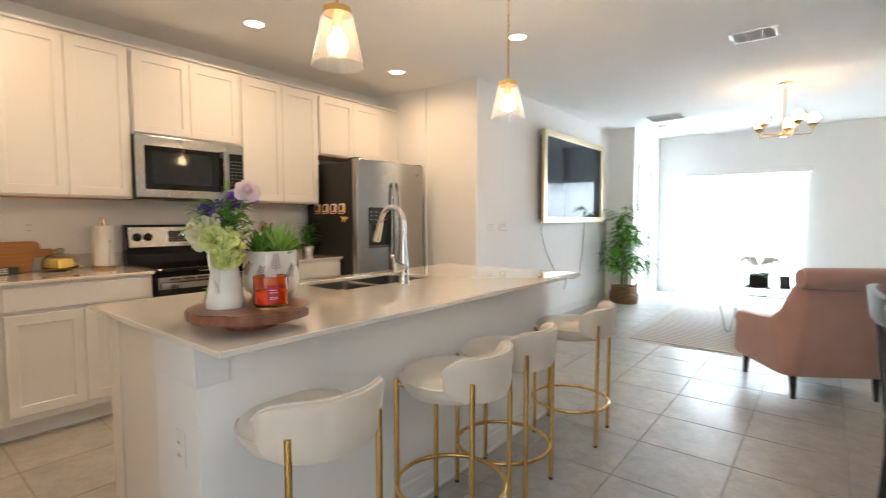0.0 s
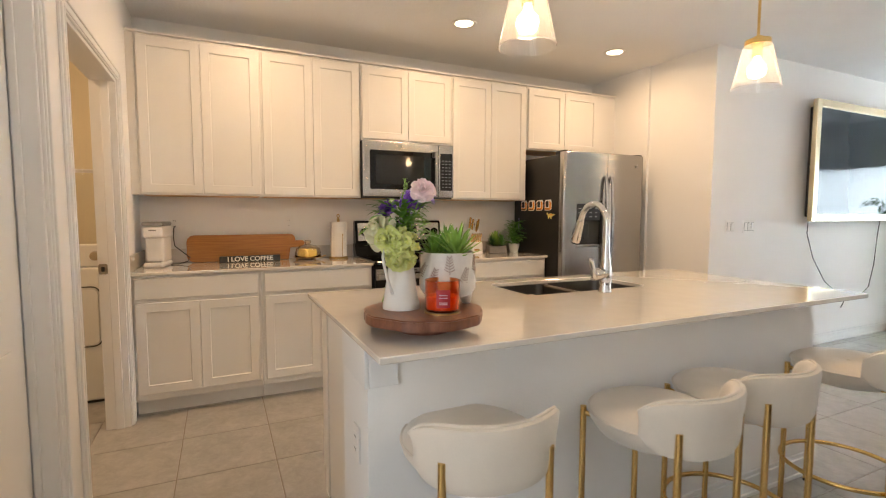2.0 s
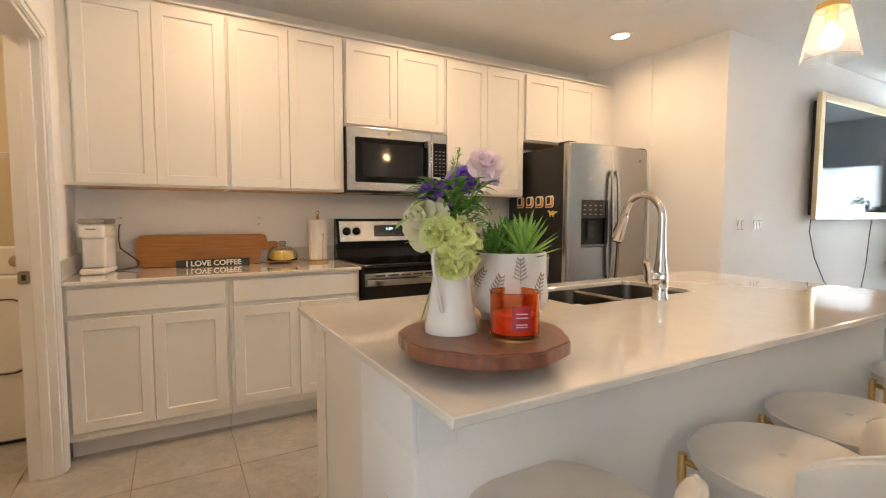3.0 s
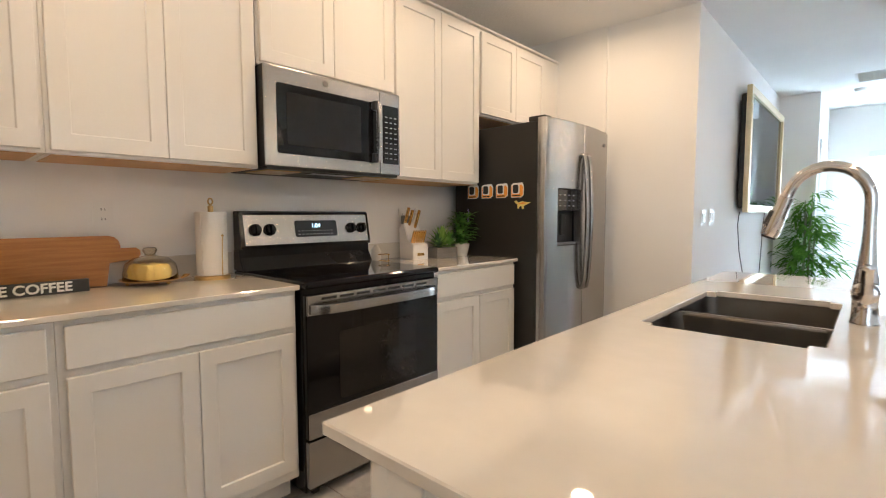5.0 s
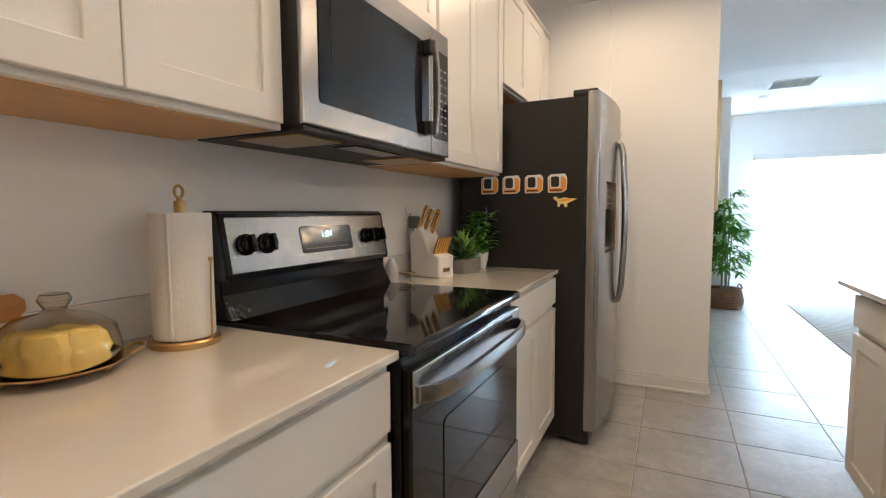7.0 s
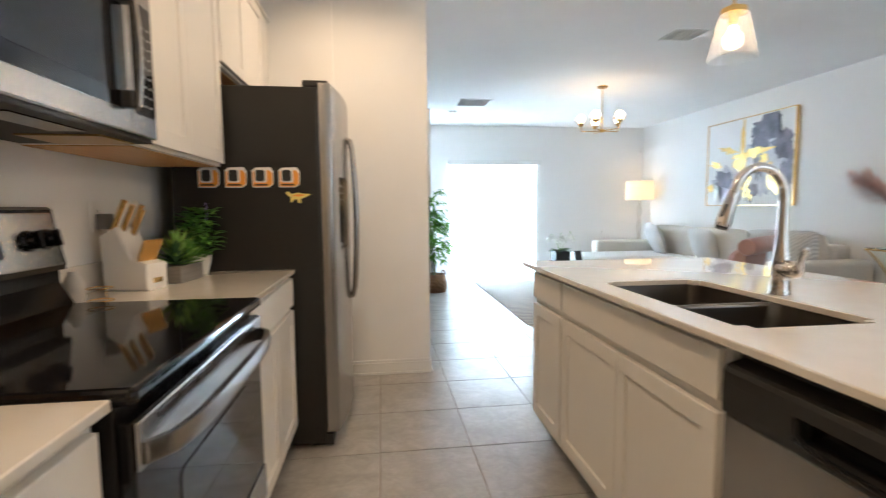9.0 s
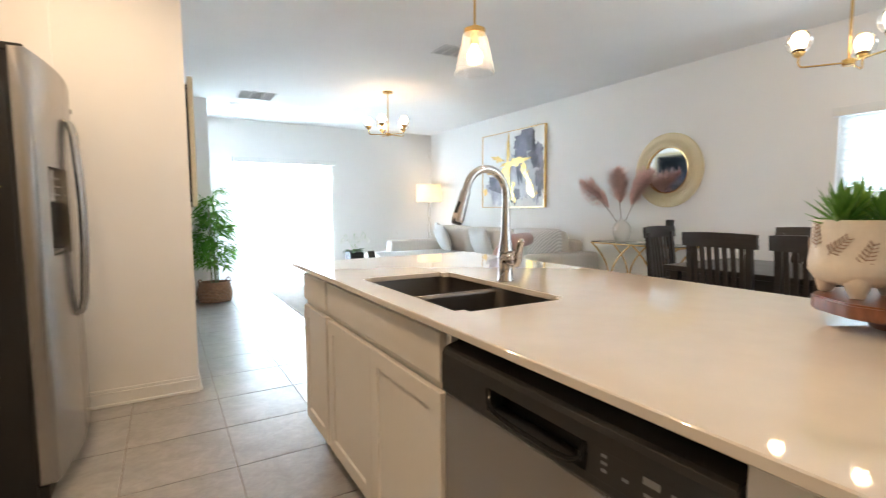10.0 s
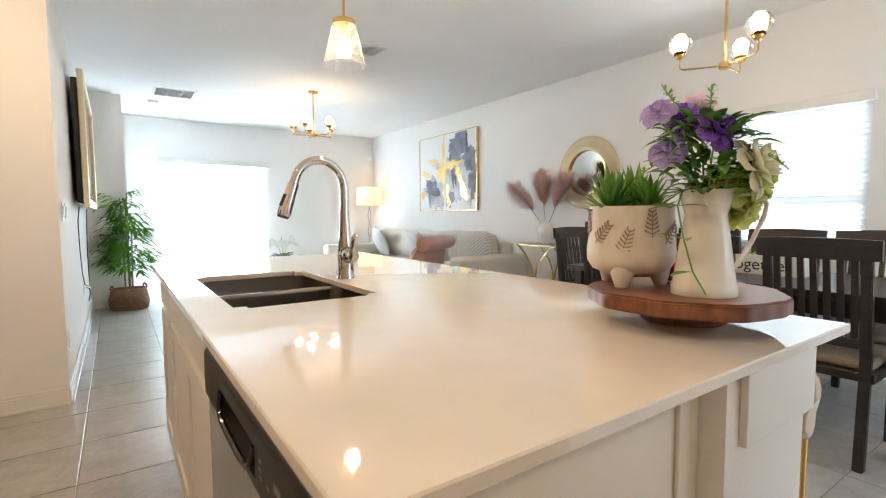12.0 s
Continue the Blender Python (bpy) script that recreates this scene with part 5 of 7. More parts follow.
bt = thing("butter_dish", "glass domed butter dish on a brass tray", "butter dish", (0.070, 0.545, CZ))
part("tray", lathe([(0, 0.014), (0.10, 0.014), (0.112, 0.02), (0.113, 0.023), (0.10, 0.018), (0, 0.0165)], 36), BRASS, bt, "", True)
for a in (30, 150, 270):
    f = bmesh.new()
    bmesh.ops.create_uvsphere(f, u_segments=10, v_segments=8, radius=0.0075, matrix=Matrix.Translation((0.085 * math.cos(radians(a)), 0.085 * math.sin(radians(a)), 0.0075)))
    part("foot", f, BRASS, bt, "", True)
part("tray_handle", sweep([(0.06, 0.095, 0.02), (0.066, 0.115, 0.028), (0.045, 0.132, 0.03), (0.02, 0.124, 0.028), (0.03, 0.108, 0.021)], 0.004, 8), BRASS, bt, "", True)
f = bmesh.new()
for x, y, s in ((-0.02, 0.025, 0), (0.02, -0.02, 30), (-0.03, -0.035, 60), (0.03, 0.03, 80)):
    pillow(0.076, 0.062, 0.066, f, pose(x, y, 0.050, 0, 0, s), 5, 8, 0.3)
part("butter", f, BUTTER, bt, "yellow butter", True)
dome = part("dome", lathe([(0.100, 0.018), (0.101, 0.045), (0.092, 0.084), (0.062, 0.108), (0.022, 0.117), (0.018, 0.122), (0.027, 0.138), (0.022, 0.150), (0, 0.153)], 36), SMOKED, bt, "clear glass dome", True)
sol = dome.modifiers.new("thickness", "SOLIDIFY")
sol.thickness = 0.003
dome.visible_shadow = False

pt = thing("paper_towel_holder", "white paper towel roll on a brass holder", "paper towel", (0.09, 0.785, CZ))
part("base", lathe([(0, 0), (0.075, 0), (0.075, 0.012), (0.071, 0.016), (0, 0.016)], 36), BRASS, pt, "", True)
part("roll", lathe([(0.02, 0.018), (0.062, 0.018), (0.064, 0.022), (0.064, 0.292), (0.062, 0.296), (0.02, 0.296)], 40), PAPER, pt, "white paper roll", True)
part("paper_edge", B((0.028, 0.040, -0.059, -0.054, 0.02, 0.294), bevel=0.002), PAPER, pt)
part("post", lathe([(0, 0.296), (0.012, 0.296), (0.012, 0.322), (0.006, 0.325), (0.006, 0.33), (0, 0.33)], 16), BRASS, pt, "", True)
part("finial", sweep([(0, 0.010 * math.cos(a), 0.343 + 0.013 * math.sin(a)) for a in (2 * math.pi * k / 16 for k in range(16))], 0.0035, 7, closed=True), BRASS, pt, "", True)
part("arm", sweep([(0.07, 0.015, 0.012), (0.0705, 0.015, 0.10), (0.068, 0.02, 0.19)], 0.0022, 7), BRASS, pt)
f = bmesh.new()
bmesh.ops.create_uvsphere(f, u_segments=10, v_segments=8, radius=0.0055, matrix=Matrix.Translation((0.068, 0.02, 0.193)))
part("arm_knob", f, BRASS, pt, "", True)

kb = thing("knife_block", "white knife block with gold-handled knives", "knife block", (0.10, 2.045, CZ), -12)
kb.scale = (1.12, 1.12, 1.12)
part("block", prism([(-0.095, 0.0), (0.055, 0.0), (0.055, 0.085), (0.005, 0.10), (-0.045, 0.205), (-0.10, 0.175)], "y", -0.05, 0.05, 0.004), WHITEP, kb)
part("nameplate", B((0.055, 0.0565, -0.022, 0.022, 0.022, 0.038), bevel=0.0005), GOLD, kb)
for k in range(6):
    y = -0.038 + 0.0152 * k
    part("steak_knife", sweep([(0.02, y, 0.085), (0.028, y, 0.115), (0.046, y, 0.155), (0.05, y, 0.163)], [0.0055, 0.006, 0.0065, 0.004], 8), GOLD, kb, "", True)
for x, y, l in ((-0.075, -0.033, 0.115), (-0.055, -0.015, 0.10), (-0.06, 0.034, 0.10), (-0.04, 0.02, 0.085)):
    part("knife", sweep([(x, y, 0.175), (x + 0.018, y, 0.21), (x + 0.05 * l / 0.1, y, 0.175 + l)], [0.009, 0.0085, 0.009], 10), GOLD, kb, "", True)
part("scissors", sweep([(-0.03 + 0.02 * math.sin(a), 0.006 + 0.012 * math.cos(a), 0.245 + 0.042 * math.sin(a + 0.3)) for a in (2 * math.pi * k / 18 for k in range(18))], 0.0055, 7, closed=True), WHITEP, kb, "white scissors handle", True)
sv = thing("bud_vase", "small pale speckled bottle in a gold wire caddy", "vase", (0.02, 1.785, CZ))
part("bottle", lathe([(0, 0), (0.024, 0), (0.03, 0.02), (0.031, 0.055), (0.022, 0.08), (0.014, 0.09), (0.013, 0.10), (0, 0.10)], 24), SPECKLE, sv, "", True)
for z in (0.005, 0.045):
    part("wire_ring", sweep([(0.075 + 0.035 * math.cos(a), 0.035 * math.sin(a), z) for a in (2 * math.pi * k / 20 for k in range(20))], 0.002, 6, closed=True), GOLD, sv)
part("wire_post", sweep([(0.075, 0.035, 0.003), (0.075, 0.035, 0.047)], 0.002, 6), GOLD, sv)
gb = thing("planter_box", "grey wooden box of succulents on the counter", "plant", (0.16, 2.235, CZ), -8)
part("box", B((-0.05, 0.05, -0.085, 0.085, 0, 0.068), bevel=0.003), GREYBOX, gb)
for cx, cy, n, L in ((0.01, -0.045, 34, 0.07), (-0.01, 0.0, 44, 0.12), (0.01, 0.05, 36, 0.08)):
    f = bmesh.new()
    for i in range(n):
        a, e = i * 2.4, 0.1 + 1.35 * i / n
        blade(f, (cx, cy, 0.066 + 0.04 * i / n), (math.cos(a) * math.cos(e), math.sin(a) * math.cos(e), math.sin(e)), L * rnd(0.7, 1.1), 0.022, -0.1, 0.4, 3)
    part("succulent", f, LEAFD if cy < 0 else LIME if cy == 0 else LEAF, gb, "", True)
wp = thing("potted_plant", "leafy green plant in a small white pot", "plant", (0.165, 2.43, CZ))
part("pot", lathe([(0, 0), (0.035, 0), (0.048, 0.05), (0.052, 0.085), (0.047, 0.086), (0.044, 0.075), (0, 0.073)], 28), CERAMIC, wp, "", True)
f = bmesh.new()
for i in range(260):
    a, h = rnd(0, 6.28), rnd(0.08, 0.29)
    r = rnd(0, 0.07) * (1.15 - 2 * abs(h - 0.17))
    blade(f, (r * math.cos(a), r * math.sin(a), h), (math.cos(a), math.sin(a), rnd(-0.1, 0.8)), rnd(0.03, 0.06), rnd(0.018, 0.034), 0.8, 0.25, 3)
for i in range(12):
    a = rnd(0, 6.28)
    sweep([(0.01 * math.cos(a), 0.01 * math.sin(a), 0.07), (0.04 * math.cos(a), 0.04 * math.sin(a), rnd(0.16, 0.26))], 0.002, 5, bm=f)
tagged(part("foliage", f, LEAF, wp), kind="stuff")
f = bmesh.new()
for i in range(40):
    z = 0.22 + 0.10 * i / 40
    blade(f, (0.03, 0.03, z), (rnd(-1, 1), rnd(-1, 1), 0.5), 0.012, 0.007, 0.1, 0, 2)
part("flower_spike", f, LAVENDER, wp)

# ---- lamps ----
def pendant(x, y):
    t = thing("pendant_lamp", "brass pendant lamp with a clear flared glass shade", "pendant lamp", (x, y, -0.022), 0, "pendants over the island")
    part("canopy", lathe([(0, H - 0.008), (0.05, H - 0.006), (0.06, H + 0.010), (0.06, H + 0.022), (0, H + 0.022)], 28), GOLD, t, "", True)
    part("rod", sweep([(0, 0, 2.08), (0, 0, 2.33)], 0.006, 10), GOLD, t)
    for k in range(11):
        z = 2.310 + 0.0282 * k
        a = k * math.pi / 2
        part("chain_link", sweep([(0.007 * math.cos(q) * math.cos(a), 0.007 * math.cos(q) * math.sin(a), z + 0.015 * math.sin(q)) for q in (2 * math.pi * j / 12 for j in range(12))], 0.002, 5, closed=True), GOLD, t)
    part("cap", lathe([(0, 2.105), (0.02, 2.10), (0.022, 2.088), (0.052, 2.085), (0.054, 2.062), (0.052, 2.06), (0, 2.06)], 28), GOLD, t, "", True)
    part("socket", lathe([(0, 2.06), (0.021, 2.06), (0.021, 2.01), (0, 2.01)], 20), GOLD, t, "", True)
    g = part("glass_shade", lathe([(0.054, 2.061), (0.059, 2.055), (0.082, 1.95), (0.100, 1.872), (0.0985, 1.8715), (0.0805, 1.95), (0.0575, 2.052), (0.0525, 2.0595)], 40), SHADEGLASS, t, "clear flared glass shade", True)
    g.visible_shadow = False
    part("bulb", lathe([(0, 2.01), (0.012, 2.008), (0.017, 1.99), (0.036, 1.97), (0.039, 1.95), (0.03, 1.925), (0, 1.912)], 20), BULB, t, "glowing warm bulb", True)
    return t


p1 = pendant(2.54, 0.895)
copy_thing(p1, pose(2.54, 2.15, -0.022))


def chandelier(x, y, hub, rz, arms, words):
    t = thing("chandelier", words, "chandelier", (x, y, 0), rz, "glass globe chandeliers")
    part("canopy", lathe([(0, H - 0.02), (0.055, H - 0.02), (0.062, H - 0.008), (0.062, H), (0, H)], 28), GOLD, t, "", True)
    part("rod", sweep([(0, 0, hub), (0, 0, H - 0.018)], 0.0075, 10), GOLD, t, "", True)
    part("hub", lathe([(0, hub - 0.018), (0.03, hub - 0.018), (0.034, hub - 0.012), (0.034, hub + 0.012), (0.03, hub + 0.018), (0, hub + 0.018)], 6), GOLD, t)
    for k in range(arms):
        a = 2 * math.pi * k / arms
        c, s = math.cos(a), math.sin(a)
        P = lambda r, z: (r * c, r * s, hub + z)
        arm = part("arm", sweep([P(0.03, 0), P(0.12, 0), P(0.215, 0), P(0.228, 0.004), P(0.237, 0.014), P(0.24, 0.03), P(0.24, 0.07)], 0.0055, 8), GOLD, t, "", True)
        part("cup", lathe([(0, 0.06), (0.018, 0.062), (0.03, 0.078), (0.031, 0.086), (0.019, 0.088), (0.019, 0.118), (0, 0.118)], 18, P(0.24, 0)), GOLD, arm, "", True)
        part("bulb", lathe([(0, 0.118), (0.013, 0.12), (0.019, 0.145), (0.019, 0.160), (0.012, 0.172), (0, 0.175)], 16, P(0.24, 0)), BULBS, arm, "glowing warm bulb", True)
        R, cz = 0.068, 0.145
        pr = [(R * math.cos(radians(q)), cz + R * math.sin(radians(q))) for q in range(-58, 91, 12)]
        g = part("globe", lathe([*pr[:-1], (0, cz + R), (0, cz + R - 0.0015), *[(r * 0.978, cz + (z - cz) * 0.978) for r, z in pr[:-1][::-1]], pr[0]], 28, P(0.24, 0)), SEEDED, arm, "clear glass globe", True)
        g.visible_shadow = False
    return t


chandelier(3.65, 5.715, 2.115, 12, 5, "brass five-arm chandelier with clear glass globes")
chandelier(4.60, 1.38, 2.005, 5, 3, "brass three-arm chandelier with clear glass globes")
for cx, cy in CANS:
    t = thing("recessed_light", "white recessed can light in the ceiling", "ceiling light", (cx, cy, H), 0, "recessed kitchen lights")
    part("trim_ring", lathe([(0.062, -0.0005), (0.066, -0.006), (0.088, -0.005), (0.092, -0.0005)], 36), TRIM, t, "", True)
    part("lens", lathe([(0, -0.004), (0.062, -0.004), (0.062, -0.001), (0, -0.001)], 32), CANLENS, t, "glowing lens")
for x0, x1, y0, y1 in ((2.04, 2.49, 6.49, 6.93), (3.40, 3.70, 3.88, 4.15)):
    t = thing("ceiling_vent", "white louvred air vent in the ceiling", "vent", (0, 0, 0))
    part("frame", B((x0, x1, y0, y0 + 0.025, H - 0.007, H - 0.0005), (x0, x1, y1 - 0.025, y1, H - 0.007, H - 0.0005), (x0, x0 + 0.025, y0 + 0.025, y1 - 0.025, H - 0.007, H - 0.0005), (x1 - 0.025, x1, y0 + 0.025, y1 - 0.025, H - 0.007, H - 0.0005),
                    *[(x0 + (x1 - x0) * k / 3 - 0.008, x0 + (x1 - x0) * k / 3 + 0.008, y0 + 0.025, y1 - 0.025, H - 0.007, H - 0.0005) for k in (1, 2)], bevel=0.001, seg=1), TRIM, t)
    part("backing", B((x0 + 0.02, x1 - 0.02, y0 + 0.02, y1 - 0.02, H - 0.0016, H - 0.0006)), GREYV, t)
    n = int((y1 - y0 - 0.05) / 0.02)
    for k in range(n):
        f = B((x0 + 0.025, x1 - 0.025, -0.008, 0.008, -0.0006, 0.0006))
        f.transform(Matrix.Translation((0, y0 + 0.035 + 0.02 * k, H - 0.0058)) @ Matrix.Rotation(radians(17), 4, "X"))
        part("slat", f, TRIM, t)
t = thing("smoke_detector", "round white smoke detector on the ceiling", "smoke detector", (2.075, 7.30, H))
part("body", lathe([(0, -0.032), (0.045, -0.030), (0.055, -0.02), (0.06, -0.008), (0.064, 0), (0, 0)], 28), WHITEP, t, "", True)

# ---- patio door, window ----
sd = thing("door_1", "white framed sliding glass patio door", "patio door")
sd["kind"] = "structure"
for x0, x1, yy in ((2.20, 2.99, 8.645), (2.95, 3.74, 8.60)):
    fr2 = part("sash", B((x0, x0 + 0.05, yy, yy + 0.04, 0.03, 1.99), (x1 - 0.05, x1, yy, yy + 0.04, 0.03, 1.99), (x0 + 0.05, x1 - 0.05, yy, yy + 0.04, 0.03, 0.10), (x0 + 0.05, x1 - 0.05, yy, yy + 0.04, 1.92, 1.99), bevel=0.004), TRIM, sd)
    g = part("pane", B((x0 + 0.05, x1 - 0.05, yy + 0.015, yy + 0.021, 0.10, 1.92)), GLASS, fr2)
    g.visible_shadow = False
part("sill", B((2.20, 3.74, 8.56, 8.70, 0.0, 0.03), bevel=0.003), TRIM, sd)
part("pull_handle", sweep([(2.28, 8.600, 0.95), (2.28, 8.575, 0.96), (2.28, 8.575, 1.10), (2.28, 8.600, 1.11)], 0.007, 8), TRIM, sd)
vb = thing("vertical_blinds", "closed white vertical blinds over the patio door", "blinds")
part("valance", B((2.16, 3.84, 8.44, 8.548, 1.955, 2.035), bevel=0.003), TRIM, vb)
mesh_slat = None
for k in range(19):
    x = 2.235 + 0.0825 * k
    if mesh_slat is None:
        f = bmesh.new()
        rows = [[f.verts.new((0.048 * u, 0.007 * (1 - u * u), z)) for z in (0.03, 1.955)] for u in (-1, -0.5, 0, 0.5, 1)]
        for a, b in zip(rows, rows[1:]):
            f.faces.new((a[0], b[0], b[1], a[1]))
        ob = part("slat", f, SLAT, vb, "", True)
        mesh_slat = ob.data
    else:
        ob = new("slat", mesh_slat)
        ob.parent = vb
    ob.matrix_basis = pose(x, 8.50, 0, 0, 0, 14 + 3 * math.sin(k * 1.7))
wn = thing("window_1", "white framed sash window behind blinds", "window")
wn["kind"] = "structure"
part("window_frame", B((5.88, 5.94, WY0, WY0 + 0.045, WZ0, WZ1), (5.88, 5.94, WY1 - 0.045, WY1, WZ0, WZ1), (5.88, 5.94, WY0 + 0.045, WY1 - 0.045, WZ0, WZ0 + 0.045), (5.88, 5.94, WY0 + 0.045, WY1 - 0.045, WZ1 - 0.045, WZ1), (5.885, 5.93, WY0 + 0.045, WY1 - 0.045, 1.22, 1.265), bevel=0.004), TRIM, wn)
for a, b in ((WZ0 + 0.045, 1.22), (1.265, WZ1 - 0.045)):
    g = part("pane", B((5.905, 5.911, WY0 + 0.045, WY1 - 0.045, a, b)), GLASS, wn)
    g.visible_shadow = False
part("window_sill", B((5.79, 5.88, WY0 - 0.03, WY1 + 0.03, WZ0 - 0.02, WZ0 + 0.002), bevel=0.005), TRIM, wn)
hb = thing("horizontal_blinds", "white horizontal slat blinds in the dining window", "blinds")
part("headrail", B((5.775, 5.845, WY0 - 0.02, WY1 + 0.03, WZ1 - 0.035, WZ1 + 0.035), bevel=0.004), TRIM, hb)
mesh_slat = None
for k in range(24):
    if mesh_slat is None:
        f = bmesh.new()
        rows = [[f.verts.new((0.0245 * u, y, 0.003 * (1 - u * u))) for y in (WY0 + 0.008, WY1 - 0.008)] for u in (-1, -0.4, 0.4, 1)]
        for a, b in zip(rows, rows[1:]):
            f.faces.new((a[0], b[0], b[1], a[1]))
        ob = part("slat", f, SLATH, hb, "", True)
        mesh_slat = ob.data
    else:
        ob = new("slat", mesh_slat)
        ob.parent = hb
    ob.matrix_basis = pose(5.852, 0, WZ1 - 0.06 - 0.0415 * k, 0, 52)
for y in (WY0 + 0.14, WY1 - 0.14):
    part("ladder_cord", sweep([(5.826, y, WZ0 + 0.03), (5.826, y, WZ1 - 0.03)], 0.0012, 5), TRIM, hb)
part("bottom_rail", B((5.83, 5.874, WY0 + 0.008, WY1 - 0.008, WZ0 + 0.012, WZ0 + 0.03), bevel=0.003), TRIM, hb)

# Unseen frame and pane, added round the fill lamp's opening.
w2 = thing("window_2", "unseen wide white framed window, added for the entry fill lamp", "window")
w2["kind"] = "structure"
part("window_frame", B((3.2, 3.25, -2.40, -2.36, 0.5, 2.4), (5.55, 5.6, -2.40, -2.36, 0.5, 2.4), (3.25, 5.55, -2.40, -2.36, 0.5, 0.55), (3.25, 5.55, -2.40, -2.36, 2.35, 2.4), bevel=0.004), TRIM, w2)
g = part("pane", B((3.25, 5.55, -2.385, -2.379, 0.55, 2.35)), GLASS, w2)
g.visible_shadow = False

# ---- outdoors ----
f = bmesh.new()
bmesh.ops.create_grid(f, x_segments=1, y_segments=1, size=1500, matrix=Matrix.Translation((0, 0, -0.3)))
tagged(part("ground", f, GRASS), "green lawn around the house", "", "", "structure")
structure("patio", B((1.2, 5.2, 8.75, 11.6, -0.29, -0.06), bevel=0.02), CONCRETE, "pale concrete patio slab")
structure("roof", prism([(-0.7, H + 0.13), (6.5, H + 0.13), (6.5, H + 0.25), (2.9, H + 1.7), (-0.7, H + 0.25)], "y", -2.9, 9.2), GREYBOX, "grey shingled roof")

# ---- living room ----
tv = thing("television", "large wall television in a gold picture frame", "television", (1.32, 5.745, 0))
fy, z0, z1 = 0.94, 1.212, 2.318
part("frame", B((0.075, 0.118, -fy, -fy + 0.07, z0, z1), (0.075, 0.118, fy - 0.07, fy, z0, z1), (0.0755, 0.1175, -fy + 0.07, fy - 0.07, z0, z0 + 0.07), (0.0755, 0.1175, -fy + 0.07, fy - 0.07, z1 - 0.07, z1), bevel=0.006), PALEGOLD, tv, "champagne gold frame")
part("screen", B((0.082, 0.096, -fy + 0.045, fy - 0.045, z0 + 0.045, z1 - 0.045)), TVSCREEN, tv, "dark glossy screen")
part("back_shell", B((0.03, 0.082, -fy + 0.04, fy - 0.04, z0 + 0.04, z1 - 0.06), (0.012, 0.03, -0.55, 0.55, z0 + 0.06, 1.85), bevel=0.012), MATTE, tv)
part("wall_bracket", B((0, 0.012, -0.25, 0.25, 1.5, 1.9)), MATTE, tv)
for a, pts in enumerate(([(1.36, 4.90, 1.22), (1.345, 4.92, 1.10), (1.34, 5.05, 0.86), (1.337, 5.28, 0.62), (1.34, 5.50, 0.50), (1.345, 5.60, 0.485)],
                         [(1.36, 6.20, 1.22), (1.35, 6.19, 1.05), (1.345, 6.17, 0.75), (1.35, 6.08, 0.52), (1.36, 5.90, 0.44), (1.355, 5.72, 0.46), (1.345, 5.66, 0.47)],
                         [(1.345, 5.60, 0.46), (1.37, 5.585, 0.45), (1.372, 5.57, 0.40), (1.36, 5.55, 0.34)])):
    t = thing("television_cable", "black cable hanging from the television", "cable", group="television cables")
    part("cable", sweep(pts, 0.004, 7), CORD, t, "", True)

bp = thing("bamboo_plant", "tall artificial bamboo plant in a woven basket", "plant", (1.70, 6.90, 0))
bk = part("basket", lathe([(0, 0.004), (0.15, 0.0), (0.172, 0.012), (0.195, 0.08), (0.20, 0.15), (0.192, 0.22), (0.18, 0.262), (0.172, 0.262), (0.18, 0.2), (0.17, 0.19), (0, 0.185)], 40, squash=0.85), WICKER, bp, "brown woven basket", True)
f = bmesh.new()
for r in range(13):
    z = 0.014 + 0.0195 * r
    rad = 0.172 + 0.03 * math.sin(min(1, (z + 0.02) / 0.25) * math.pi) - (0.012 if z > 0.2 else 0)
    n = 64
    sweep([((rad + 0.004 * (1 if (k + r) % 4 < 2 else -1)) * math.cos(2 * math.pi * k / n), 0.85 * (rad + 0.004 * (1 if (k + r) % 4 < 2 else -1)) * math.sin(2 * math.pi * k / n), z) for k in range(n)], 0.0095, 6, closed=True, bm=f)
part("weave", f, WICKER, bk, "", True)
for a in (20, 200):
    c, s = math.cos(radians(a)), math.sin(radians(a))
    part("handle", sweep([(0.18 * c - 0.06 * s * u, 0.16 * s + 0.06 * c * u, 0.255 + 0.05 * (1 - u * u)) for u in (-1, -0.7, -0.35, 0, 0.35, 0.7, 1)], 0.009, 7), WICKER, bk, "", True)
part("soil", lathe([(0, 0.195), (0.176, 0.19)], 24, squash=0.85), SOIL, bk)
f = bmesh.new()
for i in range(5):
    a = i * 1.26
    bx, by, hh = 0.04 * math.cos(a), 0.05 * math.sin(a), rnd(1.05, 1.5)
    tx, ty = bx + rnd(-0.05, 0.05), by + rnd(-0.05, 0.05)
    part("stalk", sweep([(bx, by, 0.18), ((bx + tx) / 2, (by + ty) / 2, 0.8 * hh), (tx, ty, hh)], [0.0095, 0.008, 0.004], 8), STALK, bp, "", True)
    for j in range(20):
        z = 0.46 + (hh - 0.46) * j / 20
        ang = rnd(0, 6.28)
        L = rnd(0.14, 0.36) * (1.15 - 0.72 * (z - 0.5))
        e = Vector((bx + L * math.cos(ang), by + 0.9 * L * math.sin(ang), z + rnd(0.02, 0.10)))
        st = Vector((bx, by, z))
        sweep([st, e], [0.0025, 0.001], 4, bm=f)
        for k in range(6):
            q = st.lerp(e, 0.35 + 0.65 * k / 5)
            aa = ang + rnd(-1.1, 1.1)
            blade(f, q, (math.cos(aa), math.sin(aa), rnd(-0.45, 0.35)), rnd(0.13, 0.23), rnd(0.024, 0.040), 0.9, 0.25, 4)
for v in f.verts:
    v.co.x = max(v.co.x, -0.36)
    v.co.y = min(v.co.y, 0.255)
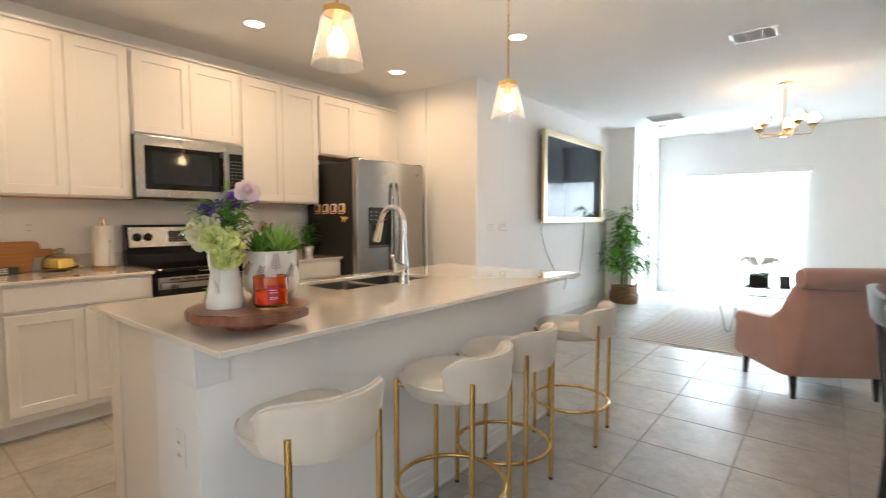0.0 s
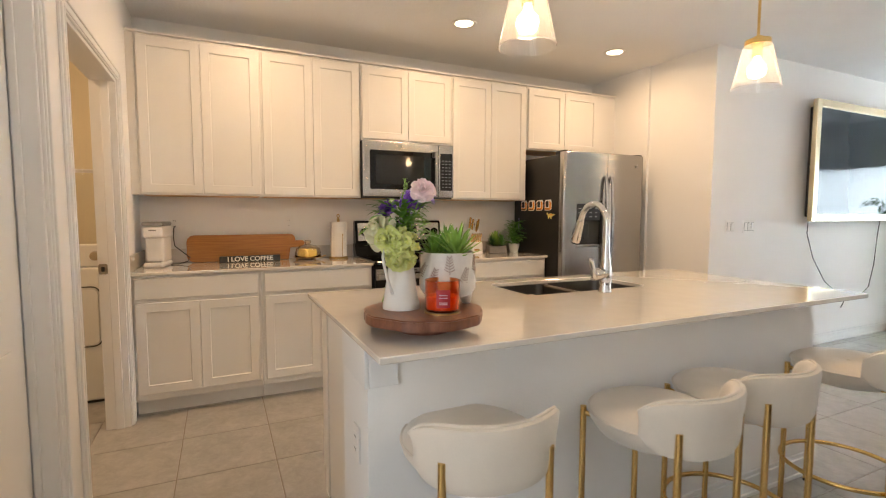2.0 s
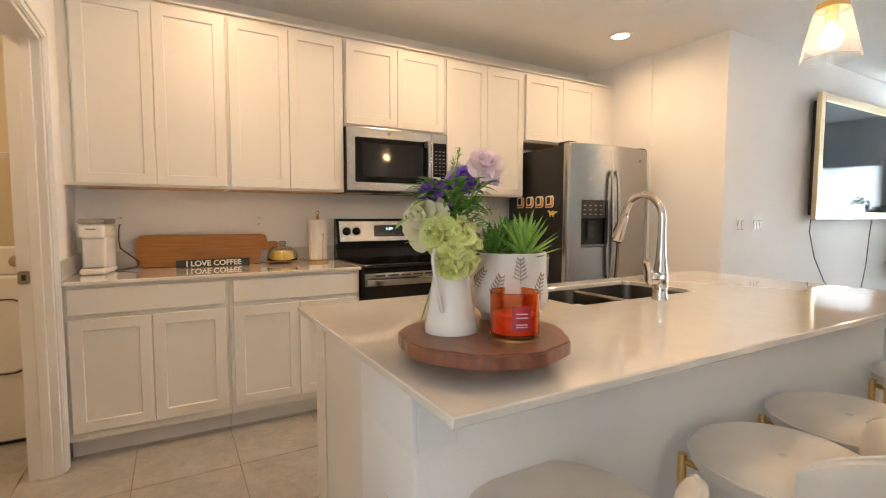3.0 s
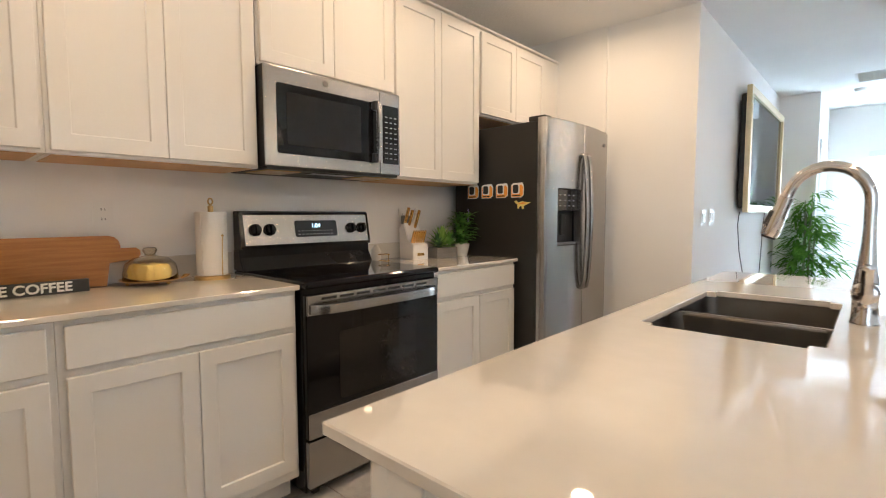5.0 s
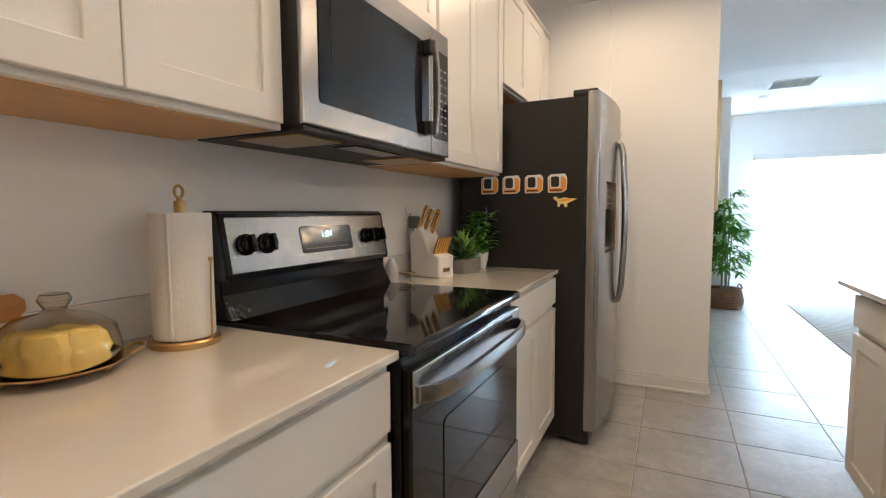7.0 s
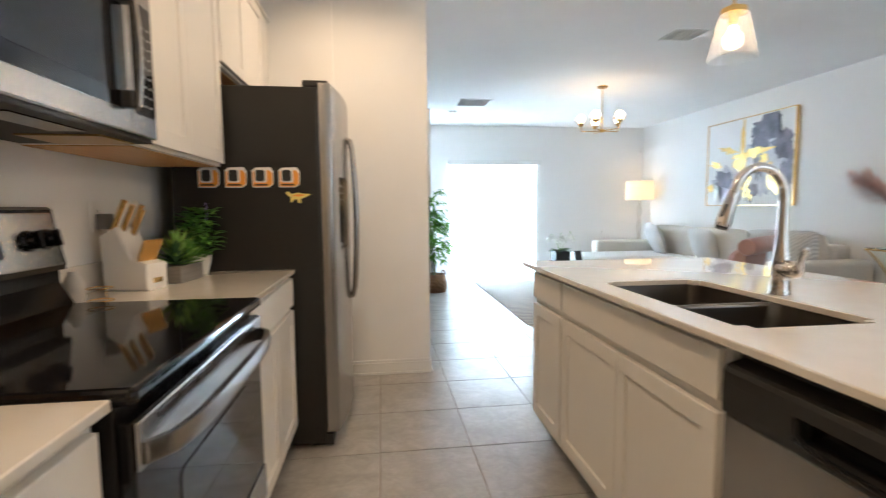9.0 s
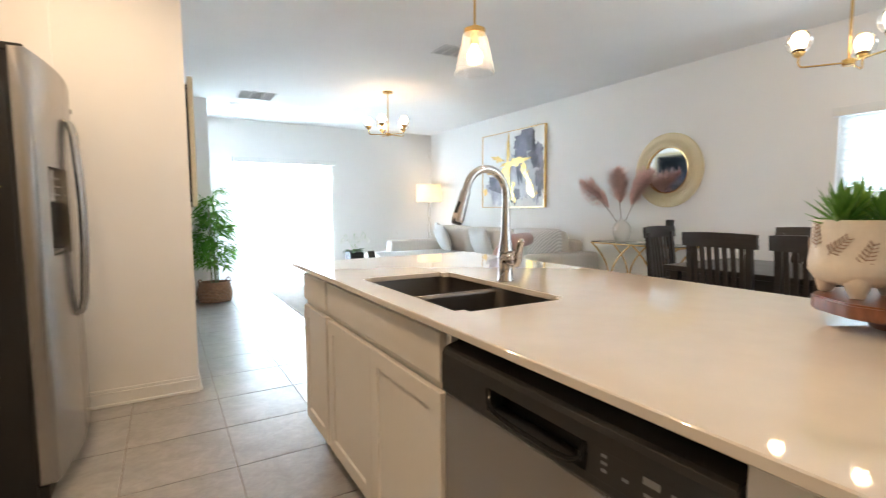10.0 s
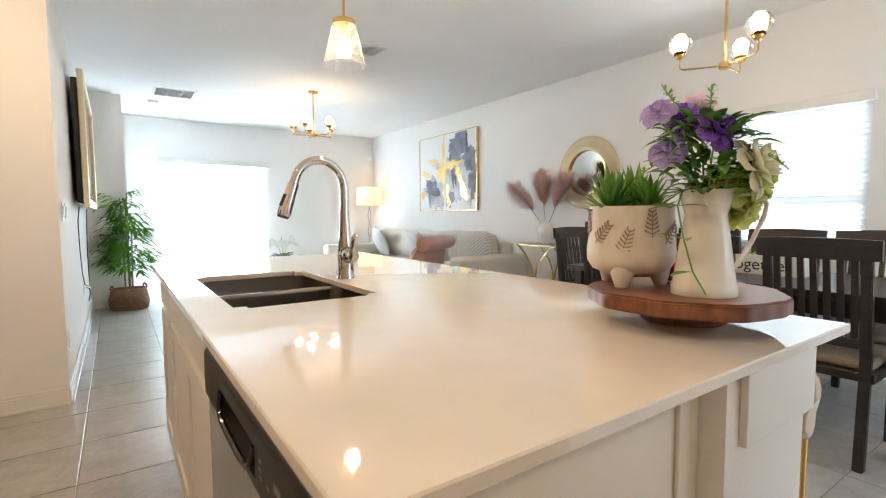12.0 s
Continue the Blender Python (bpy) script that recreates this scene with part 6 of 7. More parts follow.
tagged(part("leaves", f, LEAFT, bp), kind="stuff")

rug = thing("area_rug", "pale grey flatweave rug with fringed ends", "rug")
part("weave", B((2.45, 5.05, 4.78, 7.60, 0.0, 0.009), bevel=0.003), RUG, rug)
f = bmesh.new()
for y, s in ((4.78, -1), (7.60, 1)):
    for k in range(150):
        x = 2.46 + 2.58 * k / 150
        q = [(x, y), (x + 0.008, y), (x + 0.009 + rnd(-0.012, 0.012), y + s * rnd(0.035, 0.06)), (x + rnd(-0.012, 0.012), y + s * rnd(0.035, 0.06))]
        prism(q, "z", 0.0, 0.005, bm=f)
tagged(part("fringe", f, SOFA, rug), kind="stuff")

ac = thing("accent_armchair", "dusty pink velvet armchair with a rolled back and dark legs", "armchair", (3.965, 4.16, 0), 33)
ac.scale = (1, 1, 0.955)
part("seat_base", B((-0.33, 0.33, -0.30, 0.34, 0.19, 0.34), bevel=0.05, seg=4), PINK, ac, "", True)
part("seat_cushion", B((-0.27, 0.27, -0.20, 0.36, 0.335, 0.46), bevel=0.05, seg=4), PINK, ac, "", True)
f = bmesh.new()
rows = []
for i in range(33):
    u = 2 * i / 32 - 1
    s = abs(u)
    if s < 0.45:
        x, y, nx, ny = u / 0.45 * 0.27, -0.33, 0, -1
    elif s < 0.62:
        q = (s - 0.45) / 0.17 * math.pi / 2
        x, y, nx, ny = math.copysign(0.27 + 0.09 * math.sin(q), u), -0.33 + 0.09 * (1 - math.cos(q)), math.copysign(math.sin(q), u), -math.cos(q)
    else:
        x, y, nx, ny = math.copysign(0.36, u), -0.24 + (s - 0.62) / 0.38 * 0.56, math.copysign(1, u), 0
    if s < 0.42:
        top = 0.90
    elif s < 0.72:
        q = (s - 0.42) / 0.30
        top = 0.90 - 0.34 * (3 * q * q - 2 * q ** 3)
    else:
        top = 0.56 - 0.03 * (s - 0.72) / 0.28
    rows.append([f.verts.new((x + nx * d, y + ny * d - (0.05 * (z - 0.19) / 0.7 if s < 0.5 else 0), z)) for d, z in ((-0.05, 0.19), (0.0, 0.18), (0.015, 0.25), (0.005, 0.19 + 0.6 * (top - 0.19)), (0.012, top - 0.03), (0.0, top), (-0.04, top + 0.005), (-0.075, top - 0.03), (-0.08, 0.4))])
for a, b in zip(rows, rows[1:]):
    for k in range(9):
        f.faces.new((a[k], b[k], b[(k + 1) % 9], a[(k + 1) % 9]))
f.faces.new(rows[0])
f.faces.new(rows[-1][::-1])
shell = part("shell", f, PINK, ac, "", True)
part("back_roll", sweep([(x, -0.405, 0.905) for x in (-0.335, -0.33, -0.31, -0.1, 0.1, 0.31, 0.33, 0.335)], [0.05, 0.066, 0.074, 0.076, 0.076, 0.074, 0.066, 0.05], 22), PINK, ac, "rolled back top", True)
for x, y in ((-0.27, -0.27), (0.27, -0.27), (-0.29, 0.29), (0.29, 0.29)):
    part("leg", sweep([(x, y, 0.20), (x, y + math.copysign(0.015, y), 0.0)], [0.026, 0.015], 10), DARKWOOD, ac, "dark tapered leg", True)

tb = thing("coffee_table", "glass coffee table on dark hairpin legs", "table", (3.62, 6.13, 0))
part("top", B((-0.56, 0.56, -0.49, 0.49, 0.438, 0.450), bevel=0.002), GREENGLASS, tb, "clear glass top")
for x, y in ((-0.40, -0.40), (0.40, -0.40), (-0.40, 0.40), (0.40, 0.40)):
    s = math.copysign(1, x)
    part("hairpin_leg", sweep([(x - 0.11, y, 0.436), (x - 0.02, y, 0.02), (x, y, 0.015), (x + 0.02, y, 0.02), (x + 0.11, y, 0.436)], 0.007, 8), STEEL, tb)
    part("leg_pad", lathe([(0, 0.0), (0.012, 0.0), (0.012, 0.010), (0, 0.012)], 12, (x, y, 0)), MATTE, tb)
orc = thing("orchid_plant", "white orchids in a black square planter on the glass table", "plant", (3.43, 6.42, 0.451))
part("planter", B((-0.10, 0.10, -0.10, 0.10, 0.012, 0.15), bevel=0.008), MATTE, orc)
part("saucer", B((-0.13, 0.13, -0.13, 0.13, 0.0, 0.0115), bevel=0.003), MATTE, orc)
f = bmesh.new()
for i in range(18):
    a = i * 2.4
    blade(f, (0.03 * math.cos(a), 0.03 * math.sin(a), 0.145), (math.cos(a), math.sin(a), rnd(0.2, 0.7)), rnd(0.12, 0.19), 0.04, 0.9, 0.3, 5)
part("leaves", f, LEAFD, orc, "", True)
f, g = bmesh.new(), bmesh.new()
for i in range(6):
    a = i * 1.1
    pts = [(0.02 * math.cos(a), 0.02 * math.sin(a), 0.14), (0.06 * math.cos(a), 0.06 * math.sin(a), 0.28), (0.14 * math.cos(a), 0.12 * math.sin(a), 0.33 + 0.02 * i), (0.20 * math.cos(a), 0.16 * math.sin(a), 0.30)]
    sweep(pts, 0.0025, 5, bm=f)
    for j in range(5):
        q = Vector(pts[1]).lerp(Vector(pts[3]), j / 4) + Vector((0, 0, 0.05 * math.sin(math.pi * j / 4)))
        bloom(g, q, (rnd(-1, 1), -1, rnd(-0.2, 0.6)), 0.036, 5, 2, 0.4)
part("stems", f, LIME, orc)
tagged(part("blossoms", g, PETALW, orc, "white blossoms"), kind="stuff")
pf = thing("photo_frame", "small dark photo frame lying behind the orchid", "photo frame", (3.69, 6.40, 0.451), 20)
f = B((-0.06, 0.06, -0.006, 0.006, 0.0, 0.15), bevel=0.003)
f.transform(Matrix.Rotation(radians(-14), 4, "X"))
part("frame", f, MATTE, pf)

sf = thing("sectional_sofa", "oatmeal woven sectional sofa with a chaise", "sofa", (0, 0, 0))
part("base", B((4.80, 5.78, 4.24, 7.58, 0.09, 0.30), bevel=0.03, seg=3), SOFA, sf)
part("chaise_base", B((4.02, 4.80, 6.72, 7.58, 0.09, 0.30), bevel=0.03, seg=3), SOFA, sf)
part("arm", B((4.78, 5.80, 4.20, 4.47, 0.09, 0.645), bevel=0.05, seg=4), SOFA, sf, "", True)
part("arm", B((4.50, 5.80, 7.58, 7.80, 0.09, 0.645), bevel=0.05, seg=4), SOFA, sf, "", True)
part("back", B((5.60, 5.80, 4.47, 7.58, 0.30, 0.78), bevel=0.05, seg=4), SOFA, sf, "", True)
for y0, y1 in ((4.48, 5.58), (5.60, 6.70)):
    part("seat_cushion", B((4.80, 5.62, y0, y1, 0.30, 0.47), bevel=0.05, seg=4), SOFA, sf, "", True)
part("chaise_cushion", B((4.00, 5.62, 6.72, 7.57, 0.30, 0.47), bevel=0.05, seg=4), THROW, sf, "", True)
for y in (5.0, 6.05, 7.08):
    f = pillow(1.02, 0.50, 0.26, None, pose(5.55, y, 0.66, 80, 0, 90), 5, 14, 0.15)
    part("back_cushion", f, SOFA, sf, "", True)
for x, y in ((4.9, 4.28), (5.7, 4.28), (4.1, 7.45), (5.7, 7.7), (4.1, 6.80)):
    part("foot", B((x, x + 0.05, y, y + 0.05, 0, 0.09)), DARKWOOD, sf)
for x, y, z, s, rx, rz, m, lab in ((5.38, 7.42, 0.72, 0.48, 72, 62, CUSH2, "grey and white patterned throw pillow on the sofa"), (5.26, 7.12, 0.69, 0.48, 70, 78, CUSH1, "striped grey throw pillow on the sofa"),
                                  (5.33, 6.10, 0.68, 0.46, 70, 92, CUSH1, "striped grey throw pillow on the sofa"), (5.36, 4.98, 0.70, 0.48, 74, 108, CUSH1, "striped grey throw pillow on the sofa"),
                                  (5.34, 4.70, 0.72, 0.44, 76, 128, CUSH2, "grey and white patterned throw pillow on the sofa")):
    t = thing("throw_pillow", lab, "pillow", (x, y, z), 0, "pillows on the sofa")
    ob = part("cushion", pillow(s, s, 0.17, None, Matrix(), 2.4, 14, 0.12), m, t, "", True)
    ob.matrix_basis = pose(0, 0, 0, rx, 0, rz)

fl = thing("floor_lamp", "lit floor lamp with a cream drum shade", "lamp", (5.54, 8.12, 0))
part("base", lathe([(0, 0), (0.13, 0), (0.13, 0.015), (0.03, 0.03), (0, 0.03)], 28), CHROME, fl, "", True)
for s in (0, math.pi):
    part("stem", sweep([(0.028 * math.cos(7 * k / 24 * 2 + s), 0.028 * math.sin(7 * k / 24 * 2 + s), 0.03 + 1.27 * k / 24) for k in range(25)], 0.006, 7), CHROME, fl, "twisted pale metal stem", True)
part("shade", lathe([(0.24, 1.315), (0.228, 1.645)], 40), SHADE, fl, "glowing cream drum shade", True)
part("bulb", lathe([(0, 1.44), (0.02, 1.45), (0.032, 1.50), (0.03, 1.53), (0, 1.55)], 16), BULBS, fl, "", True)
part("spider", sweep([(-0.2285, 0, 1.63), (0, 0, 1.63), (0.2285, 0, 1.63)], 0.003, 6), CHROME, fl)
part("finial", lathe([(0, 1.63), (0.008, 1.63), (0.01, 1.66), (0, 1.675)], 12), CHROME, fl)

pa = thing("abstract_painting", "large abstract painting in slate, white and gold", "painting", (5.83, 5.958, 1.779), 180)
HW, HH = 0.755, 0.582
part("frame", B((0.0, 0.045, -HW, -HW + 0.009, -HH, HH), (0, 0.045, HW - 0.009, HW, -HH, HH), (0, 0.0445, -HW + 0.009, HW - 0.009, -HH, -HH + 0.009), (0, 0.0445, -HW + 0.009, HW - 0.009, HH - 0.009, HH), bevel=0.002), GOLD, pa, "slim gold frame")
cv = part("canvas", B((0.005, 0.032, -HW + 0.0095, HW - 0.0095, -HH + 0.0095, HH - 0.0095)), CANVAS, pa)


def stroke(u, v, w, h, tilt_deg, m, layer, rough=0.3, seed=0):
    """A ragged patch of paint centred at (u, v), both 0 to 1 from the top corner."""
    f = bmesh.new()
    n = 132
    ct_, st_ = math.cos(radians(tilt_deg)), math.sin(radians(tilt_deg))
    ring = []
    for k in range(n):
        a = 2 * math.pi * k / n
        r = 1 + rough * (noise.noise((2.1 * math.cos(a) + seed * 7.3, 2.1 * math.sin(a), seed)) * 1.6 + 0.7 * noise.noise((7 * math.cos(a), 7 * math.sin(a) + seed, 3)) + 0.5 * noise.noise((19 * math.cos(a), 19 * math.sin(a), seed)))
        du, dv = w / 2 * r * math.cos(a), h / 2 * r * math.sin(a)
        y = (u - 0.5) * 1.5 + du * ct_ - dv * st_
        z = (0.5 - v) * 1.12 - (du * st_ + dv * ct_)
        ring.append(f.verts.new((0.0322 + 0.0004 * layer, min(max(y, -HW + 0.02), HW - 0.02), min(max(z, -HH + 0.02), HH - 0.02))))
    f.faces.new(ring)
    bmesh.ops.triangulate(f, faces=f.faces)
    return part("paint_stroke", f, m, cv)


for k, (u, v, w, h, a, m) in enumerate(((0.32, 0.78, 0.62, 0.45, 10, LILAC), (0.62, 0.62, 0.5, 0.7, 20, LILAC), (0.86, 0.55, 0.34, 0.85, -8, LILAC), (0.70, 0.16, 0.42, 0.42, 12, SLATE), (0.90, 0.36, 0.28, 0.30, 30, SLATE), (0.94, 0.66, 0.16, 0.46, 8, SLATE),
                                        (0.25, 0.70, 0.40, 0.22, 24, SLATE), (0.62, 0.44, 0.14, 0.55, -6, SLATE), (0.55, 0.86, 0.2, 0.22, 30, SLATE), (0.45, 0.24, 0.07, 0.50, 4, LEAFGOLD), (0.56, 0.40, 0.52, 0.12, -4, LEAFGOLD), (0.28, 0.34, 0.26, 0.07, 16, LEAFGOLD),
                                        (0.12, 0.50, 0.2, 0.07, 20, LEAFGOLD), (0.44, 0.50, 0.16, 0.22, 40, LEAFGOLD), (0.05, 0.80, 0.10, 0.10, 0, LEAFGOLD))):
    stroke(u, v, w, h, a, m, k, 0.60 if m is LEAFGOLD else 0.48, k + 1)
for k in range(46):
    q = k / 46
    if k % 2:
        stroke(0.70 + 0.16 * q + rnd(-0.05, 0.05), 0.46 + 0.42 * q, rnd(0.03, 0.09), rnd(0.04, 0.10), rnd(-40, 40), LEAFGOLD, 16 + k % 5, 0.6, 40 + k)
    else:
        stroke(0.46 + 0.06 * q + rnd(-0.06, 0.06), 0.50 + 0.44 * q, rnd(0.02, 0.08), rnd(0.03, 0.09), rnd(-40, 40), LEAFGOLD, 16 + k % 5, 0.6, 40 + k)

mr = thing("round_mirror", "round wall mirror in a wide cream and gold frame", "mirror", (5.83, 3.335, 1.578), 180)
turn = Matrix.Rotation(radians(90), 4, "Y")
f = lathe([(0.245, 0.0), (0.245, 0.030), (0.254, 0.034), (0.282, 0.026), (0.286, 0.024), (0.332, 0.024), (0.337, 0.026), (0.38, 0.022), (0.392, 0.015), (0.392, 0.0)], 72)
f.transform(turn)
rim2 = part("frame", f, CREAMGOLD, mr, "cream and gold carved frame", True)
f = lathe([(0, 0.012), (0.246, 0.012), (0.246, 0.009), (0, 0.009)], 64)
f.transform(turn)
part("glass", f, MIRROR, mr, "silvered mirror glass")
f = lathe([(0.235, 0.0125), (0.236, 0.033), (0.244, 0.035), (0.2455, 0.0125)], 64)
f.transform(turn)
part("inner_bead", f, GOLD, mr, "", True)
mesh_rib = None
for k in range(96):
    if mesh_rib is None:
        f = B((0.022, 0.0285, -0.0035, 0.0035, 0.285, 0.333), bevel=0.0015, seg=1)
        ob = part("rib", f, CREAMGOLD, rim2)
        mesh_rib = ob.data
    else:
        ob = new("rib", mesh_rib)
        ob.parent = rim2
    ob.matrix_basis = Matrix.Rotation(2 * math.pi * k / 96, 4, "X")

co = thing("console_table", "narrow glass console table on arched gold legs", "table", (5.64, 3.50, 0))
part("top", B((-0.165, 0.165, -0.55, 0.55, 0.792, 0.802), bevel=0.002), GREENGLASS, co, "glass top")
part("top_rail", B((-0.17, -0.155, -0.555, 0.555, 0.776, 0.7915), (0.155, 0.17, -0.555, 0.555, 0.776, 0.7915), (-0.155, 0.155, -0.555, -0.54, 0.776, 0.7915), (-0.155, 0.155, 0.54, 0.555, 0.776, 0.7915), bevel=0.002), BRASS, co)
for x in (-0.16, 0.16):
    for yc in (-0.275, 0.275):
        for side_ in (1, -1):
            pts = [(x, yc + side_ * (0.012 + 0.255 * (2 * q - 1) ** 2), 0.776 * (1 - q) + 0.008) for q in (k / 12 for k in range(13))]
            part("arched_leg", sweep(pts, 0.010, 8), BRASS, co, "", True)
vs = thing("ceramic_vase", "round white ceramic vase on the console table", "vase", (5.66, 3.775, 0.8025))
part("body", lathe([(0, 0), (0.05, 0), (0.075, 0.03), (0.098, 0.10), (0.096, 0.16), (0.07, 0.21), (0.035, 0.238), (0.03, 0.25), (0.026, 0.25), (0.028, 0.235), (0, 0.20)], 36), CERAMIC, vs, "", True)
pm = thing("pampas_grass", "dusty rose pampas plumes in the white vase", "dried grass", (5.66, 3.775, 0.8025))
for a, L, sx, sy in ((1.0, 0.48, -0.06, 0.62), (0.9, 0.40, -0.12, 0.50), (0.15, 0.60, -0.08, 0.03), (0.05, 0.52, 0.0, 0.10), (-0.6, 0.54, -0.06, -0.46), (-0.5, 0.47, 0.02, -0.36)):
    s0, e = Vector((0, 0.0, 0.15)), Vector((sx, sy, 0.24 + L))
    mid = s0.lerp(e, 0.5) + Vector((0, -0.03 * sy, 0.05))
    pts = [s0, s0.lerp(mid, 0.5), mid, mid.lerp(e, 0.5) + Vector((0, 0, 0.012)), e]
    st = part("stem", sweep(pts, 0.002, 5), WICKER, pm)
    f = bmesh.new()
    for i in range(620):
        q = i / 620
        p = mid.lerp(e, q * 1.2 - 0.32) + Vector((0, 0, 0.02 * math.sin(math.pi * q)))
        ax = (e - mid).normalized()
        o = Vector((rnd(-1, 1), rnd(-1, 1), rnd(-1, 1)))
        o = (o - ax * o.dot(ax)).normalized()
        blade(f, p, ax * 1.2 + o * 0.95, rnd(0.10, 0.19) * (0.5 + 0.9 * math.sin(math.pi * min(q + 0.12, 1))), 0.0065, 0.5, 0, 3)
    tagged(part("plume", f, PAMPAS, st), kind="stuff")
t = thing("pillar_speaker", "small black cylinder on the console table", "speaker", (5.70, 3.21, 0.8025))
part("body", lathe([(0, 0), (0.037, 0), (0.04, 0.006), (0.04, 0.25), (0.036, 0.256), (0, 0.256)], 24), MATTE, t, "", True)
t = thing("trinket_dish", "small white dish on the console table", "dish", (5.60, 3.40, 0.8025))
part("dish", B((-0.05, 0.05, -0.08, 0.08, 0, 0.022), bevel=0.008), CERAMIC, t)
t = thing("motion_sensor", "small white sensor high in the wall corner", "sensor", (5.78, 8.50, 2.23), 225)
part("body", B((0.0, 0.04, -0.03, 0.03, -0.05, 0.05), bevel=0.01), WHITEP, t)
outlet(5.05, 8.55, 0.72, (0, -1, 0), name="wall_outlet")


# ---- dining ----
dt = thing("dining_table", "long dark espresso wood dining table", "table", (4.82, 1.40, 0))
part("tabletop", B((-0.45, 0.45, -0.95, 0.95, 0.725, 0.762), bevel=0.006), DARKWOOD, dt)
part("apron", B((-0.31, 0.30, -0.915, -0.89, 0.63, 0.7245), (-0.31, 0.30, 0.89, 0.915, 0.63, 0.7245), (-0.36, -0.335, -0.86, 0.86, 0.63, 0.7245), (0.325, 0.35, -0.86, 0.86, 0.63, 0.7245), bevel=0.002), DARKWOOD, dt)
for x in (-0.385, 0.305):
    for y in (-0.94, 0.87):
        part("leg", B((x, x + 0.07, y, y + 0.07, 0, 0.7245), bevel=0.006), DARKWOOD, dt)


def dining_chair():
    t = thing("dining_chair", "dark espresso wood slat-back dining chair with a fabric seat", "chair", (4.48, 0.775, 0), -90, "chairs round the dining table")
    t.scale = (1, 1, 0.975)
    part("seat_frame", B((-0.22, 0.22, -0.21, 0.265, 0.40, 0.445), bevel=0.006), DARKWOOD, t)
    part("seat_pad", B((-0.205, 0.205, -0.185, 0.26, 0.4455, 0.49), bevel=0.02, seg=3), BURLAP, t, "brown fabric seat pad", True)
    for x in (-0.188, 0.188):
        part("leg", B((x - 0.02, x + 0.02, 0.215, 0.255, 0, 0.3995), bevel=0.004), DARKWOOD, t)
        prof = [(-0.255, 0.0), (-0.215, 0.0), (-0.195, 0.42), (-0.20, 0.55), (-0.255, 1.0), (-0.285, 1.0), (-0.235, 0.52), (-0.232, 0.42)]
        part("back_post", prism(prof, "x", x - 0.02, x + 0.02, 0.004), DARKWOOD, t)
    f = bmesh.new()
    rows = []
    for k in range(13):
        u = 2 * k / 12 - 1
        y = -0.268 - 0.028 * (1 - u * u)
        rows.append([f.verts.new((0.235 * u, y + dy - 0.11 * (z - 1.0), z)) for dy, z in ((-0.012, 0.955), (0.012, 0.955), (0.012, 1.045 + 0.008 * (1 - u * u)), (-0.012, 1.045 + 0.008 * (1 - u * u)))])
    for a, b in zip(rows, rows[1:]):
        for k in range(4):
            f.faces.new((a[k], a[(k + 1) % 4], b[(k + 1) % 4], b[k]))
    f.faces.new(rows[0][::-1])
    f.faces.new(rows[-1])
    part("top_rail", f, DARKWOOD, t)
    part("lower_rail", B((-0.168, 0.168, -0.240, -0.215, 0.555, 0.60), bevel=0.004), DARKWOOD, t)
    for k in range(7):
        x = -0.147 + 0.049 * k
        b = 0.022 * (1 - (x / 0.2) ** 2)
        part("back_slat", prism([(-0.233, 0.59), (-0.220, 0.59), (-0.235 - b * 0.5, 0.78), (-0.258 - b, 0.965), (-0.271 - b, 0.965), (-0.248 - b * 0.5, 0.78)], "x", x - 0.013, x + 0.013), DARKWOOD, t)
    part("stretcher", B((-0.168, 0.168, 0.225, 0.245, 0.33, 0.365), bevel=0.003), DARKWOOD, t)
    return t


ch = dining_chair()
for x, y, rz in ((4.47, 1.32, -90), (4.46, 1.85, -90), (5.20, 0.82, 90), (5.20, 1.34, 90), (5.20, 1.87, 90), (4.88, 2.46, 186)):
    copy_thing(ch, pose(x, y, 0, 0, 0, rz))
cb = thing("centrepiece_box", "white wooden box lettered together on the dining table", "decor box", (4.88, 1.24, 0.7625), 180)
part("box", B((-0.06, 0.06, -0.22, 0.22, 0, 0.115), bevel=0.003), SPECKLE, cb)
letters("together", 0.10, 0.0006, Matrix.Translation((0.0612, 0, 0.06)) @ pose(0, 0, 0, 90, 0, 90), "lettering", MATTE, cb)
f = bmesh.new()
for i in range(70):
    a = rnd(0, 6.28)
    blade(f, (rnd(-0.04, 0.04), rnd(-0.2, 0.2), 0.114), (math.cos(a), math.sin(a), rnd(0.2, 1)), rnd(0.03, 0.06), 0.014, 0.5, 0.2, 3)
tagged(part("greenery", f, LIME, cb), kind="stuff")

# ---- laundry ----
wm = thing("clothes_dryer", "white clothes dryer in the laundry room", "dryer", (0, 0, 0))
part("body", B((-0.01, 0.13, -1.45, -0.76, 0.02, 0.915), bevel=0.012, seg=3), APPLIANCE, wm)
part("plinth", B((-0.01, 0.11, -1.43, -0.78, 0.0, 0.02)), MATTE, wm)
dd2 = part("door", prism(round_rect(-1.35, -0.83, 0.40, 0.78, 0.04), "x", 0.131, 0.146, 0.004), APPLIANCE, wm)
part("door_seam", sweep([(0.1315, y, z) for y, z in round_rect(-1.36, -0.82, 0.39, 0.79, 0.05)], 0.004, 5, closed=True), MATTE, wm)
cp = part("control_panel", B((-0.01, 0.06, -1.45, -0.76, 0.916, 1.07), bevel=0.015, seg=3), APPLIANCE, wm)
for y in (-0.85, -1.05, -1.25):
    f = lathe([(0, 0.03), (0.028, 0.028), (0.034, 0.0)], 20)
    f.transform(Matrix.Translation((0.06, y, 0.99)) @ Matrix.Rotation(radians(90), 4, "Y"))
    part("dial", f, CHROME, cp, "", True)
ws = thing("wire_shelf", "white wire shelf on the laundry wall", "shelf")
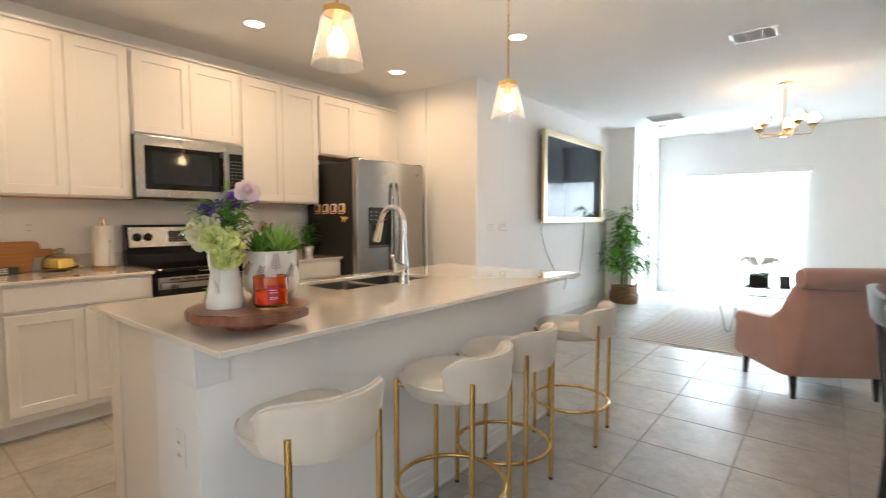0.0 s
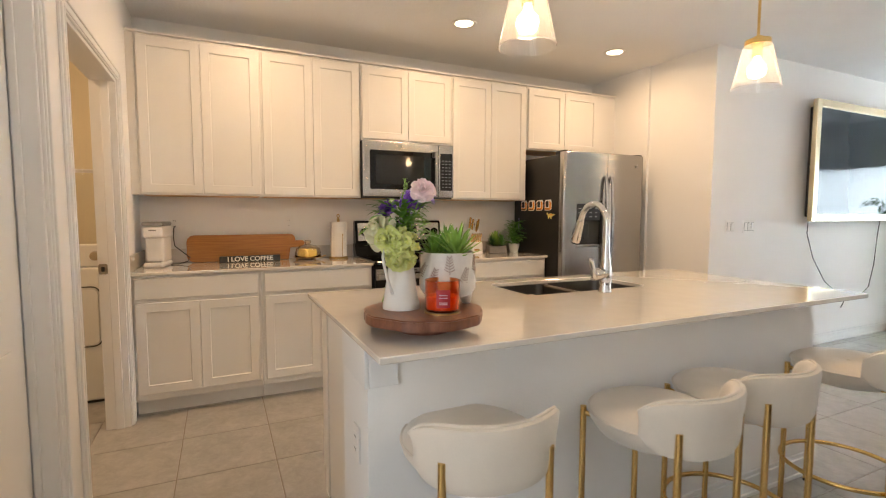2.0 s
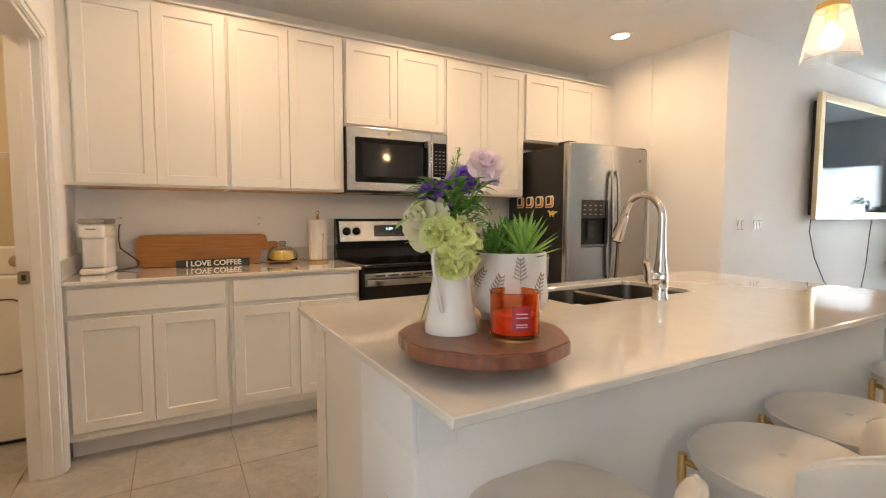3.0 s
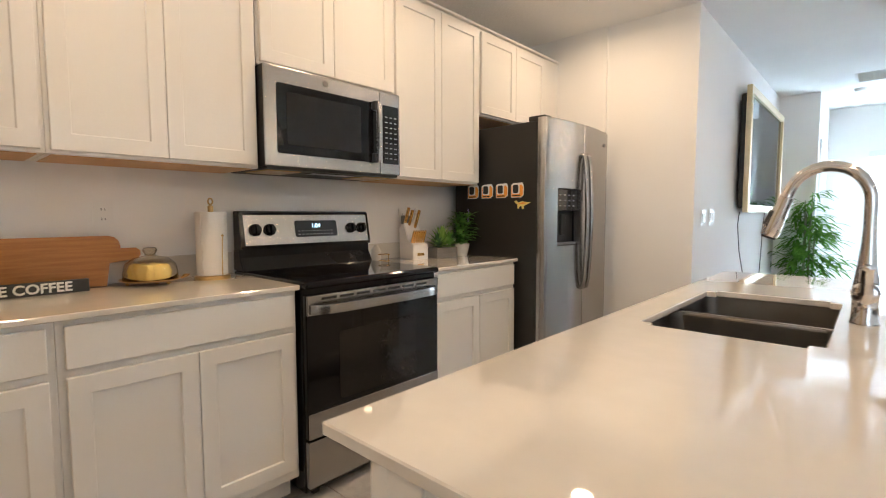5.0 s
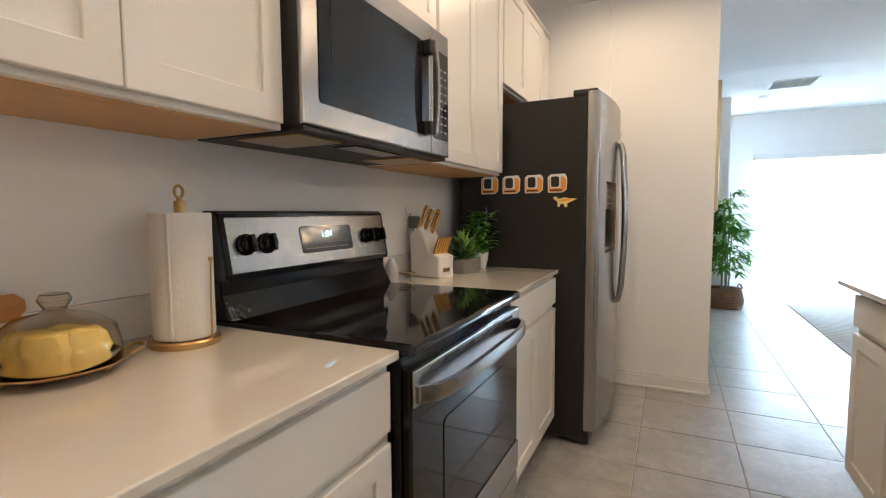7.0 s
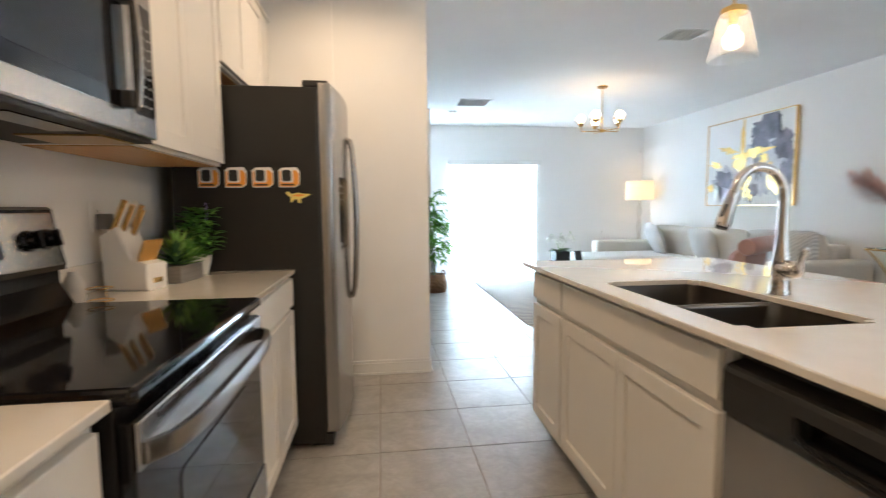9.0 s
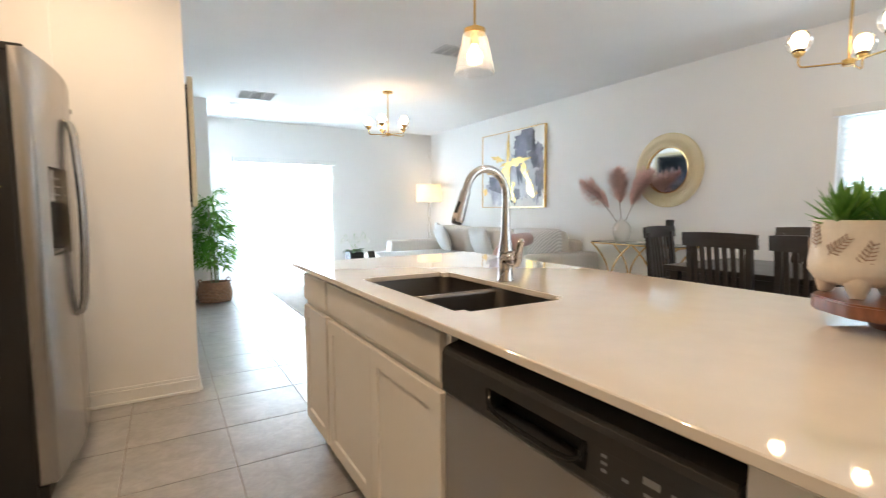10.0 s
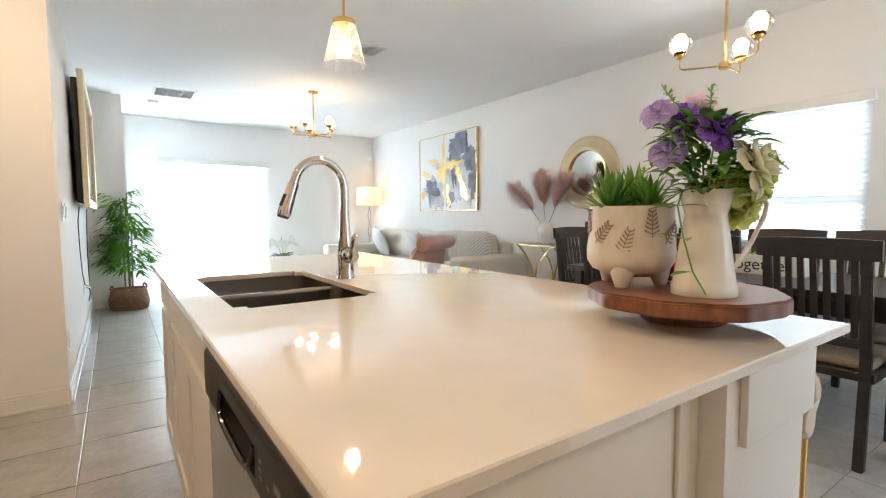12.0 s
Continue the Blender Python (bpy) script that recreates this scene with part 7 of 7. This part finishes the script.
for k in range(15):
    part("wire", sweep([(-0.01 + 0.02 * k, -2.26, 1.55), (-0.01 + 0.02 * k, -0.74, 1.55)], 0.0018 if k else 0.003, 5), TRIM, ws)
for k in range(20):
    part("cross_wire", sweep([(-0.012, -2.2 + 0.075 * k, 1.553), (0.275, -2.2 + 0.075 * k, 1.553), (0.278, -2.2 + 0.075 * k, 1.515)], 0.0018, 5), TRIM, ws)
for y in (-1.05, -1.7):
    part("brace", sweep([(0.26, y, 1.545), (-0.012, y, 1.27)], 0.005, 7), TRIM, ws)

# ---- floor tiles ----
P, OX, OY = 0.458, 0.042, -0.308
half = (P - 0.005) / 2
f = bmesh.new()
lo = [f.verts.new((sx * half, sy * half, -0.006)) for sx, sy in ((-1, -1), (1, -1), (1, 1), (-1, 1))]
md = [f.verts.new((sx * half, sy * half, -0.0012)) for sx, sy in ((-1, -1), (1, -1), (1, 1), (-1, 1))]
hi = [f.verts.new((sx * (half - 0.0016), sy * (half - 0.0016), 0.0)) for sx, sy in ((-1, -1), (1, -1), (1, 1), (-1, 1))]
for a, b in ((lo, md), (md, hi)):
    for k in range(4):
        f.faces.new((a[k], a[(k + 1) % 4], b[(k + 1) % 4], b[k]))
f.faces.new(hi)
seed_tile = part("tile", f, TILE, floor)
tile_mesh = seed_tile.data
far_tiles = bmesh.new()
first_tile = True
for j in range(-5, 20):
    for i in range(-1, 13):
        x0, x1 = max(OX + P * i, W), min(OX + P * (i + 1), 5.83)
        y0, y1 = max(OY + P * j, -2.25), min(OY + P * (j + 1), 8.55)
        if x1 - x0 < 0.02 or y1 - y0 < 0.02 or (y0 > 3.68 and x1 < 1.32) or (y0 > 7.3 and x1 < 1.72):
            continue
        cx, cy, sx, sy = (x0 + x1) / 2, (y0 + y1) / 2, (x1 - x0) / P, (y1 - y0) / P
        if cy < -1.2 and cx > 2.0:
            B((x0 + 0.0025, x1 - 0.0025, y0 + 0.0025, y1 - 0.0025, -0.006, 0.0), bm=far_tiles)
            continue
        ob = seed_tile if first_tile else new("tile", tile_mesh)
        first_tile = False
        ob.parent = floor
        ob.matrix_basis = Matrix.LocRotScale((cx, cy, 0), None, (sx, sy, 1))
tagged(part("far_tiles", far_tiles, TILE, floor), kind="stuff")
